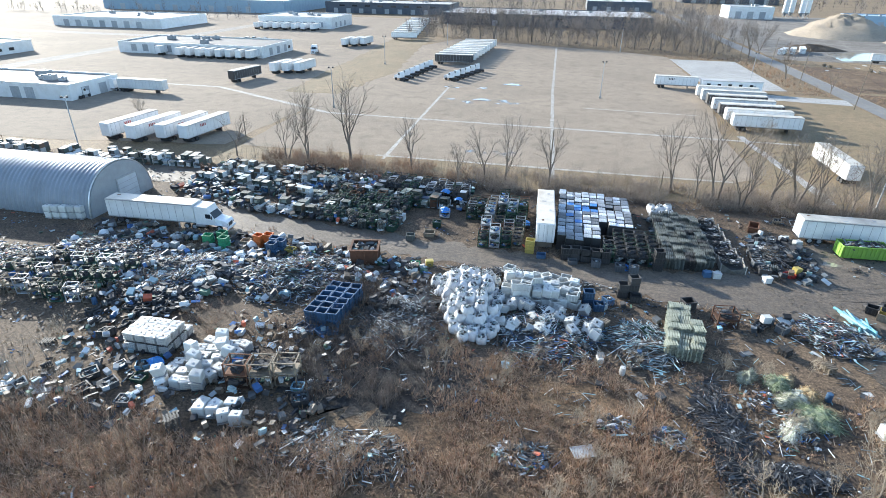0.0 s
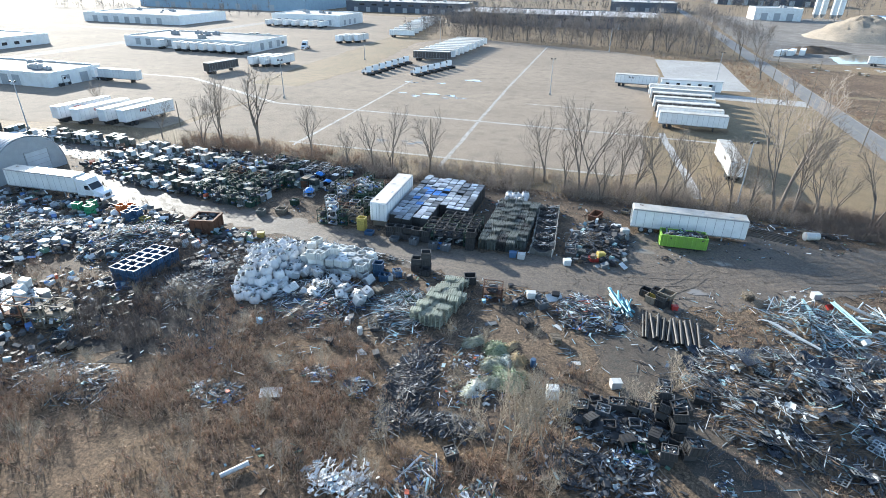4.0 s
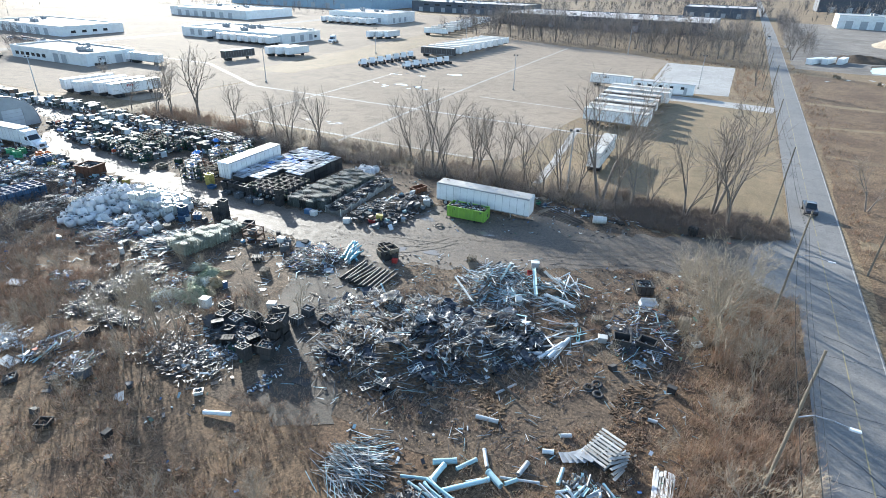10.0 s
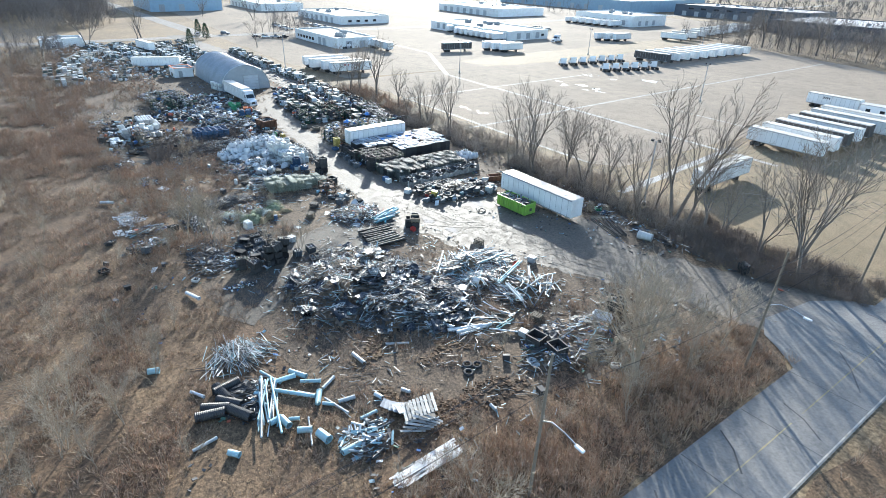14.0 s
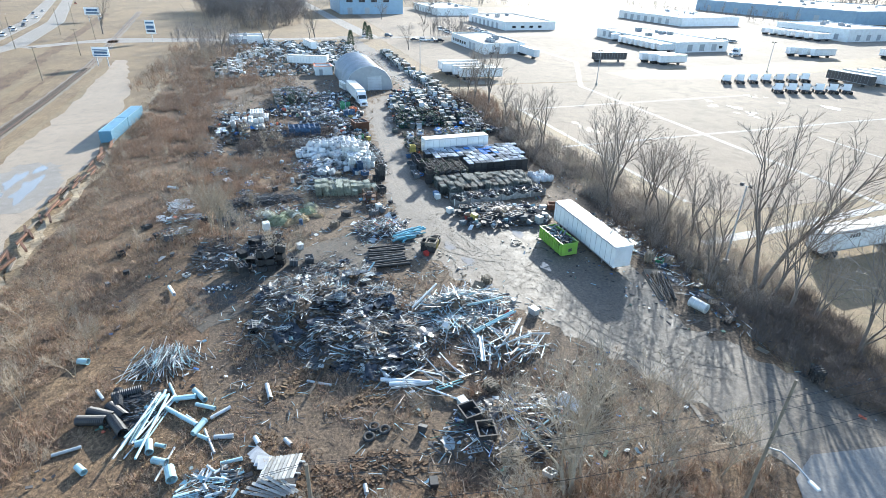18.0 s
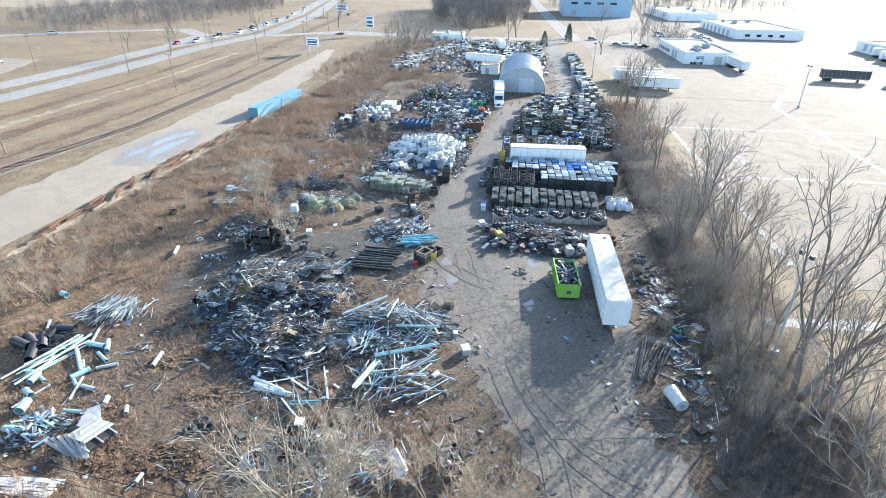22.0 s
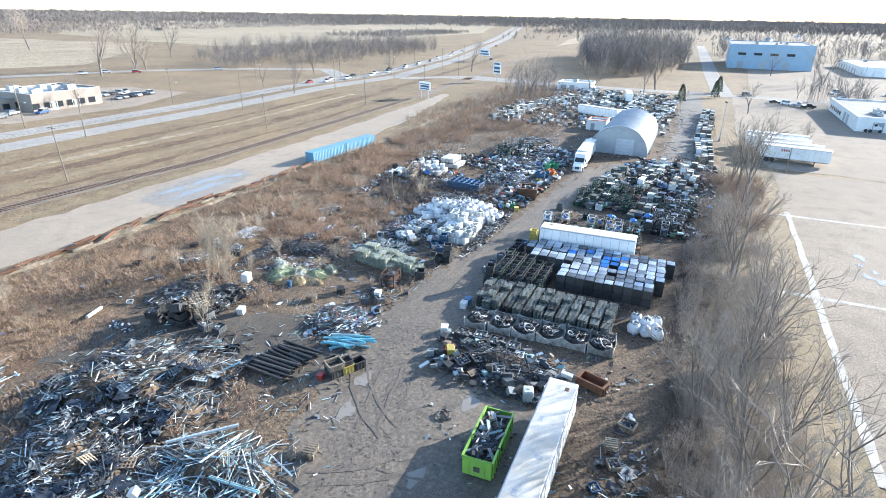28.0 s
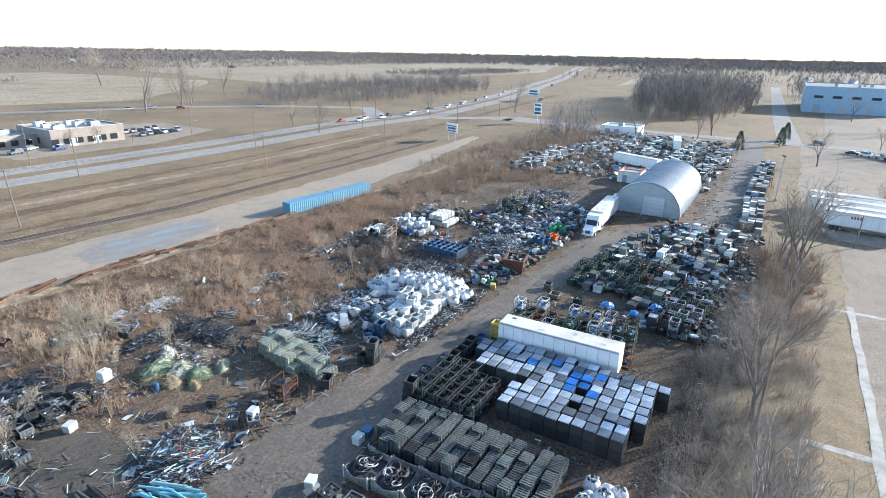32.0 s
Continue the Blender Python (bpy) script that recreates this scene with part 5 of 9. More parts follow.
def ibc_tote(state=0):
    """A liquid container: milky bottle in a tube cage on a pallet."""
    b = thing("ibc_tote", ("white plastic liquid tote in a steel cage", "stained white liquid tote without its cage")[state], "tote")
    part("bottle", Geo().cbox((0, 0, 0.66), (1.14, 0.96, 0.98), 0.09), TOTE, b)
    part("cap", Geo().tube((0, 0, 1.14), (0, 0, 1.2), 0.13, n=10), GREYP if state else DARK, b)
    g = Geo()
    for y in (-0.4, 0, 0.4):
        g.box((0, y, 0.05), (1.18, 0.12, 0.1))
    g.box((0, 0, 0.13), (1.2, 1.0, 0.05))
    part("pallet", g, DARK if not state else GREYP, b)
    if not state:
        g = Geo()
        for z in (0.35, 0.6, 0.85, 1.1):
            for sg in (-1, 1):
                g.box((0, sg * 0.5, z), (1.2, 0.025, 0.03)).box((sg * 0.6, 0, z), (0.025, 1.0, 0.03))
        for k in range(5):
            for sg in (-1, 1):
                g.box((-0.55 + k * 0.275, sg * 0.505, 0.65), (0.025, 0.02, 0.95)).box((sg * 0.605, -0.45 + k * 0.225, 0.65), (0.02, 0.025, 0.95))
        g.box((0, 0.2, 1.17), (1.2, 0.03, 0.03)).box((0, -0.2, 1.17), (1.2, 0.03, 0.03))
        part("cage", g, STEEL, b)
    return b


PALLET = {}


def pallet_mesh(kind):
    """One pallet's mesh, shared by every pallet of that kind."""
    if kind not in PALLET:
        g = Geo()
        n = 5
        for k in range(n):
            g.box((-0.52 + k * 1.04 / (n - 1), 0, 0.17), (0.13, 1.0, 0.03))
        for y in (-0.43, 0, 0.43):
            g.box((0, y, 0.14), (1.16, 0.1, 0.025))
            for x in (-0.5, 0, 0.5):
                g.box((x, y, 0.065), (0.13, 0.1, 0.13))
        mat = {"wood": WOOD, "green": PALEGREEN, "grey": GREENP, "dark": BLACKP, "pale": TOTE}[kind]
        PALLET[kind] = g.mesh("pallet", mat)
    return PALLET[kind]


def pallet_stack(kind="wood", n=8, seed=0):
    words = {"wood": "weathered wooden", "green": "pale green plastic", "grey": "grey-green plastic", "dark": "black plastic", "pale": "white plastic"}
    b = thing("pallet_stack", f"stack of {words[kind]} pallets", "pallets", f"{kind} pallet stacks")
    n = max(2, round(n * 0.75))
    rnd = random.Random(seed * 31 + n)
    whole = n if kind == "green" or n < 4 else 2
    g, one = Geo(), pallet_mesh(kind)
    for k in range(n):
        m = pose(rnd.uniform(-0.04, 0.04), rnd.uniform(-0.04, 0.04), k * 0.2, 0, 0, rnd.uniform(-3, 3))
        if k >= n - whole:
            part("pallet", one, None, b).matrix_basis = m
        else:
            g.add([v.co for v in one.vertices], [tuple(p.vertices) for p in one.polygons], m)
    if g.v:
        tagged(part("stack_body", g, one.materials[0], b), kind="stuff")
    return b


def cage_rack(colour="green", levels=2):
    """Stacked open steel post racks with loads of scrap on their decks."""
    b = thing("post_rack", f"stacked {colour} steel post racks holding scrap", "rack", "post racks")
    mat = {"green": DARKGREEN, "rusty": RUST, "grey": GREYP, "pale": WOOD, "black": BLACKP}[colour]
    rnd, load = random.Random(levels + len(colour)), Geo()
    for lv in range(levels):
        z, g = lv * 1.15, Geo()
        for x in (-0.7, 0.7):
            for y in (-0.55, 0.55):
                g.box((x, y, z + 0.6), (0.08, 0.08, 1.1))
        for zz in (0.12, 1.1):
            for sg in (-1, 1):
                g.box((0, sg * 0.55, z + zz), (1.4, 0.07, 0.07)).box((sg * 0.7, 0, z + zz), (0.07, 1.1, 0.07))
        g.box((0, 0.55, z + 0.6), (1.4, 0.04, 0.05)).box((-0.7, 0, z + 0.6), (0.04, 1.1, 0.05))
        g.box((0, 0, z + 0.16), (1.36, 1.06, 0.03))
        part("frame", g, mat, b)
        for _ in range(9):
            m = sized(rnd.uniform(-0.35, 0.35), rnd.uniform(-0.25, 0.25), z + 0.2 + rnd.uniform(0.05, 0.5), rnd.uniform(0, 180), rx=rnd.uniform(-15, 15))
            load.box((0, 0, 0), (rnd.uniform(0.3, 0.8), rnd.uniform(0.15, 0.5), rnd.uniform(0.05, 0.25)), m)
    tagged(part("load", load, DARKJUNK if colour == "black" else JUNK, b), kind="stuff")
    return b


def big_bag(state=0):
    """A bulging woven bag, open or tied at the top, with lifting loops."""
    b = thing("bulk_bag", ("bulging white woven bulk bag full of dark scrap", "slumped white woven bulk bag tied at the top")[state], "bag", "bulk bags")
    rnd = random.Random(11 + state)
    n, prof = 14, [(0.40, 0.0), (0.52, 0.12), (0.58, 0.40), (0.56, 0.72), (0.46, 0.95), (0.36, 1.02)] if not state else [(0.42, 0.0), (0.60, 0.14), (0.62, 0.38), (0.50, 0.68), (0.22, 0.86), (0.10, 1.0)]
    vs, fs = [], []
    for i, (r, z) in enumerate(prof):
        for j in range(n):
            a = 6.2832 * j / n
            k = 1 + 0.10 * math.cos(4 * a) + rnd.uniform(-0.05, 0.05)
            vs.append((r * k * math.cos(a), r * k * math.sin(a), z + rnd.uniform(-0.03, 0.03) * (i > 0)))
            if i:
                fs.append(((i - 1) * n + j, (i - 1) * n + (j + 1) % n, i * n + (j + 1) % n, i * n + j))
    fs.append(tuple(range(n))[::-1])
    if state:
        fs.append(tuple(range((len(prof) - 1) * n, len(prof) * n)))
    part("bag", Geo().add(vs, fs), BAG, b, smooth=True)
    if not state:
        g = Geo()
        for _ in range(12):
            m = sized(rnd.uniform(-0.28, 0.28), rnd.uniform(-0.28, 0.28), 0.95 + rnd.uniform(-0.05, 0.08), rnd.uniform(0, 180), rx=rnd.uniform(-40, 40))
            g.box((0, 0, 0), (rnd.uniform(0.15, 0.35), 0.12, 0.05), m)
        tagged(part("filling", g, DARKJUNK, b), "dark plastic scrap", kind="stuff")
    g = Geo()
    for a in (0.8, 2.36, 3.9, 5.5):
        x, y = 0.42 * math.cos(a), 0.42 * math.sin(a)
        g.tube((x, y, 0.9), (x * 0.8, y * 0.8, 1.16), 0.025, n=4).tube((x * 0.8, y * 0.8, 1.16), (x * 0.5, y * 0.5, 0.96), 0.025, n=4)
    if not state:
        tagged(part("lifting_loop", g, BAG, b), kind="stuff")
    return b


def carton(colour="white"):
    """A dented closed box with a loose lid edge."""
    b = thing("plastic_box", f"{colour} plastic box with a dented lid", "box")
    mat = BIN_MATS[colour]
    part("body", Geo().box((0, 0, 0.36), (0.95, 0.72, 0.72), None, 1.06), mat, b)
    part("lid", Geo().cbox((0.02, 0, 0.76), (1.06, 0.82, 0.09), 0.03), mat, b)
    return b


def drum(colour="blue"):
    b = thing("drum", f"{colour} plastic drum dumped on the soil", "drum")
    g = Geo()
    rings = [(0, 0.01), (0, 0.27), (0.06, 0.29), (0.3, 0.29), (0.31, 0.31), (0.34, 0.31), (0.35, 0.29), (0.56, 0.29), (0.57, 0.31), (0.6, 0.31), (0.61, 0.29), (0.84, 0.29), (0.9, 0.26), (0.9, 0.01)]
    for k, (z, r) in enumerate(rings):
        g.v += [(r * math.cos(0.5236 * i), r * math.sin(0.5236 * i), z) for i in range(12)]
        if k:
            g.f += [((k - 1) * 12 + i, (k - 1) * 12 + (i + 1) % 12, k * 12 + (i + 1) % 12, k * 12 + i) for i in range(12)]
    part("body", g, BIN_MATS[colour], b)
    part("bung", Geo().tube((0.14, 0, 0.9), (0.14, 0, 0.93), 0.04, n=8), DARK, b)
    return b


def tyre_mesh():
    n, k, vs, fs = 18, 8, [], []
    for i in range(n):
        a = 6.2832 * i / n
        for j in range(k):
            c = 6.2832 * j / k
            r = 0.40 + 0.14 * math.cos(c)
            vs.append((r * math.cos(a), r * math.sin(a), 0.13 + 0.13 * math.sin(c)))
            fs.append((i * k + j, (i + 1) % n * k + j, (i + 1) % n * k + (j + 1) % k, i * k + (j + 1) % k))
    return Geo().add(vs, fs).mesh("tyre", RUBBER, True)


TYRE = tyre_mesh()


def tyre_pile(spots, label):
    b = thing("tyre_pile", label, "tyres")
    for x, y, z, a, c in spots:
        part("tyre", TYRE, None, b).matrix_basis = pose(x, y, z, a, c, 0)
    return b


def flat_panel(kind="white"):
    b = thing("loose_panel", f"{kind} sheet panel lying askew", "panel")
    part("sheet", Geo().cbox((0, 0, 0.04), (2.0, 1.2, 0.05), 0.015), BIN_MATS[kind], b)
    part("edge", Geo().box((0, 0.58, 0.08), (2.0, 0.05, 0.05)).box((0, -0.58, 0.08), (2.0, 0.05, 0.05)), BIN_MATS[kind], b)
    return b


def dumpster():
    """A roll-off container: ribbed sides, a sloping back, rails underneath, filled with scrap."""
    b = thing("rolloff_dumpster", "lime green roll-off dumpster heaped with scrap", "dumpster")
    L, w, h = 6.2, 2.4, 1.75
    g = open_box(Geo(), L, w, h, 0.08, 0.2)
    part("body", g, LIME, b)
    for sg in (-1, 1):
        for k in range(11):
            part("rib", Geo().box((-L / 2 + 0.3 + k * 0.56, sg * (w / 2 + 0.05), 0.2 + h / 2), (0.12, 0.1, h - 0.1)), LIME, b)
        part("top_rail", Geo().box((0, sg * (w / 2 + 0.02), 0.2 + h), (L + 0.1, 0.16, 0.12)), LIME, b)
        part("skid", Geo().box((0, sg * 0.5, 0.1), (L, 0.12, 0.2)), DARK, b)
    for sg in (-1, 1):
        e = part("end_gate", Geo().box((sg * (L / 2 + 0.04), 0, 0.2 + h / 2), (0.08, w - 0.1, h - 0.1)), LIME, b)
        for y in (-0.6, 0.6):
            part("brace", Geo().box((sg * (L / 2 + 0.1), y, 0.2 + h / 2), (0.06, 0.1, h - 0.2)), LIME, e)
    part("plate", Geo().box((L / 2 + 0.14, 0, 1.0), (0.03, 0.5, 0.45)), DARK, b, "dark square plate")
    g, rnd = Geo(), random.Random(3)
    for _ in range(150):
        m = sized(rnd.uniform(-2.6, 2.6), rnd.uniform(-0.85, 0.85), 1.45 + rnd.uniform(-0.1, 0.65), rnd.uniform(0, 180), rx=rnd.uniform(-35, 35), ry=rnd.uniform(-25, 25))
        g.box((0, 0, 0), (rnd.uniform(0.3, 1.6), rnd.uniform(0.05, 0.35), rnd.uniform(0.03, 0.15)), m)
    tagged(part("scrap_load", g, DARKJUNK, b), "tangled dark plastic scrap", kind="stuff")
    part("filling", Geo().box((0, 0, 0.9), (L - 0.3, w - 0.3, 1.1)), YARD, b)
    return b


def tank():
    b = thing("water_tank", "white plastic tank lying on its side", "tank")
    part("barrel", Geo().tube((-1.2, 0, 0.72), (1.2, 0, 0.72), 0.72, 0.66, 18), TOTE, b)
    g = Geo()
    for x in (-1.15, -0.4, 0.4, 1.15):
        g.tube((x - 0.04, 0, 0.72), (x + 0.04, 0, 0.72), 0.75 - 0.025 * (x + 1.2), n=18)
    part("hoop", g, TOTE, b)
    part("lid", Geo().tube((1.2, 0, 0.72), (1.27, 0, 0.72), 0.3, n=12), GREYP, b)
    return b


# ---- salvage yard: where they stand ----
R5 = random.Random(21)
u = R5.uniform


def inside(pts, x, y):
    hit = False
    for (xa, ya), (xb, yb) in zip(pts, pts[1:] + pts[:1]):
        if (ya > y) != (yb > y) and x < (xb - xa) * (y - ya) / (yb - ya) + xa:
            hit = not hit
    return hit


def track_y(x):
    """The middle of the dirt track at x."""
    line = [(-60, 75), (-46, 71), (-18, 68.5), (6, 66), (22, 65), (36, 66), (48, 70.5), (60, 76), (72, 81), (92, 90)]
    for (xa, ya), (xb, yb) in zip(line, line[1:]):
        if xa <= x <= xb:
            return ya + (yb - ya) * (x - xa) / (xb - xa)
    return 76


# north of the track: lidded bins, seven deep from the box body
for i in range(9):
    for j in range(17):
        x, y = 3.6 + i * 1.24, 72.0 + j * 1.2 + 0.05 * i
        if i > 4 and j < 5 or i == 0 and j < 1 or (2 < i < 6 and j < 1) or j > 16 - i * 0.18 or u(0, 1) < 0.02:
            continue
        blue = (i in (2, 3, 4) and j in (9, 10)) or (i, j) in ((1, 7), (2, 5), (1, 11), (4, 11))
        place(lidded_stack, pose(x + u(-0.04, 0.04), y + u(-0.04, 0.04), u(-0.1, 0.08), u(-1.5, 1.5), u(-1.5, 1.5), u(-2, 2)), "blue" if blue else "grey")
for i in range(5):
    for j in range(5):
        if i or j < 3:
            place(cage_rack, pose(10.2 + i * 1.5, 70.4 + j * 1.42, 0.04, 0, 0, u(-4, 4)), "black" if (i + j) % 4 else "green", 2)
for i in range(5):
    for h in (0, 0.95):
        place(bulk_bin, pose(4.4 + i * 1.35, 69.8 + u(-0.15, 0.15), h + 0.05, 0, 0, u(-5, 5)), "black", 0.95)
for x, y in ((8.5, 68.4), (11.6, 67.9), (13.4, 67.9)):
    place(bulk_bin, pose(x, y, 0.06, 0, 0, u(-8, 8)), "grey", 0.95, "scrap")
for k in range(4):
    place(bulk_bin, pose(-0.6, 70.6, 0.05 + 0.5 * k, 0, 0, u(-3, 3)), "yellow", 0.55)
# grey-green pallets and boxes beyond the bins
for i in range(5):
    for j in range(13):
        x, y = 18.2 + i * 1.33, 70.4 + j * 1.28
        if i > 3 and j < 1:
            continue
        n = R5.choice((10, 11, 11, 12, 13))
        place(pallet_stack, pose(x + u(-0.04, 0.04), y + u(-0.04, 0.04), 0.04, 0, 0, u(-3, 3)), "grey" if u(0, 1) < 0.9 else "dark", n, R5.randrange(2))
for j in range(4):
    x, y = 30.4, 71.4 + j * 1.9
    place(bulk_bin, sized(x + u(-0.3, 0.3), y + u(-0.3, 0.3), 0.05, u(-12, 12), 1.15, sz=1.0), "grey" if j % 2 else "black", 0.95, "scrap")
    place(pallet_stack, pose(x + 1.5, y + 1.0 + u(-0.3, 0.3), 0.05, 0, 0, u(-20, 20)), "pale" if j % 2 else "grey", 6, 0)


def hose_box(k=0):
    """A wide open box of sagging pale sheets on a frame, heaped with hose."""
    b = thing("hose_box", "open box with sagging pale walls heaped with black hose", "box", "hose boxes")
    rnd = random.Random(k + 40)
    w, d, h, n = 3.1, 2.6, 1.15, 8
    for side in range(4):
        span, off = (w, d / 2) if side % 2 else (d, w / 2)
        sag = rnd.uniform(0.2, 0.6) if side != 2 else 0.1
        vs, fs = [], []
        for t in (0.0, 0.07):
            for i in range(n + 1):
                f = i / n - 0.5
                dip = sag * max(0.0, 1 - (2.2 * f) ** 2)
                vs += [(span * f, off - t + 0.1 * dip, 0.02), (span * f, off - t + 0.45 * dip + rnd.uniform(-0.03, 0.03), h - dip + rnd.uniform(-0.04, 0.04))]
        m = 2 * (n + 1)
        for i in range(n):
            q = 2 * i
            fs += [(q, q + 2, q + 3, q + 1), (m + q, m + q + 1, m + q + 3, m + q + 2), (q + 1, q + 3, m + q + 3, m + q + 1)]
        p = part("wall", Geo().add(vs, fs), DIRTYSHEET, b, "sagging pale sheet wall")
        p.matrix_basis = pose(0, 0, 0, 0, 0, 90 * side - 90)
    for x in (-w / 2, w / 2):
        for y in (-d / 2, d / 2):
            part("post", Geo().box((x, y, h / 2 + 0.05), (0.1, 0.1, h + 0.1)), BLEACHED, b)
    part("filling", heap_geo(w * 0.47, d * 0.46, 0.75, rnd), BLACKP, b, "dark heaped hose", smooth=True)
    for q in range(22):
        pts = []
        cx, cy, r0 = rnd.uniform(-0.9, 0.9), rnd.uniform(-0.65, 0.65), rnd.uniform(0.3, 0.75)
        for i in range(15):
            a = i * 0.45
            pts.append(Vector((cx + r0 * math.cos(a), cy + r0 * 0.8 * math.sin(a), 0.78 + 0.02 * q + 0.16 * math.sin(a * 1.3 + q))))
        part("hose", swept(pts, 0.055, 5), BLACKPIPE if q % 7 else GREYP, b, smooth=True)
    return b


def heap_geo(rx, ry, h, rnd):
    """A low lumpy filling."""
    n, vs, fs = 7, [], []
    for i in range(n):
        for j in range(n):
            x, y = 2 * i / (n - 1) - 1, 2 * j / (n - 1) - 1
            vs.append((x * rx, y * ry, h * (0.7 + 0.3 * (1 - x * x) * (1 - y * y)) + rnd.uniform(-0.12, 0.12)))
            if i and j:
                fs.append(((i - 1) * n + j - 1, i * n + j - 1, i * n + j, (i - 1) * n + j))
    return Geo().add(vs, fs)


for j in range(6):
    place(hose_box, pose(26.5 - 0.16 * j, 71.9 + j * 2.78, 0.04, 0, 0, u(-3, 3)), j % 3)


def hose_coil(shade="black"):
    """A loose coil of hose, three rough turns."""
    b = thing("hose_coil", f"loose coil of {shade} plastic hose on the ground", "hose")
    rnd, pts = random.Random(len(shade)), []
    for k in range(55):
        a, r = k * 0.35, 0.75 + 0.2 * math.sin(k * 0.9) + rnd.uniform(-0.05, 0.05)
        pts.append(Vector((r * math.cos(a), r * math.sin(a), 0.06 + 0.02 * k / 6 + 0.12 * abs(math.sin(k * 0.37)))))
    part("hose", swept(pts, 0.05), {"black": BLACKPIPE, "white": PVC, "blue": TARP}[shade], b, smooth=True)
    return b


for x, y, c in ((32.4, 73.0, "black"), (33.6, 75.2, "white"), (34.2, 77.6, "black"), (32.8, 79.4, "black"), (35.4, 76.2, "white"), (33.0, 77.0, "black"), (36.2, 79.2, "white"), (43.2, 74.8, "black"), (35.0, 73.4, "black"), (34.6, 79.8, "black"), (12.2, 68.6, "blue"), (31.8, 75.6, "black")):
    place(hose_coil, sized(x, y, 0.06, u(0, 360), u(0.7, 1.2), rx=u(-12, 12)), c)


def tarp_heap():
    """A crumpled tarpaulin thrown over things."""
    b = thing("blue_tarp", "crumpled bright blue tarpaulin thrown over scrap", "tarp")
    rnd, n, vs, fs = random.Random(8), 9, [], []
    for i in range(n):
        for j in range(n):
            x, y = -1 + 2 * i / (n - 1), -0.8 + 1.6 * j / (n - 1)
            vs.append((x + rnd.uniform(-0.08, 0.08), y + rnd.uniform(-0.08, 0.08), max(0.02, 0.75 * (1 - x * x) * (1 - y * y) + rnd.uniform(-0.12, 0.12))))
            if i and j:
                fs.append(((i - 1) * n + j - 1, i * n + j - 1, i * n + j, (i - 1) * n + j))
    part("cloth", Geo().add(vs, fs), TARP, b)
    return b


for x, y, z, k in ((-14.9, 80.4, 1.0, 0.9), (-1.7, 79.0, 0.75, 0.8), (-16.0, 86.4, 1.9, 0.9), (-13.4, 84.2, 1.6, 0.7), (-35.4, 36.8, 0.5, 0.9), (-27.6, 38.4, 0.6, 0.8)):
    place(tarp_heap, sized(x, y, z, u(0, 180), k))
place(cage_rack, sized(-14.9, 80.3, 0.04, 5, 1.1), "grey", 1)
place(bulk_bin, pose(-18.1, 70.6, 0.06, 0, 0, 8), "grey-green", 0.95)
place(bulk_bin, sized(-15.7, 72.6, 0.06, 4, 1.3), "brown", 0.55)
place(bulk_bin, pose(-15.3, 76.1, 0.06, 0, 0, 3), "dark green", 0.95, "scrap")
place(bulk_bin, pose(5.4, 68.6, 0.06, 0, 0, 2), "grey", 0.55)
place(bulk_bin, pose(-1.7, 79.0, 0.05, 0, 0, 5), "black", 0.95)
place(bulk_bin, pose(1.1, 69.4, 0.06, 0, 0, 2), "blue", 0.55)
for k in range(3):
    place(bulk_bin, pose(16.6, 69.3 + 0.1 * k, 0.06 + 0.95 * k, 0, 0, 4 * k), "black", 0.95)
place(bulk_bin, pose(33.6, 71.2, 0.06, 0, 0, 20), "red", 0.55, "scrap")
place(carton, pose(34.4, 71.6, 0.55, 0, 8, 30), "yellow")
place(carton, pose(30.2, 69.0, 0.05, 0, 0, 20), "white")
place(carton, pose(24.0, 68.8, 0.05, 0, 0, 5), "white")
place(carton, pose(22.8, 68.9, 0.05, 0, 0, 10), "blue")
place(ibc_tote, pose(37.6, 81.0, 0.08, 0, 0, 20), 1)
for k in range(9):
    place(big_bag, sized(18.3 + (k % 3) * 1.3 + u(-0.2, 0.2), 88.6 + (k // 3) * 1.15 + u(-0.2, 0.2), 0.03, u(0, 360), u(1.0, 1.2)), k % 2)
for k in range(9):
    x, y = u(31.5, 38), u(71.5, 84)
    kind = R5.choice(("black", "grey", "dark green", "black"))
    place(bulk_bin, pose(x, y, 0.05, u(-12, 12), u(-10, 10), u(0, 180)), kind, 0.55 if u(0, 1) < 0.4 else 0.95, "scrap")
place(bulk_bin, sized(33.1, 86.2, 0.05, 72, sx=2.3, sy=1.35, sz=1.0), "rusty", 0.95)
for x, y, a in ((57.5, 90, 10), (55.5, 88.5, 60), (62, 91, 20), (43, 90.5, 40), (47, 91, 5)):
    place(flat_panel, pose(x, y, 0.06, u(-6, 6), u(-6, 6), a), R5.choice(("white", "brown", "grey")))
place(dumpster, pose(45.6, 80.0, 0.08, 0, 0, 3))
for x, y, c, q in ((37.7, 90.1, "brown", 1.1), (42.9, 89.7, "brown", 0.8), (45.9, 88.7, "blue", 0.7), (53.3, 91.2, "green", 0.8), (62.1, 90.2, "blue", 0.6)):
    place(bulk_bin, sized(x, y, 0.05, u(0, 90), q), c, 0.55, "scrap")
place(flat_panel, sized(52.2, 93.4, 0.1, 20, 0.7), "white")
place(pallet_stack, pose(41.0, 89.2, 0.05, 0, 0, 15), "wood", 6, 0)
place(tank, sized(64.4, 88.3, 0.03, 16, 0.85))
place(carton, pose(37.0, 45.4, 0.03, 0, 0, 20), "white")
place(drum, pose(54.5, 91.2, 0.3, 90, 0, 30), "blue")
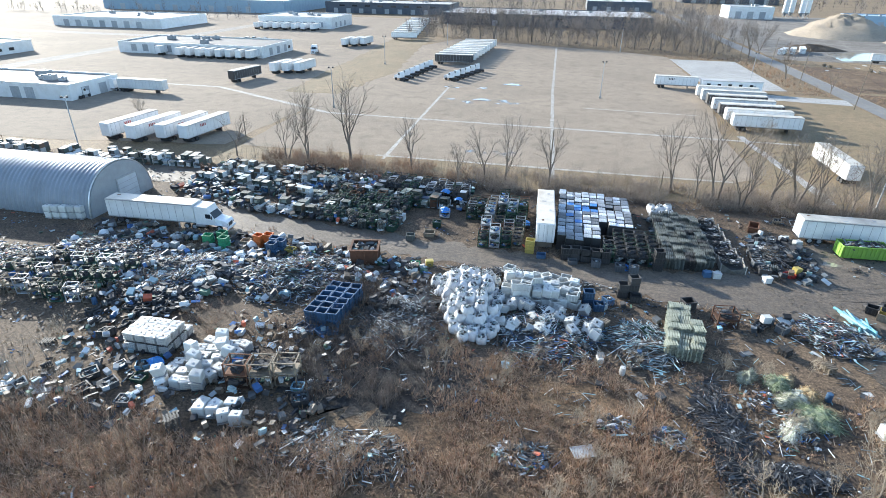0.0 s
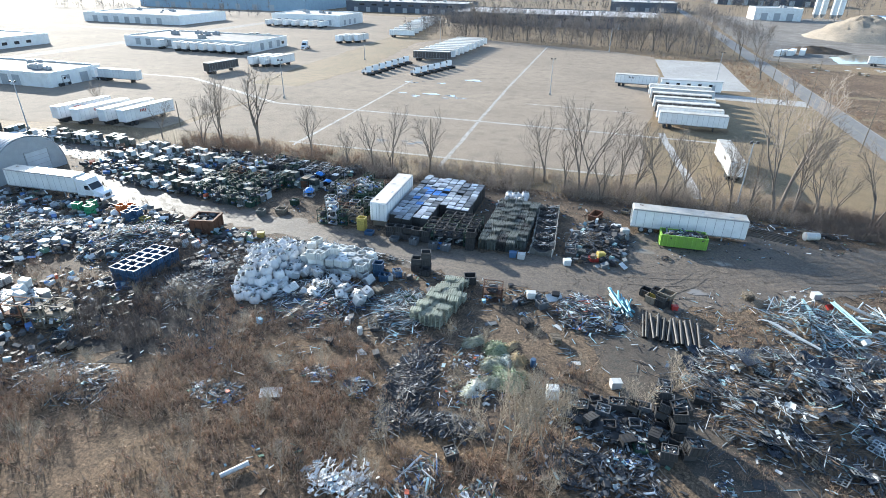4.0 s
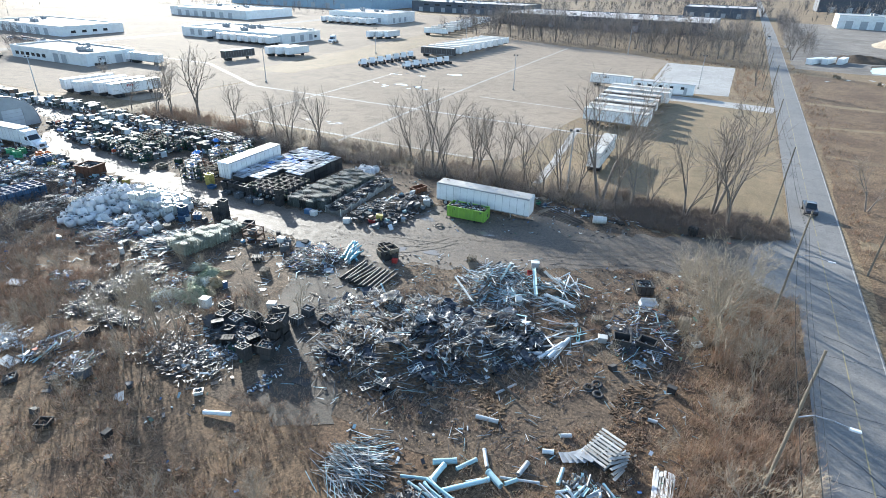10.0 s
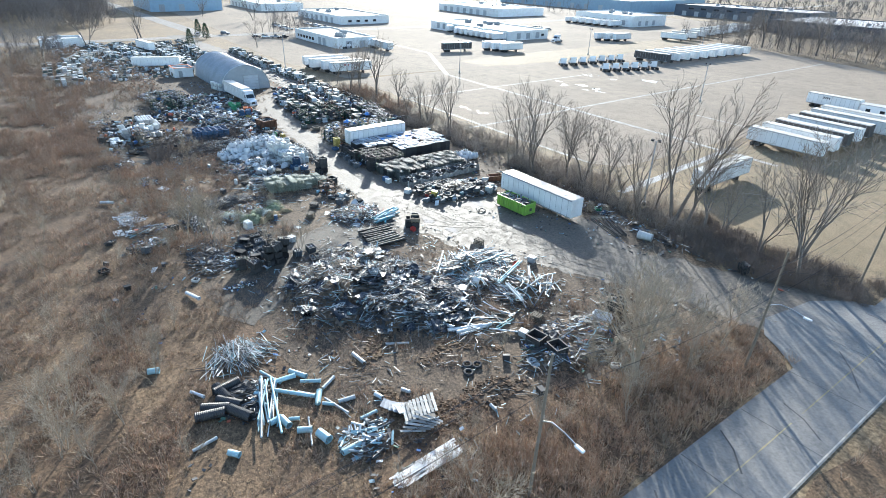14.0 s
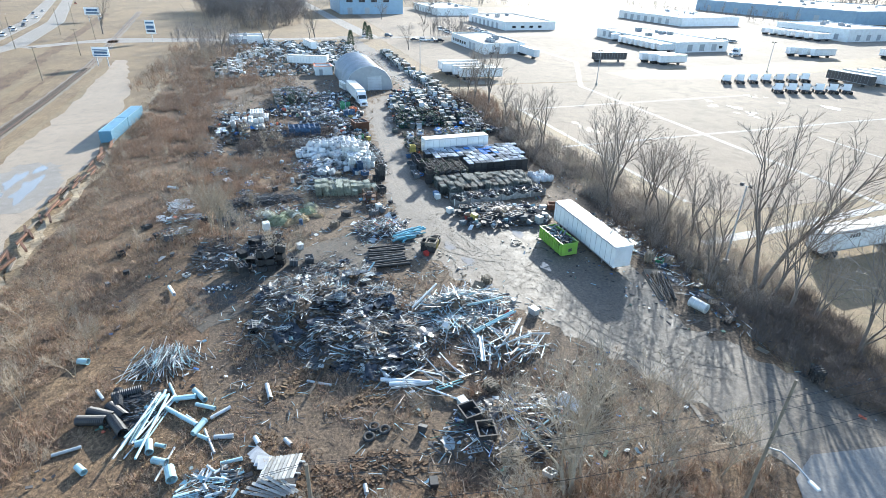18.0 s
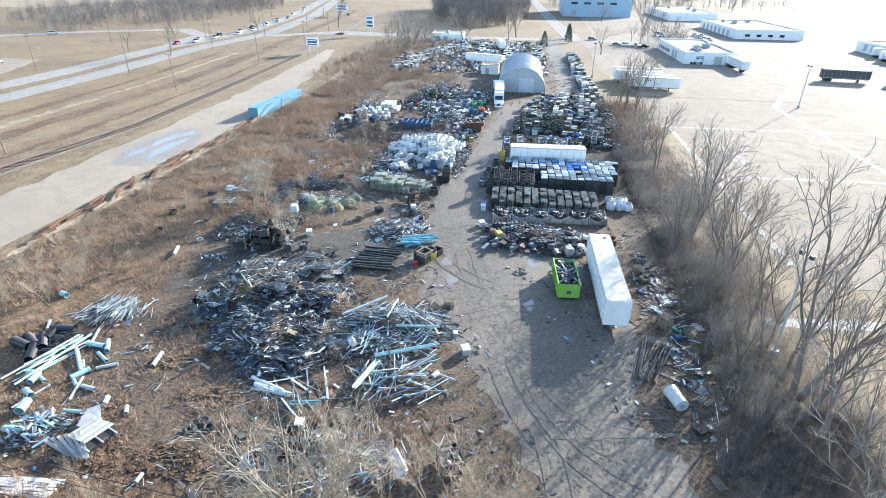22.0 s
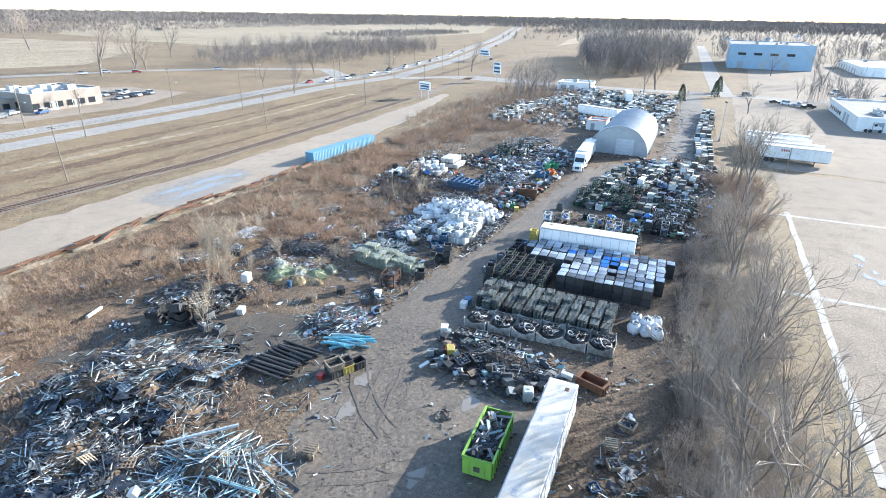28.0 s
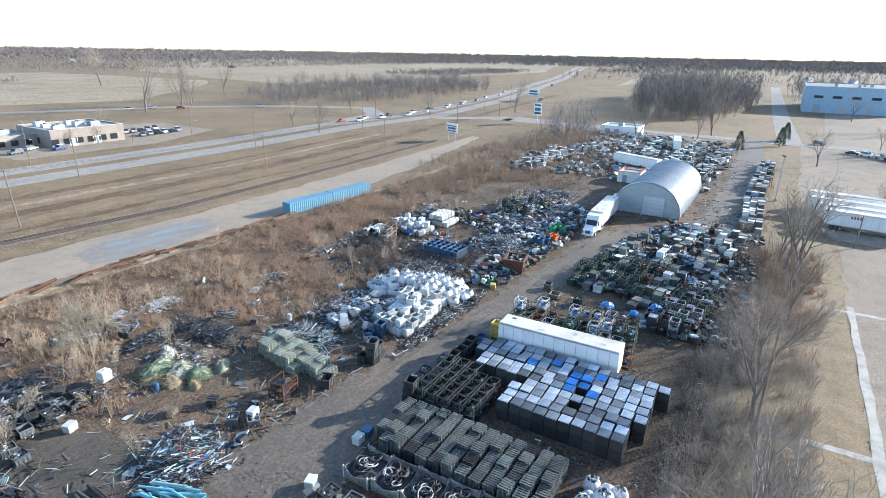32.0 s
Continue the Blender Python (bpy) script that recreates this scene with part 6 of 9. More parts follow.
# steel racks west of the box body, and covered racks
for i in range(6):
    for j in range(11):
        x, y = -10.6 + i * 1.62, 70.6 + j * 1.42
        if u(0, 1) < 0.12 or (i < 2 and y < 80):
            continue
        place(cage_rack, pose(x, y + 0.25 * i, 0.04, 0, 0, u(-3, 3)), R5.choice(("green", "green", "rusty", "grey", "pale")), 2 if u(0, 1) < 0.75 else 3)
for i in range(11):
    for j in range(4):
        x, y = -28.0 + i * 1.5, 89.2 + j * 1.3
        if (i + 2 * j) % 5 == 0:
            place(lidded_stack, sized(x, y - 0.25 * i, 0.03, u(-4, 4), 1, sz=u(0.75, 1.0)), "grey")
        else:
            place(cage_rack, pose(x, y - 0.25 * i, 0.03, 0, 0, u(-4, 4)), R5.choice(("green", "black", "black", "grey")), 2)
place(bulk_bin, sized(-17.2, 84.0, 0.04, 10, 1.6), "rusty", 0.95, "scrap")
for i in range(11):
    for j in range(10):
        x, y = -33.8 + i * 1.5, 71.6 + j * 1.45
        if y < track_y(x) + 3.6 or u(0, 1) < 0.25 or (x > -20 and y > 80) or (x > -21 and y < 83):
            continue
        r = u(0, 1)
        if r < 0.22:
            place(pallet_stack, pose(x, y, 0.04, 0, 0, u(-8, 8)), R5.choice(("grey", "dark", "grey")), R5.choice((6, 9, 10)), 0)
        elif r < 0.85:
            place(cage_rack, pose(x, y, 0.04, 0, 0, u(-8, 8)), R5.choice(("green", "black", "rusty", "green")), 2)
        else:
            place(bulk_bin, pose(x, y, 0.04, 0, 0, u(-12, 12)), R5.choice(("black", "grey", "dark green", "black")), 0.95, "scrap")
for k in range(16):
    x, y = u(-45, -31), u(75, 80)
    place(ibc_tote if k % 3 else carton, pose(x, y, 0.04, 0, 0, u(0, 180)))
for k in range(52):
    x, y = u(-64, -34), u(80, 96)
    f = R5.choice((bulk_bin, bulk_bin, pallet_stack, ibc_tote, carton, cage_rack))
    args = {bulk_bin: (R5.choice(("black", "grey", "dark green", "black", "blue")), 0.95, "scrap"), pallet_stack: (R5.choice(("grey", "dark", "wood")), R5.choice((6, 9)), 0), ibc_tote: (R5.randrange(2),), carton: (R5.choice(("white", "grey")),), cage_rack: ("rusty", 2)}[f]
    place(f, pose(x, y, 0.04, u(-3, 3), u(-3, 3), u(0, 180)), *args)

# south of the track
for i in range(3):
    for j in range(6):
        for h in (0, 0.95):
            place(bulk_bin, pose(-23.4 + i * 1.3 + 0.12 * j, 47.4 + j * 1.16, h + 0.04, u(-3, 3), u(-3, 3), u(-9, 9)), "blue", 0.95)
for k in range(4):
    place(bulk_bin, pose(-24.0 + k * 1.2, 45.8 + u(-0.4, 0.4), 0.04, u(-10, 10), 0, u(0, 90)), "blue", 0.55)
BAGS = [(-12, 59.5), (-10, 53.5), (-7.3, 48), (-3.8, 47.6), (-2.4, 52), (-3.8, 61), (-8, 63)]
for lv, step, z in ((0, 1.02, 0.0), (1, 1.12, 0.75), (2, 1.25, 1.45)):
    for i in range(14):
        for j in range(16):
            x, y = -12.5 + i * step + u(-0.18, 0.18), 47 + j * step + u(-0.18, 0.18)
            cx, cy = -6.9, 55.2
            if inside(BAGS, cx + (x - cx) * (1 + 0.35 * lv), cy + (y - cy) * (1 + 0.28 * lv)) and u(0, 1) > 0.12 * lv:
                place(big_bag, sized(x, y, z + 0.03 + u(-0.1, 0.1), u(0, 360), u(0.95, 1.12), rx=u(-10, 10), ry=u(-10, 10)), 0 if u(0, 1) < 0.72 else 1)
for i in range(8):
    for j in range(5):
        x, y = -2.4 + i * 1.12, 56.6 + j * 1.0 + 0.1 * i
        hs = 1 + (u(0, 1) < 0.75) + (u(0, 1) < 0.35 and i < 4)
        for h in range(hs):
            f = (ibc_tote, 1) if u(0, 1) < 0.55 else (bulk_bin, "white", 0.95)
            place(f[0], pose(x + u(-0.22, 0.22), y + u(-0.22, 0.22), 0.04 + h * 0.98, u(-5, 5), u(-5, 5), u(-25, 25)), *f[1:])
for k in range(34):
    place(R5.choice((carton, carton, ibc_tote)), pose(u(-3, 8.5), u(50.5, 56.5), u(0.02, 0.35), u(-35, 35), u(-35, 35), u(0, 180)))
for x, y, z in ((7.2, 58.4, 0), (7.2, 58.4, 0.95), (8.4, 57.4, 0)):
    place(bulk_bin, pose(x, y, z + 0.04, 0, 0, 6), "blue", 0.95)
for x, y, n in ((11.4, 61.2, 2), (12.6, 61.5, 3), (12.9, 60.4, 1)):
    for k in range(n):
        place(bulk_bin, pose(x, y, 0.04 + 0.95 * k, 0, 0, 8 * k), "black", 0.95)
for j in range(9):
    for i in range(3 if j < 6 else 2):
        x, y = 15.3 + i * 1.24 + 0.22 * j, 49.8 + j * 1.18
        n = R5.choice((9, 11, 12, 13)) if j < 5 else R5.choice((7, 9, 11))
        place(pallet_stack, pose(x + u(-0.12, 0.12), y + u(-0.1, 0.1), 0.04, u(-3, 3), u(-3, 3), u(-9, 9)), "green", n, R5.randrange(2))
place(cage_rack, sized(22.4, 57.6, 0.04, 8, 1.6, sz=0.85), "rusty", 2)
place(bulk_bin, sized(18.9, 60.2, 0.04, 20, 1.2), "black", 0.95)
place(carton, pose(26.9, 58.3, 0.5, 0, 0, 15), "white")
place(bulk_bin, pose(26.6, 58.2, 0.02, 4, 0, 20), "black", 0.55)
place(bulk_bin, pose(28.4, 57.2, 0.04, 0, 0, 40), "grey", 0.95, "scrap")
place(flat_panel, pose(29.6, 59.6, 0.2, 20, 0, 30), "white")
for x, y, z, c in ((40.2, 63.9, 0, "black"), (41.35, 63.25, 0, "yellow"), (42.5, 62.6, 0, "black"), (40.8, 62.5, 0, "brown"), (41.95, 61.9, 0, "black"), (41.4, 63.2, 0.95, "black"), (42.4, 62.6, 0.95, "brown"), (41.9, 61.9, 0.95, "black")):
    place(bulk_bin, pose(x, y, z + 0.05, 0, 0, -28 + u(-4, 4)), c, 0.55 if z else 0.95)
place(carton, sized(43.4, 61.6, 0.05, 12, 0.7), "red")
place(pallet_stack, pose(52.2, 67.0, 0.06, 0, 0, 12), "wood", 6, 0)
place(pallet_stack, pose(53.0, 65.6, 0.06, 30, 0, 40), "wood", 2, 0)
place(carton, pose(60.2, 69.6, 0.05, 0, 0, 20), "white")
# black bins in a jumble round the clearing
for x, y, h in ((41.2, 37.0, 2), (43.0, 38.2, 2), (42.2, 41.6, 3), (42.1, 40.3, 3), (41.6, 44.3, 1), (41.5, 46.4, 1), (44.5, 45.8, 1), (34.1, 41.2, 1), (37.1, 42.1, 1), (36.0, 41.0, 1), (40.9, 42.9, 3), (40.8, 41.5, 3), (38.4, 41.8, 2), (39.6, 42.6, 1), (35.2, 42.4, 1), (38.6, 40.4, 1), (33.0, 42.6, 1), (41.6, 38.6, 1), (36.6, 39.4, 1)):
    a, s = u(-15, 15), u(0.85, 1.05)
    for k in range(h):
        place(bulk_bin, sized(x + u(-0.15, 0.15), y + u(-0.15, 0.15), 0.05 + k * 0.93 * s, a + u(-12, 12), s, rx=u(-9, 9) * (k or h == 1), ry=u(-9, 9) * (k or h == 1)), R5.choice(("black", "black", "grey")) if h == 1 else "black", 0.95, "scrap" if k == h - 1 and u(0, 1) < 0.55 else "")
for x, y, a, r in ((37.8, 38.4, 30, 92), (39.8, 39.4, 70, 88), (34.6, 39.8, 50, 85)):
    place(bulk_bin, pose(x, y, 0.6, r, 0, a), "black", 0.95)
place(ibc_tote, pose(31.4, 41.2, 0.9, 0, 0, 12), 1)
place(flat_panel, sized(48.3, 37.1, 0.06, 4, 0.85), "black")
place(flat_panel, pose(6.3, 34.7, 0.12, 4, 3, 24), "white")
place(flat_panel, pose(-43.8, 31.4, 0.1, 6, 0, 30), "white")
place(flat_panel, pose(-47.5, 31.0, 0.1, 0, 8, 10), "white")
place(flat_panel, pose(21.5, 25.8, 0.1, 0, 4, 5), "white")
# liquid totes and steel racks at the west side
for i in range(4):
    for j in range(4):
        for h in range(2 if j < 3 else 1):
            place(ibc_tote, pose(-39.4 + i * 1.26, 38.8 + j * 1.1, 0.04 + h * 1.2, 0, 0, u(-3, 3)), 0)
for k in range(24):
    i, j = k % 4, k // 4
    place(ibc_tote, pose(-33.0 + i * 1.3 + 0.25 * j + u(-0.2, 0.2), 34.6 + j * 1.25 + u(-0.2, 0.2), 0.04, u(-4, 4), u(-4, 4), u(-25, 25)), R5.choice((0, 0, 1)))
    if k % 3 == 0:
        place(ibc_tote, pose(-33.0 + i * 1.3 + 0.25 * j, 34.6 + j * 1.25, 1.24, u(-12, 12), u(-12, 12), u(-25, 25)), 1)
for k in range(7):
    place(ibc_tote, pose(-27.2 + (k % 4) * 1.25, 31.6 + (k // 4) * 1.2 + u(-0.3, 0.3), 0.04, u(-8, 8), 0, u(-30, 30)), 1)
for k, (x, y) in enumerate(((-25.9, 36.4), (-23.7, 36.9), (-21.5, 37.6))):
    place(cage_rack, sized(x, y, 0.04, 8, 1.5, sz=1.25), ("rusty", "pale", "pale")[k], 2)
for x, y, c, s in ((-38.8, 36.0, "blue", 1.2), (-36.6, 36.4, "pale blue", 1.0), (-37.8, 33.2, "grey", 1.2), (-40.6, 34.0, "black", 1.3), (-35.6, 34.6, "dark green", 1.0), (-19.2, 35.2, "black", 1.2), (-20.2, 36.8, "pale blue", 0.9), (-39.6, 31.9, "black", 1.2), (-34.8, 31.6, "grey", 1.1)):
    place(bulk_bin, sized(x, y, 0.04, u(0, 90), s), c, 0.55, "scrap")
for x, y, c in ((-45.6, 62.0, "green"), (-44.2, 63.4, "green"), (-45.8, 64.8, "dark green"), (-43.0, 61.8, "green"), (-40.6, 63.4, "brown"), (-38.6, 63.6, "orange"), (-37.4, 64.2, "orange"), (-36.0, 63.4, "blue"), (-34.8, 62.8, "blue"), (-35.6, 61.6, "blue"), (-42.2, 64.6, "black"), (-39.8, 65.2, "brown"), (-33.2, 62.4, "yellow")):
    for k in range(2 if c in ("green", "blue", "orange") else 1):
        place(bulk_bin, pose(x, y, 0.04 + 0.95 * k, 0, 0, u(-10, 10)), c, 0.95)
place(bulk_bin, sized(-22.5, 63.2, 0.04, 12, 1.9, sz=1.5), "rusty", 0.95, "scrap")
place(bulk_bin, pose(-15.2, 62.2, 0.04, 0, 0, 10), "green", 0.95)
place(carton, pose(-13.6, 63.6, 0.04, 0, 0, 20), "yellow")
tyre_pile([(u(-49, -40), u(41.5, 49.5), u(0.02, 0.5), u(-30, 30), u(-30, 30)) for k in range(90)], "wide pile of worn black tyres")
for k in range(27):
    place(cage_rack, pose(-65 + (k % 9) * 1.75 + u(-0.4, 0.4), 45.5 + (k // 9) * 3.6 + u(-0.5, 0.5), 0.03, u(-4, 4), u(-4, 4), 15 + u(-10, 10)), R5.choice(("grey", "green", "pale")), 2)


def junk_field(n, x0, x1, y0, y1, mix, keep=None):
    """Scatters single things over a patch of the yard."""
    for _ in range(n):
        x, y = u(x0, x1), u(y0, y1)
        if keep and not keep(x, y):
            continue
        kind = R5.choice(mix)
        c = R5.choice(("black", "black", "grey", "dark green", "white", "blue"))
        if kind is bulk_bin:
            place(bulk_bin, sized(x, y, 0.03, u(0, 180), u(0.75, 1.1), rx=u(-14, 14), ry=u(-14, 14)), c, R5.choice((0.55, 0.95)), "scrap")
        elif kind is ibc_tote:
            place(ibc_tote, sized(x, y, 0.03, u(0, 180), u(0.8, 1.0), rx=u(-10, 10)), R5.randrange(2))
        elif kind is carton:
            place(carton, sized(x, y, 0.03, u(0, 180), u(0.45, 1.0), rx=u(-20, 20)), R5.choice(("white", "grey", "black", "black", "pale blue")))
        elif kind is pallet_stack:
            place(pallet_stack, pose(x, y, 0.03, 0, 0, u(0, 180)), R5.choice(("wood", "grey", "dark")), R5.choice((2, 6, 9)), 0)
        elif kind is big_bag:
            place(big_bag, sized(x, y, 0.02, u(0, 360), u(0.8, 1.1)), 1)
        elif kind is drum:
            place(drum, pose(x, y, 0.3 if u(0, 1) < 0.5 else 0.03, 90 if u(0, 1) < 0.5 else 0, 0, u(0, 180)), R5.choice(("blue", "white", "black")))
        elif kind is flat_panel:
            place(flat_panel, sized(x, y, 0.05, u(0, 180), u(0.4, 0.9), rx=u(-15, 15), ry=u(-10, 10)), R5.choice(("white", "grey", "brown", "pale blue", "black")))
        elif kind is cage_rack:
            place(cage_rack, pose(x, y, 0.03, 0, 0, u(0, 180)), R5.choice(("green", "rusty", "grey")), 2)
        else:
            place(kind, pose(x, y, 0.03, 0, 0, u(0, 180)))


south = lambda x, y: y < track_y(x) - 4.2
junk_field(52, -52, -14, 50, 66, (bulk_bin, carton, big_bag, bulk_bin, ibc_tote, pallet_stack, drum), lambda x, y: south(x, y) and not (-28 < x < -19 and y < 57))
junk_field(32, -66, -50, 52, 64, (bulk_bin, carton, big_bag, pallet_stack, flat_panel), lambda x, y: south(x, y))
junk_field(36, -50, -18, 29, 47, (bulk_bin, carton, flat_panel, drum, pallet_stack), lambda x, y: x < -41 or y < 33)
junk_field(28, -18, 14, 42, 54, (bulk_bin, carton, drum, flat_panel), lambda x, y: not inside(BAGS, x, y) and (x > -3 or y > 50))
junk_field(26, 8, 34, 46, 61, (bulk_bin, flat_panel, carton, pallet_stack), lambda x, y: not (15 < x < 21) and south(x, y))
junk_field(14, 70, 81, 52, 67, (bulk_bin, flat_panel, carton, pallet_stack))
junk_field(16, 20, 44, 22, 38, (bulk_bin, flat_panel, carton))
junk_field(9, 52, 80, 89.5, 94, (flat_panel, pallet_stack))
junk_field(24, -165, -100, 44, 62, (cage_rack, pallet_stack, carton))
junk_field(30, -165, -104, 64, 84, (cage_rack, pallet_stack, pallet_stack, carton, ibc_tote))
junk_field(20, -150, -66, 92, 97, (cage_rack, pallet_stack, carton))


def rack_rows(name, label, rows, mat, seed=0):
    """Long rows of stacked frames far from the path: posts, decks and loads, joined."""
    rnd, at, size, head = random.Random(seed), [], [], []
    for x0, y0, x1, y1, deep in rows:
        d = Vector((x1 - x0, y1 - y0, 0))
        n, side, a = int(d.length / 1.7), Vector((-d.y, d.x, 0)).normalized(), math.atan2(d.y, d.x)
        for i in range(n):
            for j in range(deep):
                if rnd.random() < 0.12:
                    continue
                p = Vector((x0, y0, 0)) + d * (i / n) + side * j * 1.5 + Vector((rnd.uniform(-0.2, 0.2), rnd.uniform(-0.2, 0.2), 0))
                lv = rnd.choice((1, 1, 2, 2))
                for k in range(lv):
                    z = k * 0.95
                    at.append(p + Vector((0, 0, z + 0.2))), size.append((1.4, 1.2, 0.12)), head.append(a)
                    at.append(p + Vector((rnd.uniform(-0.2, 0.2), rnd.uniform(-0.2, 0.2), z + 0.6))), size.append((rnd.uniform(0.5, 1.2), rnd.uniform(0.5, 1.0), rnd.uniform(0.3, 0.7))), head.append(a + rnd.uniform(-0.3, 0.3))
                    for sx in (-1, 1):
                        at.append(p + Vector((math.cos(a) * 0.68 * sx, math.sin(a) * 0.68 * sx, z + 0.6))), size.append((0.09, 1.2, 1.05)), head.append(a)
                at.append(p + Vector((0, 0, lv * 0.95 + 0.12))), size.append((1.4, 1.2, 0.08)), head.append(a + rnd.uniform(-0.1, 0.1))
    n = len(at)
    return boxes(name, np.array([tuple(v) for v in at]), np.array(size), turned(n, 1.5, np.array(head)), mat, label, "racks")


PALERACK = islands("rack_loads", [(0, (0.10, 0.10, 0.10)), (0.22, (0.06, 0.08, 0.07)), (0.42, (0.50, 0.50, 0.48)), (0.6, (0.24, 0.22, 0.18)), (0.74, (0.64, 0.65, 0.64)), (0.88, (0.30, 0.36, 0.38)), (0.96, (0.16, 0.10, 0.07))], 0.7)
rack_rows("rack_row", "long rows of pale stacked racks behind the hut", [(-100, 33, -136, 36, 5), (-139, 37, -168, 47, 5), (-112, 26, -140, 27, 2)], PALERACK, 1)
rack_rows("rack_row", "crowded rows of stacked racks and pallets by the road", [(-132, 62, -190, 56, 4), (-112, 70, -186, 72, 4), (-116, 79, -170, 82, 3), (-140, 52, -196, 46, 3)], PALERACK, 2)
rack_rows("rack_row", "rows of stacked racks beside the steel hut", [(-62, 85.5, -36, 82, 2), (-60, 91, -36, 88.5, 3), (-98, 92, -66, 93, 3), (-150, 93, -104, 92, 3)], PALERACK, 3)
rack_rows("rack_row", "dark rows of racks and crates by the track", [(-49, 76.5, -34, 75, 2), (-33, 77, -20, 75.5, 2), (-33.5, 86, -14, 83, 2)], islands("dark_rack_loads", [(0, (0.04, 0.05, 0.045)), (0.4, (0.10, 0.11, 0.10)), (0.62, (0.22, 0.25, 0.22)), (0.78, (0.55, 0.56, 0.55)), (0.88, (0.07, 0.10, 0.16)), (0.94, (0.16, 0.11, 0.07))], 0.7), 4)
for i in range(5):
    for h in (0, 1.0):
        place(ibc_tote, pose(-75.6 + i * 1.25, 65.4 + 0.2 * i, 0.04 + h, 0, 0, u(-5, 5)), 1)
for k in range(30):
    place(R5.choice((pallet_stack, flat_panel)), pose(u(110, 165), u(262, 292), 0.04, 0, 0, u(0, 180)), *(() if k % 2 else ()))


def clutter(name, label, n, x0, x1, y0, y1, mat, keep, big=1.0):
    """Small boxes, sheets and slats piled between larger things."""
    x, y = RNG.uniform(x0, x1, n), RNG.uniform(y0, y1, n)
    k = np.array([keep(a, b) and noise.noise(Vector((a * 0.16, b * 0.16, 7.0))) > -0.25 for a, b in zip(x, y)])
    x, y = x[k], y[k]
    m = len(x)
    flat = RNG.uniform(0, 1, m) < 0.55
    size = np.stack([RNG.uniform(0.35, 1.2, m), RNG.uniform(0.25, 0.8, m), np.where(flat, RNG.uniform(0.03, 0.12, m), RNG.uniform(0.25, 0.7, m))], 1) * big
    z = np.array([0.55 + 0.7 * noise.noise(Vector((a * 0.3, b * 0.3, 1.0))) for a, b in zip(x, y)]) * RNG.uniform(0.2, 1.2, m)
    return boxes(name, np.stack([x, y, np.maximum(z, 0.05) + size[:, 2] * 0.4], 1), size, turned(m, 22), mat, label, "scrap")


clutter("scattered_scrap", "dense mix of plastic boxes, sheets and slats", 2100, -66, -13, 46, 66, JUNK, lambda x, y: south(x, y) and not (-28 < x < -18 and y < 57) and not (x > -38 and y < 50))
clutter("scattered_scrap", "boxes and sheets strewn between stacked racks", 2600, -64, -12, 72, 97, JUNK, lambda x, y: y > track_y(x) + 3.6 and not (x > -21 and y < 83))
clutter("scattered_scrap", "scrap strewn among racks behind the hut", 2200, -196, -100, 30, 90, PALERACK, lambda x, y: abs(y - 87) > 4, 1.4)
clutter("scattered_scrap", "broken crates and hoses among grey boxes", 500, 17, 38, 69.5, 86, DARKJUNK, lambda x, y: x > 30 or x < 19)
clutter("scattered_scrap", "broken white boxes among totes and bins", 500, -48, -16, 29, 47, JUNK, lambda x, y: True, 0.8)


# ---- heaps of scrap ----
def mound(x, y, cx, cy, rx, ry, h):
    r2 = ((x - cx) / rx) ** 2 + ((y - cy) / ry) ** 2
    return h * np.maximum(0, 1 - r2) ** 0.7


PIECE = {}


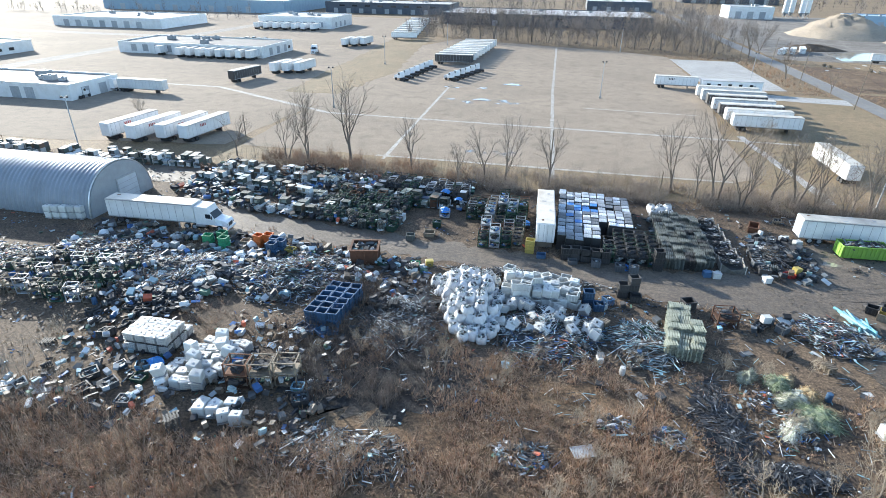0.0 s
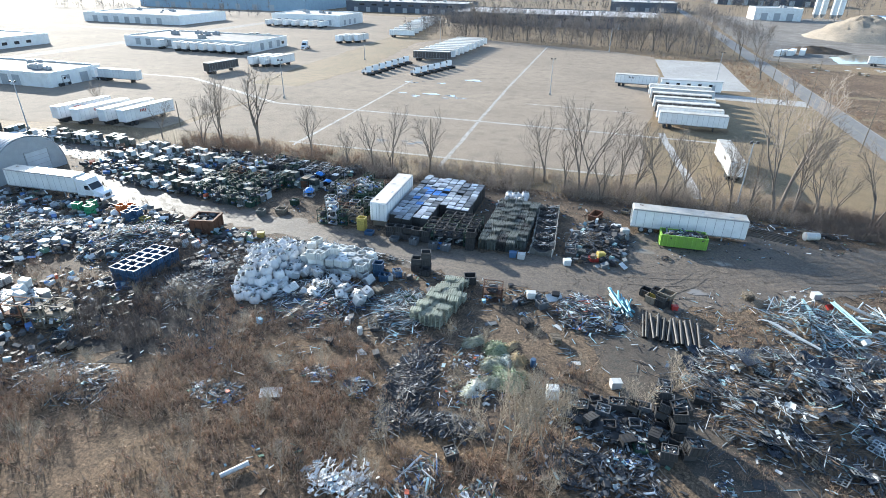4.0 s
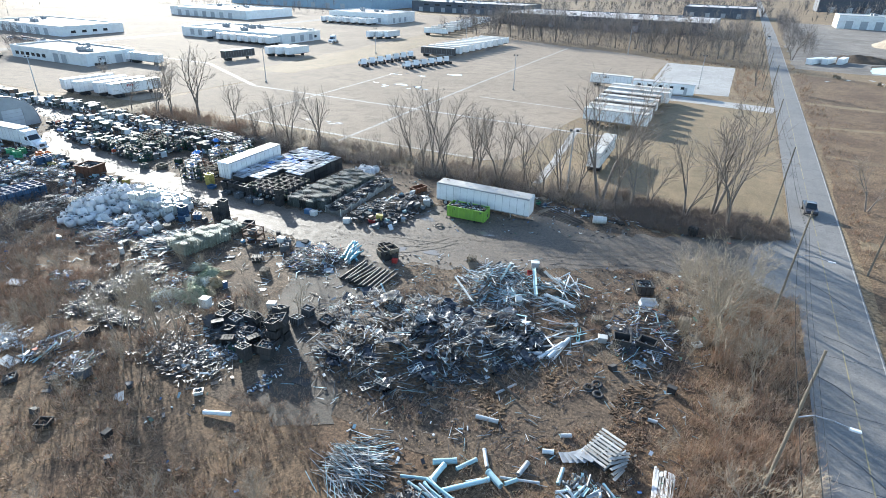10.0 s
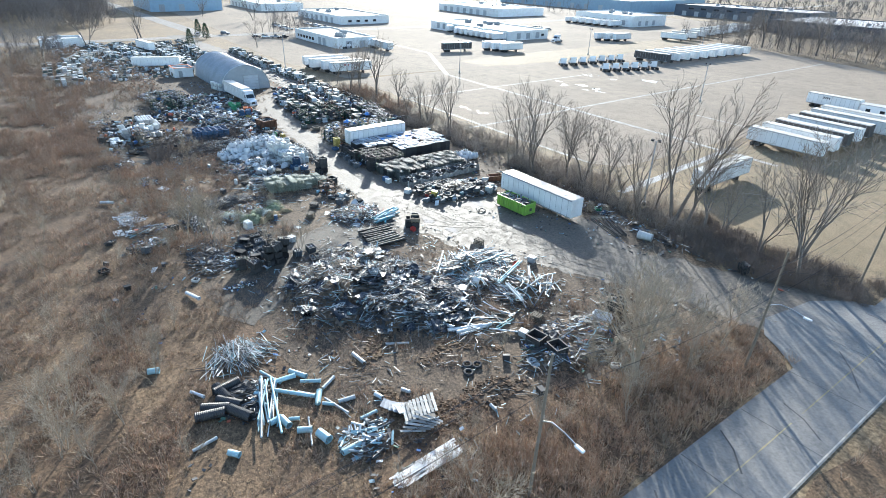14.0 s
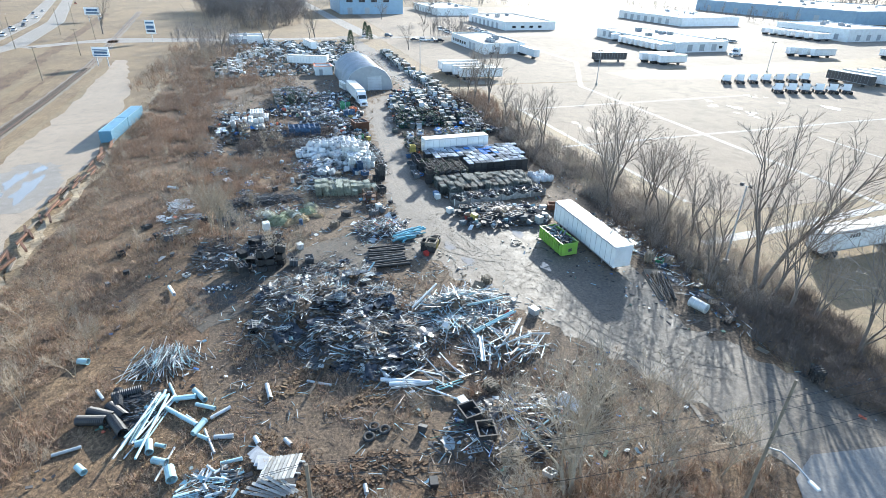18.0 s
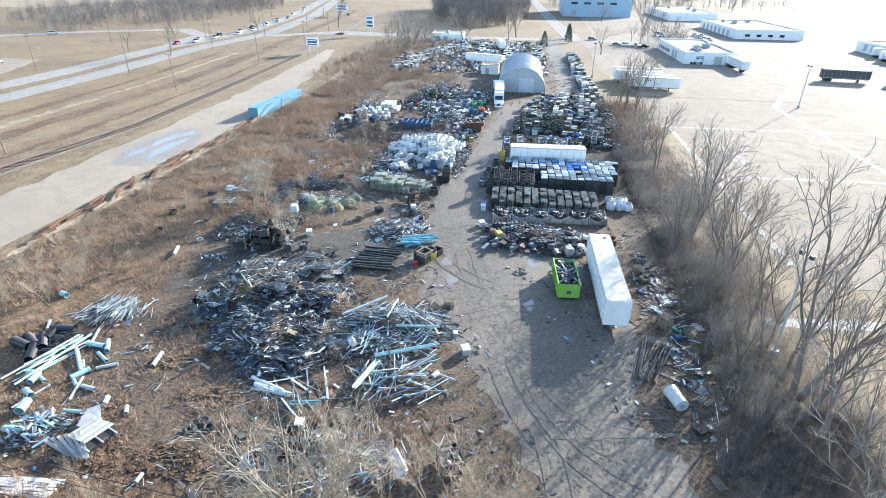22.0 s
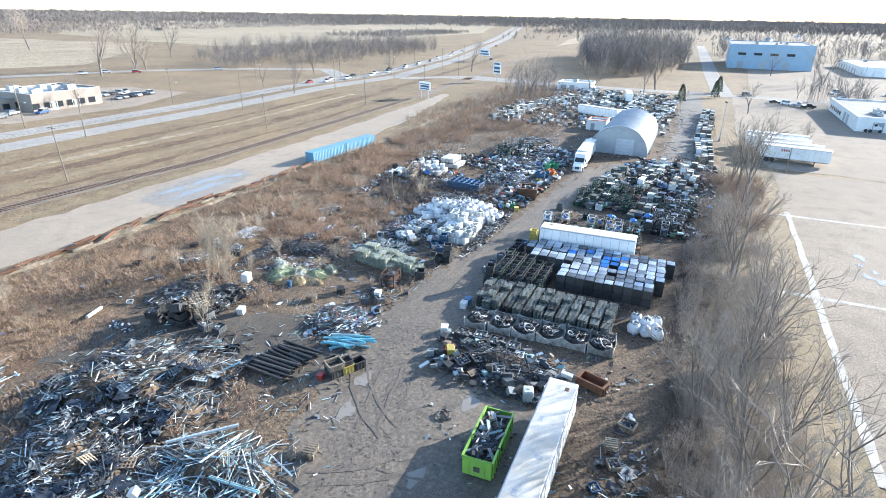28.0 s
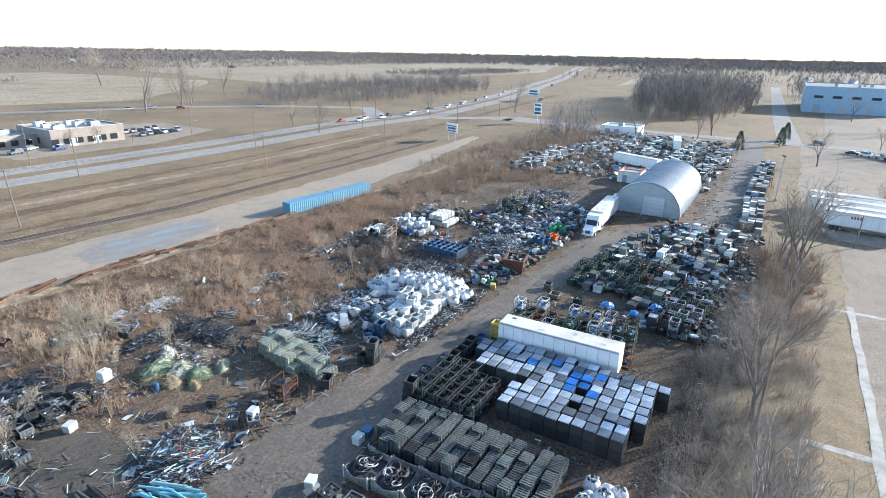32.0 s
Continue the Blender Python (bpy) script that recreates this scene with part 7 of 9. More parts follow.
def piece_mesh(kind, k, mat):
    """A few shapes of scrap, shared by all the pieces of the heaps."""
    key = (kind, k, mat.name)
    if key not in PIECE:
        rnd, g = random.Random(k * 17 + len(kind)), Geo()
        if kind == "pipe":
            g.pipe((-0.5, 0, 0), (0.5, 0, 0), 0.5, 0.14, 9)
        elif kind == "plank":
            g.cbox((0, 0, 0), (1, 1, 1), 0.06)
        elif kind == "channel":
            g.box((0, 0, 0), (1, 1, 0.15)).box((0, 0.45, 0.3), (1, 0.1, 0.6)).box((0, -0.45, 0.3), (1, 0.1, 0.6))
        elif kind == "grid":
            lines = [[q / 4 - 0.5 + e for q in range(5) for e in (-0.04, 0.04)], [q / 3 - 0.5 + e for q in range(4) for e in (-0.045, 0.045)]]
            nx, ny = len(lines[0]), len(lines[1])
            solid = lambda i, j: 0 <= i < nx - 1 and 0 <= j < ny - 1 and not (i % 2 and j % 2)
            vs = [(a, c, z) for z in (-0.35, 0.35) for a in lines[0] for c in lines[1]]
            at = lambda i, j, t: t * nx * ny + i * ny + j
            fs = []
            for i in range(nx - 1):
                for j in range(ny - 1):
                    if solid(i, j):
                        fs += [(at(i, j, 1), at(i + 1, j, 1), at(i + 1, j + 1, 1), at(i, j + 1, 1)), (at(i, j + 1, 0), at(i + 1, j + 1, 0), at(i + 1, j, 0), at(i, j, 0))]
                        for (di, dj), (p, q) in (((-1, 0), ((0, 1), (0, 0))), ((1, 0), ((1, 0), (1, 1))), ((0, -1), ((0, 0), (1, 0))), ((0, 1), ((1, 1), (0, 1)))):
                            if not solid(i + di, j + dj):
                                a, c = (i + p[0], j + p[1]), (i + q[0], j + q[1])
                                fs.append((at(*a, 0), at(*c, 0), at(*c, 1), at(*a, 1)))
            g.add(vs, fs)
        else:
            rag = lambda i, j: rnd.uniform(-0.1, 0.1) if i in (0, 5) or j in (0, 5) else rnd.uniform(-0.04, 0.04)
            vs = [(-0.5 + i / 5 + rag(i, j), -0.5 + j / 5 + rag(i, j), 0.5 * math.sin(1.3 * i + k) * math.cos(1.1 * j + 2 * k) + rnd.uniform(-0.22, 0.22)) for i in range(6) for j in range(6)]
            fs = [(i * 6 + j, i * 6 + 6 + j, i * 6 + 7 + j, i * 6 + 1 + j) for i in range(5) for j in range(5)]
            g.add(vs, fs)
            vs2 = [(a, b, c - 0.2) for a, b, c in vs]
            g.add(vs2, [f[::-1] for f in fs])
        PIECE[key] = g.mesh(kind, mat, kind == "scrap")
    return PIECE[key]


def scrap_heap(name, label, cx, cy, rx, ry, h, kinds, mat, n, loose, loose_mat, under=None, long=(0.6, 2.4), thick=(0.06, 0.3), seed=0, toward=None, sheets=0, sheet_mat=None):
    """A ragged mound of scrap: a lumpy core, single pieces lying on it, and the thin stuff between them."""
    b = thing(name, label, "scrap heap", m=pose(cx, cy, 0.04))

    def edge(a):
        return 1 + 0.38 * noise.noise(Vector((math.cos(a) * 1.6, math.sin(a) * 1.6, seed * 2.7))) + 0.15 * noise.noise(Vector((math.cos(a) * 4, math.sin(a) * 4, seed * 1.3)))

    def top(x, y, r):
        k = 0.75 + 0.9 * noise.noise(Vector((x * 0.38, y * 0.38, seed * 3.1)))
        return max(0.0, h * max(0.0, 1 - r * r) ** 0.7 * k)

    def way(x, y):
        return 260 * noise.noise(Vector((x * 0.22, y * 0.22, seed * 1.7 + 9))) + (toward or 0)

    if h > 0.3:
        vs, fs, m, rings = [(0, 0, top(0, 0, 0))], [], 30, 9
        for i in range(1, rings + 1):
            for j in range(m):
                a, r = 6.2832 * j / m, i / rings
                x, y = rx * r * edge(a) * math.cos(a), ry * r * edge(a) * math.sin(a)
                vs.append((x, y, top(x, y, r) * 0.9 if i < rings else -0.03))
        for j in range(m):
            fs.append((0, 1 + j, 1 + (j + 1) % m))
            fs += [(1 + i * m + j, 1 + (i + 1) * m + j, 1 + (i + 1) * m + (j + 1) % m, 1 + i * m + (j + 1) % m) for i in range(rings - 1)]
        part("core", Geo().add(vs, fs), under or YARD, b, smooth=True)
    rnd = random.Random(seed + 5)
    for k in range(int(n * 0.37) + sheets):
        a, r = rnd.uniform(0, 6.283), math.sqrt(rnd.random())
        x, y = rx * r * edge(a) * math.cos(a), ry * r * edge(a) * math.sin(a)
        z = top(x, y, r) * rnd.uniform(0.85, 1.05) + 0.1
        kind = rnd.choice(kinds) if k >= sheets else "scrap"
        L, T = rnd.uniform(*long), rnd.uniform(*thick)
        if k < sheets:
            s = (rnd.uniform(0.9, 2.6), rnd.uniform(0.7, 1.7), rnd.uniform(0.25, 0.45))
            z += 0.12
        elif kind == "pipe":
            s = (L * 1.4, T * 0.6, T * 0.6)
        elif kind in ("plank", "channel"):
            s = (L * 1.4, T * 0.7, T * 0.3)
        elif kind == "grid":
            s = (L * 0.6, L * 0.5, T * 0.5)
        else:
            s = (L * 0.7, L * 0.45, 0.22)
        p = part(kind if kind != "scrap" else "torn_sheet", piece_mesh(kind, k % 3, (sheet_mat or BLACKP) if k < sheets else mat), None, b)
        p.matrix_basis = pose(x, y, z + T * 0.3, rnd.uniform(-20, 20), rnd.uniform(-16, 16), rnd.gauss(way(x + cx, y + cy), 30)) @ Matrix.Diagonal((*s, 1))
    if loose:
        m = int(loose * 2.6)
        a, r = RNG.uniform(0, 6.283, m), np.sqrt(RNG.uniform(0, 1, m)) * RNG.choice([1.0, 1.0, 1.0, 1.25], m)
        k = np.array([edge(q) for q in a])
        x, y = rx * r * k * np.cos(a), ry * r * k * np.sin(a)
        z = np.array([top(p, q, w) for p, q, w in zip(x, y, r)]) * RNG.uniform(0.9, 1.06, m) + RNG.uniform(0.03, 0.22, m)
        heads = np.radians(np.array([way(p + cx, q + cy) for p, q in zip(x, y)]) + RNG.normal(0, 34, m))
        strips = RNG.uniform(0, 1, m) < 0.72
        length = np.where(strips, RNG.uniform(long[0] * 0.6, long[1] * 0.9, m), RNG.uniform(0.15, 0.6, m))
        width = np.where(strips, RNG.uniform(0.03, 0.09, m), RNG.uniform(0.1, 0.4, m))
        boxes("loose_scrap", np.stack([x, y, z], 1), np.stack([length, width, RNG.uniform(0.02, 0.06, m)], 1), turned(m, 18, heads), loose_mat, "", "", b)
    return b


CRUMPLED = paint("crumpled_black_film", (0.016, 0.019, 0.026), (0.06, 0.065, 0.075), 0.24, rand=0.3, bump=0.5)
mix = ("plank", "grid", "scrap", "channel", "grid", "scrap")
scrap_heap("scrap_heap", "large dark heap of broken plastic and pallets", 53.0, 48.2, 9.0, 7.4, 2.4, mix, PIECES, 420, 950, DARKJUNK, seed=1, sheets=34, sheet_mat=CRUMPLED)
scrap_heap("scrap_heap", "heap of dark plastic sheets and grids", 61.5, 51.5, 6.0, 6.5, 1.6, mix, PIECES, 230, 650, DARKJUNK, seed=2, sheets=12, sheet_mat=CRUMPLED)
scrap_heap("pipe_heap", "tangled heap of white and aqua plastic pipes", 57.8, 61.4, 4.6, 5.4, 1.5, ("pipe", "pipe", "plank", "channel"), PIPEPIECES, 300, 330, PIPEJUNK, seed=3, long=(0.9, 3.6), thick=(0.06, 0.2))
scrap_heap("pipe_heap", "low heap of long pale pipes and gutters", 65.2, 64.0, 2.4, 4.4, 0.9, ("pipe", "pipe", "channel"), PIPEPIECES, 120, 60, PIPEJUNK, seed=4, long=(1.4, 3.4), thick=(0.12, 0.3), toward=100)
scrap_heap("pipe_heap", "scattered long grey pipes and gutters", 69.0, 55.5, 3.0, 4.5, 0.5, ("pipe", "channel", "plank"), PIPEPIECES, 30, 16, PIPEJUNK, seed=5, long=(1.2, 3.6), thick=(0.12, 0.32))
scrap_heap("scrap_heap", "rubbish heap of furniture, panels and pipes", 75.6, 60.5, 3.6, 6.5, 1.0, ("plank", "grid", "scrap", "pipe"), PIECES, 150, 180, JUNK, seed=6)
scrap_heap("pipe_heap", "heap of short white and aqua pipe offcuts", 75.2, 36.4, 2.1, 2.0, 0.7, ("pipe", "pipe", "channel"), PIPEPIECES, 100, 80, PIPEJUNK, seed=8, long=(0.4, 1.0), thick=(0.16, 0.42))
scrap_heap("scrap_heap", "long heap of black hoses and plastic", 18.2, 39.6, 1.8, 5.8, 0.55, ("scrap", "scrap", "pipe"), BLACKP, 60, 420, HOSE, seed=9, long=(1.0, 2.6), thick=(0.05, 0.14))
scrap_heap("scrap_heap", "low band of black hoses and torn film", 22.8, 35.6, 3.8, 1.3, 0.35, ("scrap", "scrap", "pipe"), BLACKP, 40, 260, HOSE, seed=39, long=(0.5, 1.6), thick=(0.05, 0.12))
scrap_heap("scrap_heap", "spread of crumpled white film and small rubbish", 23.6, 42.4, 3.4, 3.6, 0.25, ("scrap", "scrap", "plank"), WHITEPIECES, 60, 110, JUNK, seed=10, long=(0.25, 0.9), thick=(0.04, 0.1))


def net_mound(colour="green", seed=0):
    """A soft mound of netting: a lumpy core under loose draped strands."""
    b = thing("netting_mound", f"soft mound of {colour} plastic netting", "netting")
    rnd = random.Random(seed + 60)
    tones = {"green": ((0.165, 0.215, 0.115), (0.31, 0.345, 0.225), (0.10, 0.135, 0.08)), "yellow-green": ((0.29, 0.295, 0.195), (0.43, 0.425, 0.33), (0.17, 0.175, 0.12)), "tan": ((0.36, 0.25, 0.13), (0.46, 0.36, 0.21), (0.20, 0.14, 0.08)), "pale": ((0.52, 0.52, 0.42), (0.66, 0.66, 0.58), (0.28, 0.30, 0.20))}[colour]
    mat = MATS.get("netting_" + colour) or islands("netting_" + colour, [(0, tones[0]), (0.4, tones[1]), (0.75, tones[2])], 0.8)
    n, vs, fs = 12, [(0, 0, 0.72)], []
    high = lambda r, a: max(-0.03, 0.75 * (1 - r * r) * (1 + 0.35 * math.sin(3 * a + seed) + 0.2 * math.sin(5 * a)))
    for i in range(1, 5):
        for k in range(n):
            a = 6.2832 * k / n
            vs.append((i / 4 * math.cos(a), 0.9 * i / 4 * math.sin(a), high(i / 4, a) * 0.92))
    fs += [(0, 1 + k, 1 + (k + 1) % n) for k in range(n)]
    for i in range(3):
        fs += [(1 + i * n + k, 1 + (i + 1) * n + k, 1 + (i + 1) * n + (k + 1) % n, 1 + i * n + (k + 1) % n) for k in range(n)]
    part("core", Geo().add(vs, fs), mat, b, smooth=True)
    g = Geo()
    for _ in range(420):
        r, a = math.sqrt(rnd.random()), rnd.uniform(0, 6.283)
        p = Vector((r * math.cos(a), 0.9 * r * math.sin(a), high(r, a) + 0.02))
        w = a + rnd.gauss(0, 0.9)
        q = p + Vector((math.cos(w), math.sin(w), rnd.uniform(-0.7, 0.35))) * rnd.uniform(0.2, 0.6)
        q.z = max(0.01, q.z)
        g.spike(p, q, 0.022)
    tagged(part("loose_netting", g, mat, b, "loose thin strands"), kind="stuff")
    return b


for k, (x, y, c, q) in enumerate(((25.0, 47.4, "green", 1.3), (22.4, 48.0, "yellow-green", 1.0), (27.4, 46.2, "tan", 1.3), (27.0, 43.2, "green", 1.5), (25.2, 44.8, "yellow-green", 1.4), (24.3, 41.0, "pale", 1.2), (26.2, 45.6, "pale", 1.1), (28.2, 44.4, "tan", 0.9), (25.8, 42.2, "yellow-green", 1.0), (26.2, 48.4, "tan", 0.8))):
    place(net_mound, sized(x, y, 0.04, 47 * k, sx=q * (1.35 if k % 2 else 0.95), sy=q * (0.8 if k % 3 else 1.1), sz=q * 0.8), c, k % 2)
place(drum, pose(29.0, 46.1, 0.04, 0, 0, 0), "blue")
scrap_heap("scrap_heap", "small dark heap with blue and green rubbish", 13.6, 37.9, 1.3, 1.2, 0.35, ("scrap", "plank"), PIECES, 30, 90, JUNK, seed=40, long=(0.3, 0.9))
scrap_heap("scrap_heap", "debris of sticks, boards and rubbish beside a trailer", 47.0, 90.4, 10.0, 2.0, 0.15, ("plank", "pipe", "scrap"), PIECES, 80, 80, DARKJUNK, seed=41, long=(0.3, 1.8), thick=(0.05, 0.16))
scrap_heap("scrap_heap", "low dark spread of hoses and plastic strips", 35.6, 34.4, 5.0, 2.8, 0.3, ("scrap", "plank", "channel"), PIECES, 100, 260, HOSE, seed=11, long=(0.4, 1.5))
scrap_heap("scrap_heap", "black heap of broken crates and film", 37.2, 40.4, 4.8, 2.8, 0.5, ("scrap", "grid", "plank"), PIECES, 90, 300, DARKJUNK, seed=31, long=(0.4, 1.4), sheets=10)
scrap_heap("pipe_heap", "heap of pale poles and strips", 13.0, 51.5, 3.4, 4.6, 0.7, ("plank", "pipe", "channel"), PIPEPIECES, 90, 260, PIPEJUNK, seed=12, long=(1.2, 3.4), thick=(0.05, 0.14))
scrap_heap("scrap_heap", "slope of broken white boxes and dark scrap", 2.6, 50.8, 5.6, 4.4, 0.9, ("scrap", "plank", "grid"), PIECES, 120, 700, JUNK, seed=13)
scrap_heap("scrap_heap", "dark ashy heap of scrap plastic", -13.5, 50.5, 4.0, 6.5, 0.9, ("scrap", "plank"), BLACKP, 70, 700, DARKJUNK, seed=14, sheets=8)
scrap_heap("scrap_heap", "heap of white and grey plastic scrap", -31.0, 56.5, 7.5, 5.5, 1.3, ("scrap", "grid", "plank"), PIECES, 130, 1100, JUNK, seed=15)
scrap_heap("scrap_heap", "heap of mixed grey plastic scrap", -44.5, 54.5, 7.0, 5.5, 1.1, ("scrap", "grid", "plank"), PIECES, 110, 1000, JUNK, seed=16)
scrap_heap("scrap_heap", "heap of mixed pale plastic and metal scrap", -58.0, 58.0, 7.5, 4.0, 1.0, ("scrap", "plank", "grid"), PIECES, 100, 800, JUNK, seed=17)
scrap_heap("scrap_heap", "low spread of pale broken plastic", 16.8, 27.8, 2.6, 1.7, 0.2, ("scrap", "plank"), PIPEPIECES, 50, 120, WHITEJUNK, seed=18, long=(0.3, 1.0))
scrap_heap("scrap_heap", "small spread of white and green rubbish", 27.6, 28.6, 2.0, 2.6, 0.2, ("scrap", "plank"), PIECES, 40, 90, JUNK, seed=28, long=(0.3, 1.2))
scrap_heap("scrap_heap", "small heap of blue and white rubbish", 9.3, 38.3, 1.4, 1.2, 0.25, ("scrap", "plank"), PIPEPIECES, 24, 60, JUNK, seed=29, long=(0.3, 1.0))
scrap_heap("scrap_heap", "small heap of white and brown rubbish", 1.6, 33.2, 2.4, 1.6, 0.25, ("scrap", "plank"), PIECES, 36, 90, JUNK, seed=30, long=(0.3, 1.2))
scrap_heap("scrap_heap", "low spread of pale broken pipes", 22.6, 29.2, 1.6, 2.6, 0.2, ("plank", "channel", "pipe"), PIPEPIECES, 40, 70, JUNK, seed=19)
scrap_heap("scrap_heap", "dark heap of boxes beside white bags", -2.0, 63.0, 9.0, 1.2, 0.7, ("scrap", "grid"), BLACKP, 60, 260, DARKJUNK, seed=20)
scrap_heap("scrap_heap", "heap of black hoses, cables and pale boxes", 34.0, 77.5, 3.6, 6.0, 0.9, ("scrap", "plank", "pipe"), BLACKP, 44, 330, HOSE, seed=21)
scrap_heap("scrap_heap", "strip of brush, poles and scrap by the fence", 60.0, 91.0, 13.0, 1.6, 0.15, ("plank", "pipe", "scrap"), PIECES, 44, 40, DARKJUNK, seed=22)
scrap_heap("scrap_heap", "dark spread of shredded plastic", -14.0, 30.5, 6.0, 2.8, 0.35, ("scrap", "plank"), PIECES, 60, 260, DARKJUNK, seed=23, long=(0.4, 1.6))
scrap_heap("scrap_heap", "spread of scrap panels and frames", -70.0, 50.0, 8.0, 6.0, 0.9, ("scrap", "plank", "grid"), PIECES, 60, 700, JUNK, seed=24)
scrap_heap("scrap_heap", "tangle of blue and aqua pipe pieces and red scrap", 33.6, 57.4, 3.4, 3.6, 0.7, ("pipe", "plank", "scrap"), PIPEPIECES, 80, 360, JUNK, seed=25, long=(0.8, 2.2), thick=(0.08, 0.22))


H8 = random.Random(15)
for x, y, z, kind in ((49.5, 42.8, 1.0, "wood"), (50.6, 43.6, 1.3, "wood"), (54.2, 41.2, 0.6, "pale"), (52.7, 40.3, 0.5, "wood"), (48.8, 46.5, 1.2, "wood"), (56.0, 43.7, 1.0, "grey"), (47.2, 46.8, 0.7, "pale"), (46.4, 45.6, 0.4, "wood"), (51.6, 41.4, 0.8, "grey"), (57.4, 45.6, 1.0, "wood"), (50.2, 49.8, 1.6, "grey"), (54.6, 47.4, 1.7, "pale"), (48.4, 50.6, 1.0, "wood"), (49.6, 52.6, 0.8, "wood"), (58.2, 48.2, 0.9, "grey"), (61.0, 52.4, 1.1, "wood"), (60.2, 49.0, 0.9, "pale"), (63.6, 50.6, 0.7, "grey")):
    p = tagged(part("broken_pallet", pallet_mesh(kind), None), {"wood": "weathered wooden", "grey": "grey-green plastic", "pale": "dirty white plastic"}[kind] + " pallet tipped onto a scrap heap", "pallet")
    p.matrix_basis = pose(x, y, z, H8.uniform(-28, 28), H8.uniform(-28, 28), H8.uniform(0, 180))
place(carton, sized(61.7, 58.9, 1.2, 30, 0.7, rx=30), "white")
place(carton, sized(57.4, 68.3, 0.05, 10, 0.55), "white")
place(drum, sized(63.8, 67.4, 0.35, 60, 0.9, rx=90), "white")
place(bulk_bin, sized(60.6, 66.4, 0.7, 25, 0.6, rx=25), "red", 0.55)
scrap_heap("scrap_heap", "small spread of pale bags and rubbish", 38.2, 36.4, 1.8, 1.2, 0.2, ("scrap", "plank"), WHITEPIECES, 30, 60, JUNK, seed=42, long=(0.3, 0.9))
scrap_heap("scrap_heap", "trail of blue and white litter in the clearing", 45.4, 35.6, 0.7, 1.9, 0.12, ("scrap",), WHITEPIECES, 24, 40, JUNK, seed=43, long=(0.2, 0.6))
scrap_heap("scrap_heap", "dark tangle of hose under a bundle of pipes", 65.0, 30.0, 2.4, 2.0, 0.4, ("scrap", "pipe"), BLACKP, 30, 130, HOSE, seed=44, long=(0.5, 1.6), thick=(0.06, 0.16))


def loose_pipe(x, y, z, L, r, a, mat, label, tilt=0.0, ridged=False):
    """One large pipe lying on its own."""
    d = Vector((math.cos(radians(a)) * math.cos(radians(tilt)), math.sin(radians(a)) * math.cos(radians(tilt)), math.sin(radians(tilt)))) * L / 2
    g = Geo().pipe(-d, d, r, 0.1, 14)
    if ridged:
        g, n = Geo(), int(L / 0.08)
        side = d.orthogonal().normalized()
        up = d.normalized().cross(side)
        for k in range(n + 1):
            rad = r * (1.08 if k % 2 else 0.97)
            g.v += [tuple(d * (2 * k / n - 1) + (side * math.cos(0.4488 * i) + up * math.sin(0.4488 * i)) * rad) for i in range(14)]
            if k:
                g.f += [((k - 1) * 14 + i, (k - 1) * 14 + (i + 1) % 14, k * 14 + (i + 1) % 14, k * 14 + i) for i in range(14)]
    else:
        g.pipe(d * 0.88, d * 1.02, r * 1.1, 0.12, 14)
    ob = tagged(part("plastic_pipe", g, mat), label, "pipe")
    ob.location = (x, y, z + r + abs(d.z))
    return ob


P6 = random.Random(9)
for k in range(20):
    loose_pipe(39.8 + k * 0.3, 56.8 - 0.03 * k + P6.uniform(-0.25, 0.25), 0.05 + 0.24 * (k % 2), 4.7 + P6.uniform(-0.5, 0.5), P6.uniform(0.12, 0.17), 88 + P6.gauss(0, 4), SHEENPIPE, "long black plastic pipe in a parallel row")
for k in range(22):
    loose_pipe(37.4 + P6.uniform(-1.1, 1.1), 60.4 + P6.uniform(-1.4, 1.4), 0.05 + 0.16 * (k % 5), P6.uniform(2.0, 3.6), P6.uniform(0.09, 0.17), 112 + P6.gauss(0, 21), TEALPIPE if k % 3 else AQUA, "aqua plastic pipe in a loose pile")
for k in range(13):
    loose_pipe(67.0 + P6.uniform(-0.7, 0.7), 31.2 + P6.uniform(-0.75, 0.75), 0.06 + 0.17 * (k % 4), P6.uniform(4.4, 7.2), P6.uniform(0.055, 0.105), 159 + P6.gauss(0, 5), AQUA if k % 3 else PVC, "long pale aqua plastic pipe in a dumped bundle" if k % 3 else "long white plastic pipe in a dumped bundle", P6.uniform(-2, 2))
for x, y, L, r, a in ((66.8, 33.6, 4.0, 0.24, 44), (64.5, 33.6, 2.0, 0.29, 84), (64.5, 34.9, 1.9, 0.3, 32), (66.1, 35.5, 1.9, 0.22, 58), (66.0, 30.5, 2.4, 0.24, 27), (70.3, 36.1, 3.0, 0.13, 18), (64.6, 31.6, 3.4, 0.16, 170), (63.4, 32.6, 2.8, 0.17, 20), (65.4, 31.0, 1.2, 0.3, 35), (69.8, 35.6, 1.1, 0.2, 50), (69.2, 31.0, 1.0, 0.34, 100), (69.8, 32.4, 0.9, 0.2, 60), (75.6, 35.0, 1.8, 0.36, 92), (73.0, 37.9, 1.6, 0.2, 92), (71.8, 33.0, 3.2, 0.1, 162), (67.2, 34.4, 1.2, 0.13, 40)):
    loose_pipe(x, y, 0.06, L, r * 0.8, a, AQUA if r > 0.15 else PVC, "thick aqua pipe beside a dumped bundle" if r > 0.15 else "thin white pipe on dry grass")
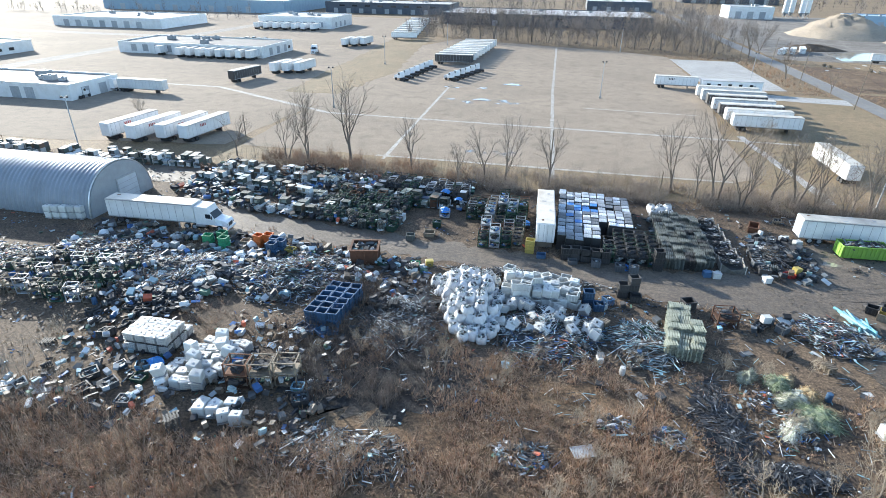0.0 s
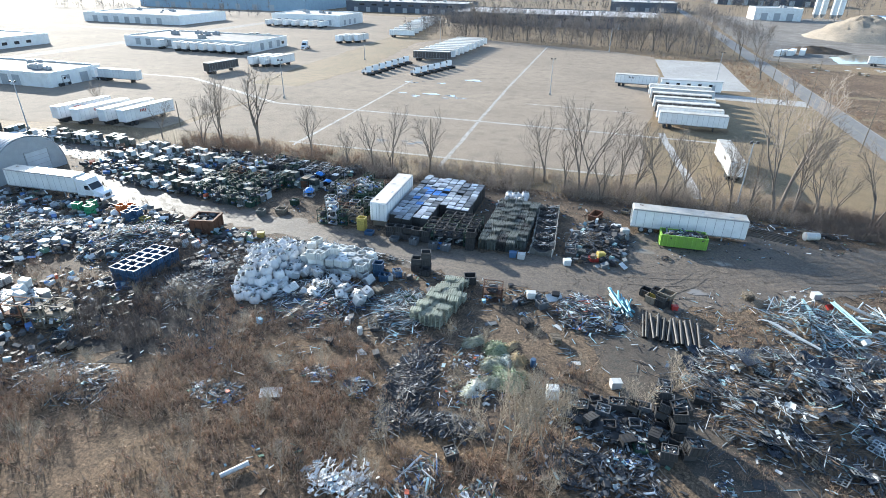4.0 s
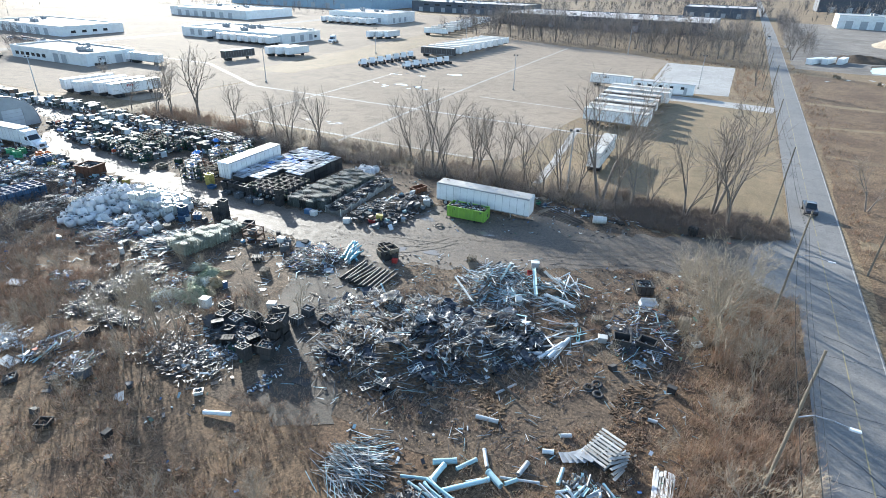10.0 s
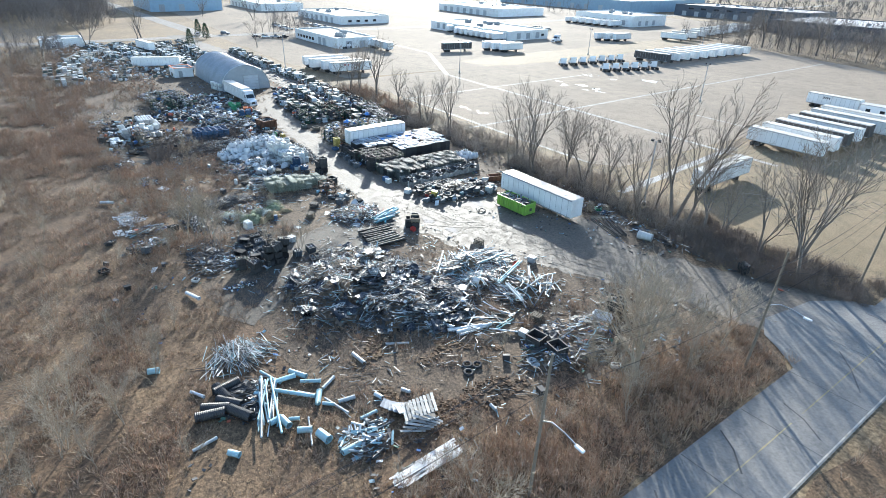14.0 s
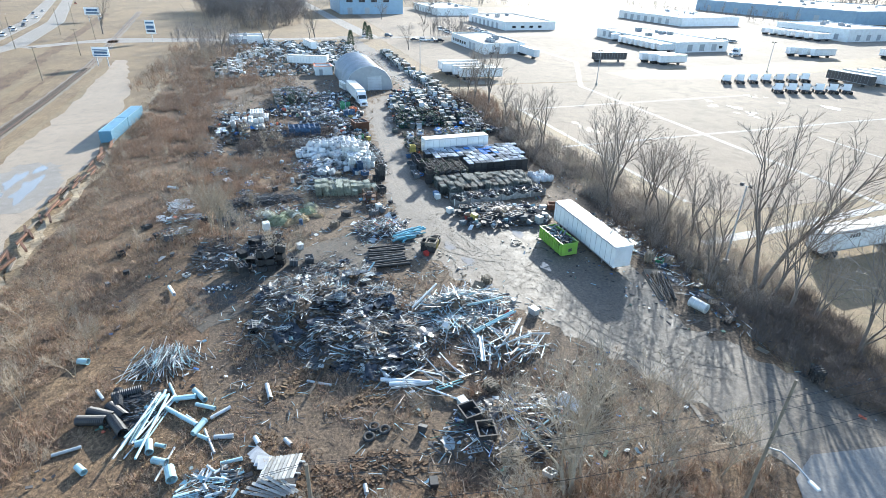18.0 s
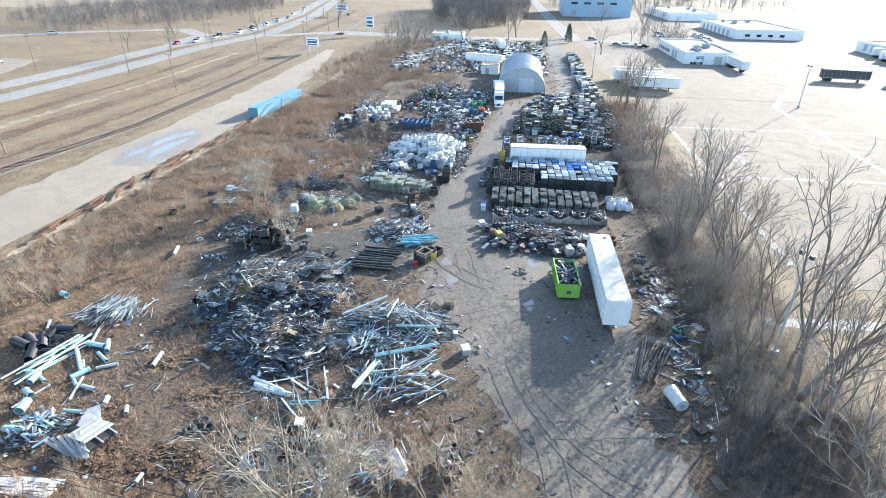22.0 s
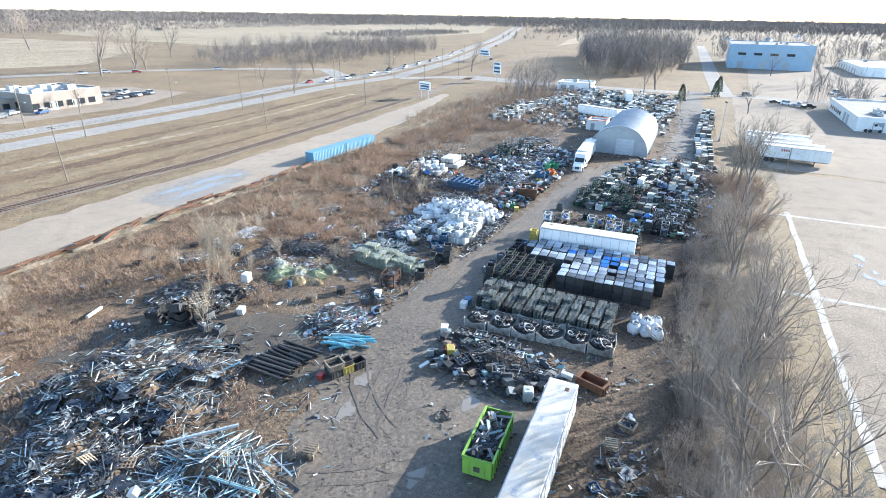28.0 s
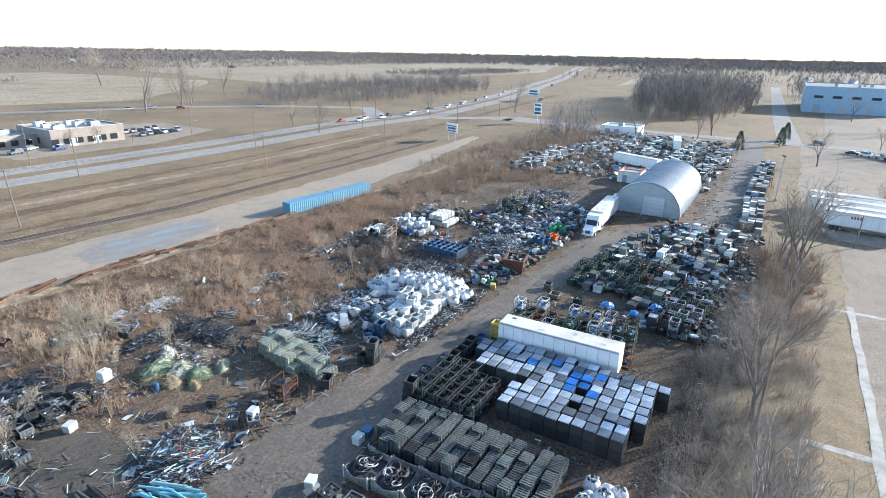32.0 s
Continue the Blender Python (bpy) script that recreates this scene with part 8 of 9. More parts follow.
# a fan of thin conduit
fan = thing("conduit_heap", "fanned heap of thin white plastic conduit", "pipe heap", m=pose(58.6, 31.3, 0.05))
rest = Geo()
for k in range(330):
    x, y = P6.gauss(0, 0.95), P6.gauss(0, 1.45)
    z = 0.06 + 0.6 * math.exp(-(x / 1.3) ** 2 - (y / 1.7) ** 2) * P6.uniform(0.5, 1.1)
    a, t, L = radians(9 * y + P6.gauss(0, 27)), radians(P6.gauss(0, 7)), P6.uniform(1.2, 3.6)
    d = Vector((math.cos(a) * math.cos(t), math.sin(a) * math.cos(t), math.sin(t))) * L / 2
    m = Vector((x, y, z + abs(d.z) * 0.5))
    if k < 90:
        part("conduit", Geo().tube(m - d, m + d, P6.uniform(0.022, 0.042), n=6), (PVC, GREYP, BLEACHED, AQUA)[k % 4], fan)
    else:
        rest.tube(m - d, m + d, P6.uniform(0.018, 0.035), n=5)
tagged(part("loose_conduit", rest, PIPEJUNK, fan), kind="stuff")
# long gutters and beams thrown out by the heaps
for x, y, L, a, w, mat, word in ((68.45, 53.3, 3.6, 82, 0.42, PVC, "white"), (69.4, 56.8, 2.7, 101, 0.36, TEALSTEEL, "aqua"), (62.0, 64.1, 6.0, 111, 0.42, AQUA, "aqua"), (65.9, 61.2, 4.0, 164, 0.4, PVC, "white"), (68.2, 55.3, 2.0, 18, 0.12, BLEACHED, "white"), (68.0, 56.6, 1.9, 27, 0.12, BLEACHED, "white"), (67.6, 57.4, 1.9, 30, 0.12, WOOD, "tan"), (66.3, 52.6, 4.2, 35, 0.14, PVC, "white"), (55.0, 58.3, 5.6, 136, 0.16, PVC, "white"), (65.8, 45.0, 3.4, 153, 0.18, DARKTIMBER, "dark"), (63.4, 66.0, 3.0, 140, 0.3, PVC, "white"), (58.0, 64.5, 4.4, 95, 0.2, AQUA, "aqua")):
    g = Geo().box((0, 0, 0.03), (L, w, 0.05)).box((0, w / 2 - 0.02, 0.12), (L, 0.04, 0.18)).box((0, 0.02 - w / 2, 0.12), (L, 0.04, 0.18))
    p = tagged(part("gutter", g, mat), f"long {word} channel thrown down beside a scrap heap", "channel")
    p.matrix_basis = pose(x, y, 0.2 + (0.9 if y > 57.5 and x < 66 else 0.1), P6.uniform(-14, 14), P6.uniform(-4, 4), a)
for x, y, a in ((63.4, 28.2, 10), (65.0, 27.2, 60), (65.6, 26.6, 75), (66.8, 28.8, 30), (62.8, 28.8, 100), (65.0, 28.4, 40)):
    loose_pipe(x, y, 0.05, 2.4, 0.42, a, BLACKPIPE, "short black corrugated drain pipe", 0, True)
for x, y, L, r, a in ((65.6, 40.8, 2.0, 0.2, 8), (65.6, 45.3, 2.4, 0.12, 60), (68.6, 35.2, 1.6, 0.26, 150), (70.2, 37.2, 1.5, 0.2, 80), (71.4, 39.8, 0.9, 0.2, 20), (72.2, 42.2, 0.9, 0.18, 30), (78.4, 47.5, 0.8, 0.16, 0), (69.8, 31.6, 1.3, 0.3, 10), (71.6, 32.6, 1.2, 0.28, 60), (73.2, 33.6, 1.3, 0.38, 15), (67.2, 36.8, 1.8, 0.16, 120), (62.0, 26.4, 1.6, 0.14, 30), (56.6, 23.8, 1.0, 0.3, 70), (70.8, 27.0, 1.0, 0.26, 40), (68.4, 25.4, 2.0, 0.14, 100)):
    loose_pipe(x, y, 0.03, L, r, a, PVC if r < 0.25 else AQUA, "single pale plastic pipe on dry grass")
for x, y, L, a in ((68.2, 53.4, 4.0, 74), (67.6, 52.6, 3.8, 66), (65.4, 51.0, 3.4, 20), (44.8, 30.2, 2.5, 20), (8.6, 26.0, 2.2, 50)):
    loose_pipe(x, y, 0.1, L, 0.2, a, PVC, "thick pale plastic pipe lying by a heap", 3)
for k in range(12):
    p = tagged(part("timber_pole", Geo().tube((-2.6, 0, 0), (2.6, 0, 0), 0.08, 0.06, 7), DARKTIMBER), "long brown timber pole in a loose bundle", "pole")
    p.matrix_basis = sized(58.9 + 0.08 * (k - 6), 87.4 + 0.2 * (k - 6), 0.12 + 0.14 * (k % 3), 158 + P6.uniform(-7, 7), 1.25)
for k in range(46):
    x = 44 - k * 1.5
    p = tagged(part("steel_beam", Geo().box((0, 0, 0.02), (3.4, 0.3, 0.04)).box((0, 0, 0.17), (3.4, 0.03, 0.26)).box((0, 0, 0.32), (3.4, 0.3, 0.04)), RUST if k % 4 else POLEWOOD), "rusty steel beam lying by the service road", "beam", "beams by the road")
    p.matrix_basis = pose(x + P6.uniform(-0.6, 0.6), 9.4 + P6.uniform(-1.1, 1.1) + 0.8 * (k > 30), 0.03 + 0.33 * (k % 2), 0, 0, P6.choice((4, 0, -8, 25)) + P6.uniform(-6, 6))


def louvre_shed():
    """A collapsed shed wall of white slats with a broken roof panel."""
    b = thing("collapsed_shed", "collapsed white shed wall with slatted panels", "shed panel")
    for k in range(9):
        part("slat", Geo().cbox((0, -1.3 + k * 0.32, 0.62 + 0.09 * k), (2.3, 0.26, 0.06), 0.015), BLEACHED, b)
    for x in (-1.1, 0, 1.1):
        part("batten", Geo().box((x, 0, 0.5), (0.1, 3.0, 0.12)), PVC, b)
    for k in range(6):
        p = part("board", Geo().cbox((0, 0, 0), (2.6, 0.24, 0.05), 0.015), BLEACHED, b)
        p.matrix_basis = pose(1.0 + 0.22 * k, 0.6 - 0.3 * k, 0.7 - 0.05 * k, 8, 20, 70 + 6 * k)
    for k in range(5):
        p = part("grey_panel", Geo().cbox((0, 0, 0), (2.0, 1.0, 0.05), 0.015), GREYP, b)
        p.matrix_basis = pose(-1.4 + 0.2 * k, -2.2 + 0.3 * k, 0.25 + 0.08 * k, 4, 10, 60 + 12 * k)
    part("base", Geo().cbox((0, 0, 0.22), (2.2, 2.6, 0.44), 0.05), DARK, b)
    return b


place(louvre_shed, pose(75.4, 41.6, 0.04, 0, 0, -22))
g = thing("board_bundle", "bundle of long white boards on the grass", "boards", m=pose(80.2, 39.2, 0.05, 0, 0, 92))
for k in range(26):
    p = part("board", Geo().cbox((0, 0, 0), (5.6, 0.16, 0.05), 0.01), WHITE, g)
    p.matrix_basis = pose(P6.uniform(-0.5, 0.5), -0.7 + 0.11 * (k % 13), 0.06 + 0.1 * (k // 13), 0, 0, P6.uniform(-3, 3))


def sofa():
    b = thing("old_sofa", "dumped white upholstered sofa", "sofa")
    part("seat", Geo().cbox((0, 0, 0.32), (1.9, 0.8, 0.34), 0.1), BAG, b)
    part("backrest", Geo().cbox((0, 0.42, 0.6), (1.9, 0.25, 0.7), 0.1), BAG, b)
    for sg in (-1, 1):
        part("armrest", Geo().cbox((sg * 0.98, 0, 0.42), (0.24, 0.85, 0.56), 0.09), BAG, b)
    return b


place(sofa, pose(75.0, 66.0, 0.55, 14, 6, 35))
place(bulk_bin, sized(73.8, 57.2, 0.05, 10, 1.4), "black", 0.95)
place(bulk_bin, sized(76.2, 57.8, 0.05, -8, 1.4), "black", 0.95)
place(bulk_bin, sized(74.0, 69.8, 0.05, 25, 1.4), "black", 0.95, "scrap")
tyre_pile([(72.4, 49.2, 0.04, 0, 0), (73.4, 48.6, 0.04, 0, 4), (73.0, 50.0, 0.06, 8, 0)], "three worn tyres lying flat on dry grass")
place(bulk_bin, sized(33.0, 22.6, 0.04, 25, 0.9), "black", 0.55)

# small litter, too small and too many to count
n = 17000
x, y = RNG.uniform(-160, 84, n), RNG.uniform(20, 96, n)
dens = np.array([noise.noise(Vector((a * 0.09, b * 0.09, 2.0))) + 0.6 * noise.noise(Vector((a * 0.3, b * 0.3, 5.0))) for a, b in zip(x, y)])
ty = np.interp(x, [-60, -46, -18, 6, 22, 36, 48, 60, 72, 92], [75, 71, 68.5, 66, 65, 66, 70.5, 76, 81, 90])
clear = (np.abs(y - ty) > 4.5) | (x < -60)
bare = (x > 40) & (y < 60) | (x > -25) & (x < 45) & (y < 44) | (x < -60) & (y < 45) | (x > 45) & (y < 38)
keep = clear & (dens > np.where(bare, 0.3, -0.12))
x, y = x[keep], y[keep]
size = np.stack([RNG.uniform(0.04, 1, len(x)) ** 2 * 0.6 + 0.08, RNG.uniform(0.05, 0.28, len(x)), RNG.uniform(0.02, 0.1, len(x))], 1)
boxes("litter", np.stack([x, y, 0.06 + size[:, 2] * 0.5 + RNG.uniform(0, 0.12, len(x))], 1), size, turned(len(x), 25), JUNK, "scattered plastic litter and scrap on dark soil", "litter")
n = 2200
x, y = RNG.uniform(-30, 82, n), RNG.uniform(36, 72, n)
size = np.stack([RNG.uniform(0.3, 1.4, n), RNG.uniform(0.03, 0.07, n), RNG.uniform(0.02, 0.05, n)], 1)
ty = np.interp(x, [-18, 6, 22, 36, 48, 60, 72, 92], [68.5, 66, 65, 66, 70.5, 76, 81, 90])
keep = y < ty - 3.5
x, y, size = x[keep], y[keep], size[keep]
boxes("stick_litter", np.stack([x, y, RNG.uniform(0.08, 0.2, len(x))], 1), size, turned(len(x), 8), PIPEJUNK, "scattered sticks, slats and thin pipes", "litter")

n = 3000
x, y = RNG.uniform(62, 78, n), RNG.uniform(40, 54, n)
ty = np.interp(x, [36, 48, 60, 72, 92], [66, 70.5, 76, 81, 90])
lump = np.array([noise.noise(Vector((a * 0.2, b * 0.2, 12.0))) for a, b in zip(x, y)])
keep = ((np.abs(y - ty) > 3.0) & (lump > 0.05)) & ~((x > 84) & (y > 76))
x, y = x[keep], y[keep]
size = np.stack([RNG.uniform(0.15, 0.6, len(x)), RNG.uniform(0.1, 0.25, len(x)), RNG.uniform(0.04, 0.14, len(x))], 1)
boxes("soil_clods", np.stack([x, y, np.full(len(x), 0.09)], 1), size, turned(len(x), 14), SCRUB, "churned clods of dark soil", "soil")


# ---- trees, brush and poles ----
def bare_tree(seed=0, stems=1, spread=1.0, tone="grey", lush=5):
    """A leafless tree of unit height 10 m: a forking trunk with its limbs, and a crown of fine twigs."""
    b = thing("bare_tree", f"leafless winter tree with {tone}-brown bark", "tree")
    rnd = random.Random(seed * 13 + 3)
    wood, twigs = Geo(), Geo()

    def line(geo, p, way, length, r0, r1, n, sides, wander, rise):
        """A crooked limb in one piece; gives its joints."""
        pts, k0 = [p.copy()], len(geo.v)
        for _ in range(n):
            way = (way + Vector((rnd.uniform(-1, 1), rnd.uniform(-1, 1), rnd.uniform(-1, 1) + rise)) * wander).normalized()
            pts.append(pts[-1] + way * length / n)
        for i, q in enumerate(pts):
            d = (pts[min(i + 1, n)] - pts[max(i - 1, 0)]).normalized()
            side = d.orthogonal().normalized()
            up, r = d.cross(side), r0 + (r1 - r0) * i / n
            geo.v += [tuple(q + (side * math.cos(6.2832 * k / sides) + up * math.sin(6.2832 * k / sides)) * r) for k in range(sides)]
            if i:
                o = k0 + (i - 1) * sides
                geo.f += [(o + k, o + (k + 1) % sides, o + sides + (k + 1) % sides, o + sides + k) for k in range(sides)]
        return pts, way

    def along(pts, t):
        n = len(pts) - 1
        i = min(int(t * n), n - 1)
        return pts[i].lerp(pts[i + 1], t * n - i), (pts[i + 1] - pts[i]).normalized()

    def off(way, angle):
        """A way that forks off another by an angle, to any side."""
        side = way.orthogonal().normalized()
        side = Matrix.Rotation(rnd.uniform(0, 6.283), 3, way) @ side
        return (way * math.cos(angle) + side * math.sin(angle)).normalized()

    def spray(p, way, length):
        """A twig with its own finer twigs."""
        q = p + way * length
        twigs.spike(p, q, 0.013)
        for _ in range(lush):
            p2 = p.lerp(q, rnd.uniform(0.15, 0.9))
            w2 = off(way, rnd.uniform(0.35, 0.95))
            twigs.spike(p2, p2 + (w2 + Vector((0, 0, 0.25))).normalized() * length * rnd.uniform(0.3, 0.65), 0.009)

    fat = (0.165 / math.sqrt(stems) + 0.015) * (0.5 if tone == "pale" and spread < 1.2 else 1)
    forks = []
    for s in range(stems):
        a = rnd.uniform(0, 6.283)
        lean = 0.05 if stems == 1 else 0.24
        way = Vector((math.cos(a) * lean, math.sin(a) * lean, 1)).normalized()
        height = rnd.uniform(2.2, 3.2) if stems == 1 else rnd.uniform(1.9, 3.3)
        pts, way = line(wood, Vector((math.cos(a) * 0.15 * (stems > 1), math.sin(a) * 0.15 * (stems > 1), -0.15)), way, height, fat, fat * 0.72, 4, 7, 0.06, 0.2)
        for k in range(4 if stems == 1 else 3):
            forks.append((along(pts, 1.0 - 0.13 * k)[0], off(way, rnd.uniform(0.12, 0.55) * spread), fat * rnd.uniform(0.42, 0.62)))
    for p, way, r in forks:
        length = (8.9 - p.z) * rnd.uniform(0.78, 1.0)
        main, _ = line(wood, p, way, length, r, 0.012, 7, 5, 0.13, 0.35)
        for k in range(9):
            t = 0.2 + 0.8 * (k + rnd.random()) / 9
            p1, w1 = along(main, min(t, 0.99))
            l1 = length * (0.62 - 0.42 * t) * rnd.uniform(0.7, 1.2)
            limb, _ = line(wood, p1, off(w1, rnd.uniform(0.45, 0.95) * spread), l1, r * (0.5 - 0.32 * t) + 0.006, 0.006, 4, 3, 0.16, 0.4)
            for j in range(4):
                p2, w2 = along(limb, 0.25 + 0.75 * (j + rnd.random()) / 4)
                spray(p2, off(w2, rnd.uniform(0.3, 0.9)), l1 * rnd.uniform(0.32, 0.6))
        spray(main[-1], (main[-1] - main[-2]).normalized(), 0.7)
    bark, fine = (BARK, TWIG) if tone == "grey" else (PALEBARK, PALETWIG)
    part("trunk", wood, bark, b, smooth=True)
    tagged(part("crown", twigs, fine, b, "haze of fine bare twigs"), kind="stuff")
    return b


P7 = random.Random(4)
FENCE_TREES = [(33.7, 95.6, 12, 2), (39.2, 98.8, 14, 1), (43.2, 99, 15.5, 2), (47.5, 100.9, 13, 1), (55, 99, 12, 2), (58, 100, 9, 1), (62, 99, 16.5, 2), (64.2, 98.8, 17, 2), (70, 99, 9, 2), (76, 98.5, 14.5, 2), (79.9, 101.7, 14.5, 2), (82.6, 96.5, 11, 2), (-11, 99, 11.5, 1), (-7, 99, 9.5, 2), (1, 99, 13.5, 1), (-39, 102, 16.5, 1), (30, 98, 16, 2), (23, 101, 11, 1), (-52, 100, 8.5, 2), (-16, 98, 7, 1), (52, 98.5, 8, 1), (67.5, 98.4, 10, 1), (27, 99, 8, 1), (36.5, 101, 8, 2), (50, 96.5, 6, 2), (45, 96, 5, 2), (57, 96, 5, 2)]
for k, (x, y, h, s) in enumerate(FENCE_TREES):
    place(bare_tree, sized(x, y, 0, P7.uniform(0, 360), h / 10.3), (k * 3) % 4, s, 1.0 if s == 1 else 0.8, "grey", 4)
YARD_TREES = [(84.5, 74, 9), (82.5, 70, 7.5), (85.5, 66, 9), (83, 60, 7), (86.3, 56, 8), (84, 48, 8), (86.5, 40, 9), (85, 32, 8), (87, 24, 8), (76, 69, 6), (78.5, 73, 7), (62, 12.5, 8), (58, 15, 8.5), (66, 14, 7), (51.5, 22.5, 6), (47, 16, 6), (20, 47.6, 4.5), (12, 47, 4), (7, 45.6, 4), (50, 27, 5), (55, 24.5, 6), (60.5, 20, 6.5), (72, 62, 5), (78, 66, 6), (80, 58, 6), (79.5, 44, 5), (82, 36, 6), (70, 24, 5), (82.2, 63.4, 13.5), (78.5, 74.5, 8.5), (80.5, 69, 7), (58.5, 23.5, 7), (62.3, 20.5, 6.5), (73, 53.5, 5.5), (34.5, 45.5, 5.5), (14, 36, 4.5), (-12, 45, 5), (-16, 43, 5), (-9, 42, 4.5), (-20, 41, 4.5), (-47, 38, 5), (-56, 36, 6), (-110, 34, 8), (-96, 30, 8), (-84, 30, 7), (-120, 24, 9), (-75, 36, 6), (-135, 22, 9), (-100, 44, 7), (-62, 93, 6.5), (-58, 90, 5), (-166, 84, 9)]
for k, (x, y, h) in enumerate(YARD_TREES):
    place(bare_tree, sized(x, y, 0, P7.uniform(0, 360), h / 10.3), (k * 3 + 1) % 4, 2, 0.8, "pale", 3 if h < 9 else 5)
for k, (x, y, h) in enumerate([(-128, -96, 12), (-137, -222, 18), (-170, -227, 20), (-172, -236, 17), (-60, -108, 6), (-48, -108, 5), (-150, 26, 10), (-190, 44, 13), (-204, 66, 12), (-100, 120, 5), (-160, 108, 7), (-118, -70, 10), (-210, -74, 11), (-186, -110, 9), (-250, -40, 12), (103, 116, 7), (90, 210, 8), (86, 240, 9), (88, 300, 10), (101, 330, 11), (-215, 130, 9), (-218, 70, 12), (-300, 60, 14), (-290, 150, 13), (-330, 128, 14), (-60, -130, 7), (-122, -200, 17), (-149, -208, 19), (-152, -203, 18), (-215, -415, 20), (-225, -267, 12)]):
    place(bare_tree, sized(x, y, 0, P7.uniform(0, 360), h / 10.3), (k * 3 + 2) % 4, 1 + k % 2, 1.0 if not k % 2 else 0.8, "grey", 3)

for k in range(46):
    x, y = P7.uniform(-95, 34), P7.uniform(14, 40)
    if y < 31 + 9 * math.sin(x * 0.05 + 1.2) and not (-46 < x < -16 and y > 29):
        place(bare_tree, sized(x, y, 0, P7.uniform(0, 360), P7.uniform(4, 6.5) / 10.3), k % 4, 2, 0.8, "pale", 3)
for k, (x, y, h) in enumerate(((10, 97, 7), (15, 98.4, 6), (6, 98, 5), (19, 97, 6.5), (-3, 98, 6), (26, 96, 5), (34, 101, 6), (41, 103, 7), (47, 97, 7), (53, 101, 6.5), (59, 103, 6))):
    place(bare_tree, sized(x, y, 0, P7.uniform(0, 360), h / 10.3), k % 4, 2, 0.8, "pale", 3)

for k in range(20):
    place(bare_tree, sized(P7.uniform(-440, -405), P7.uniform(-6, 62), 0, P7.uniform(0, 360), P7.uniform(12, 19) / 10.3), k % 4, 1 + k % 2, 1.0 if k % 2 else 0.8, "grey", 3)
for k in range(18):
    x = -66 + k * 8.4 + P7.uniform(-3, 3)
    place(bare_tree, sized(x, 336 - max(0, x + 40) * 0.26 + P7.uniform(0, 10), 0, P7.uniform(0, 360), P7.uniform(10, 15) / 10.3), k % 4, 1 + k % 2, 1.0 if k % 2 else 0.8, "grey", 3)

# pale saplings that grow up through the heaps of scrap
for k, (x, y, h) in enumerate(((38.9, 41.3, 5.5), (22.6, 39.4, 5), (48.7, 51.4, 4.5), (36, 54.1, 3.5), (28.4, 49.4, 3.5), (23.8, 47, 3.5), (6.6, 36.7, 5), (-1.2, 41, 4.5), (80.6, 62, 7), (79.4, 59.4, 6), (81.6, 65.6, 7.5), (76.6, 63.6, 4.5), (55, 19, 6), (58.6, 17.2, 6.5), (49, 20.4, 5.5), (43, 17, 5), (63.4, 15.8, 6))):
    place(bare_tree, sized(x, y, 0, P7.uniform(0, 360), h / 10.3), k % 4, 2, 0.8, "pale", 5)

for k, (x, y, h, q) in enumerate(((28.8, 33.6, 9.5, 1), (31.6, 35.1, 8.5, 1), (27.4, 33.4, 8, 1), (30, 36.2, 8, 1), (29.6, 34.6, 9, 1), (30, 40.2, 5.5, 0), (33, 36, 7, 1), (19.1, 31.2, 5.5, 0), (41.5, 44.7, 6.5, 1), (10.5, 37.8, 5, 0), (24.5, 33, 6.5, 0), (-1, 43, 6, 0), (-7, 42, 6.5, 0), (33.4, 39.4, 5, 1), (31.4, 38.2, 6.5, 1))):
    place(bare_tree, sized(x, y, 0, P7.uniform(0, 360), h / 10.3), k % 4, 2 if k % 3 else 1, 0.55, "pale", 2)

for k, (x, y, h) in enumerate(((62.7, 16.2, 7), (55.7, 24.1, 4.5), (66, 18, 6), (79, 69.4, 8.5))):
    place(bare_tree, sized(x, y, 0, 70 * k, h / 10.3), k % 4, 2, 1.0, "pale", 5)

for k, (x, y, h, a) in enumerate(((82.9, 61.8, 14, 40), (82.4, 62.6, 13.4, 160))):
    place(bare_tree, sized(x, y, 0, a, h / 10.3), k, 2, 1.35, "pale", 2)


for k in range(3):
    x = -66 + k * 19 + P7.uniform(-2, 2)
    place(bare_tree, sized(x, P7.uniform(96.5, 103.5), 0, P7.uniform(0, 360), P7.uniform(7.5, 13) / 10.3), k % 4, 1 + k % 2, 1.0 if k % 2 == 0 else 0.8, "grey", 4)


def conifer():
    b = thing("conifer", "dark green upright evergreen beside the road", "tree")
    part("trunk", Geo().tube((0, 0, 0), (0, 0, 2), 0.18, n=7), BARK, b)
    rnd, g = random.Random(2), Geo()
    for _ in range(900):
        z = rnd.uniform(0.4, 7.3)
        r = 2.1 * (1 - z / 7.6) ** 0.6 * rnd.uniform(0.5, 1.05)
        a = rnd.uniform(0, 6.283)
        p = Vector((r * math.cos(a), r * math.sin(a), z))
        q = p + Vector((math.cos(a) * 0.25, math.sin(a) * 0.25, 0.35))
        g.tube(p, q, 0.09, 0.01, 3, False)
    part("crown", g, paint("evergreen_needles", (0.055, 0.085, 0.045), (0.03, 0.045, 0.026), 0.9, rand=0.1), b)
    return b


for x, y in ((-178, 83.5), (-201, 96.5), (-222, 98)):
    place(conifer, pose(x, y, 0))


def field_of(test, n, x0, x1, y0, y1):
    x, y = RNG.uniform(x0, x1, n), RNG.uniform(y0, y1, n)
    k = np.array([test(a, b) for a, b in zip(x, y)])
    return x[k], y[k]


def clumps(x, y):
    return noise.noise(Vector((x * 0.13, y * 0.13, 9.0))) + 0.5 * noise.noise(Vector((x * 0.4, y * 0.4, 3.0)))


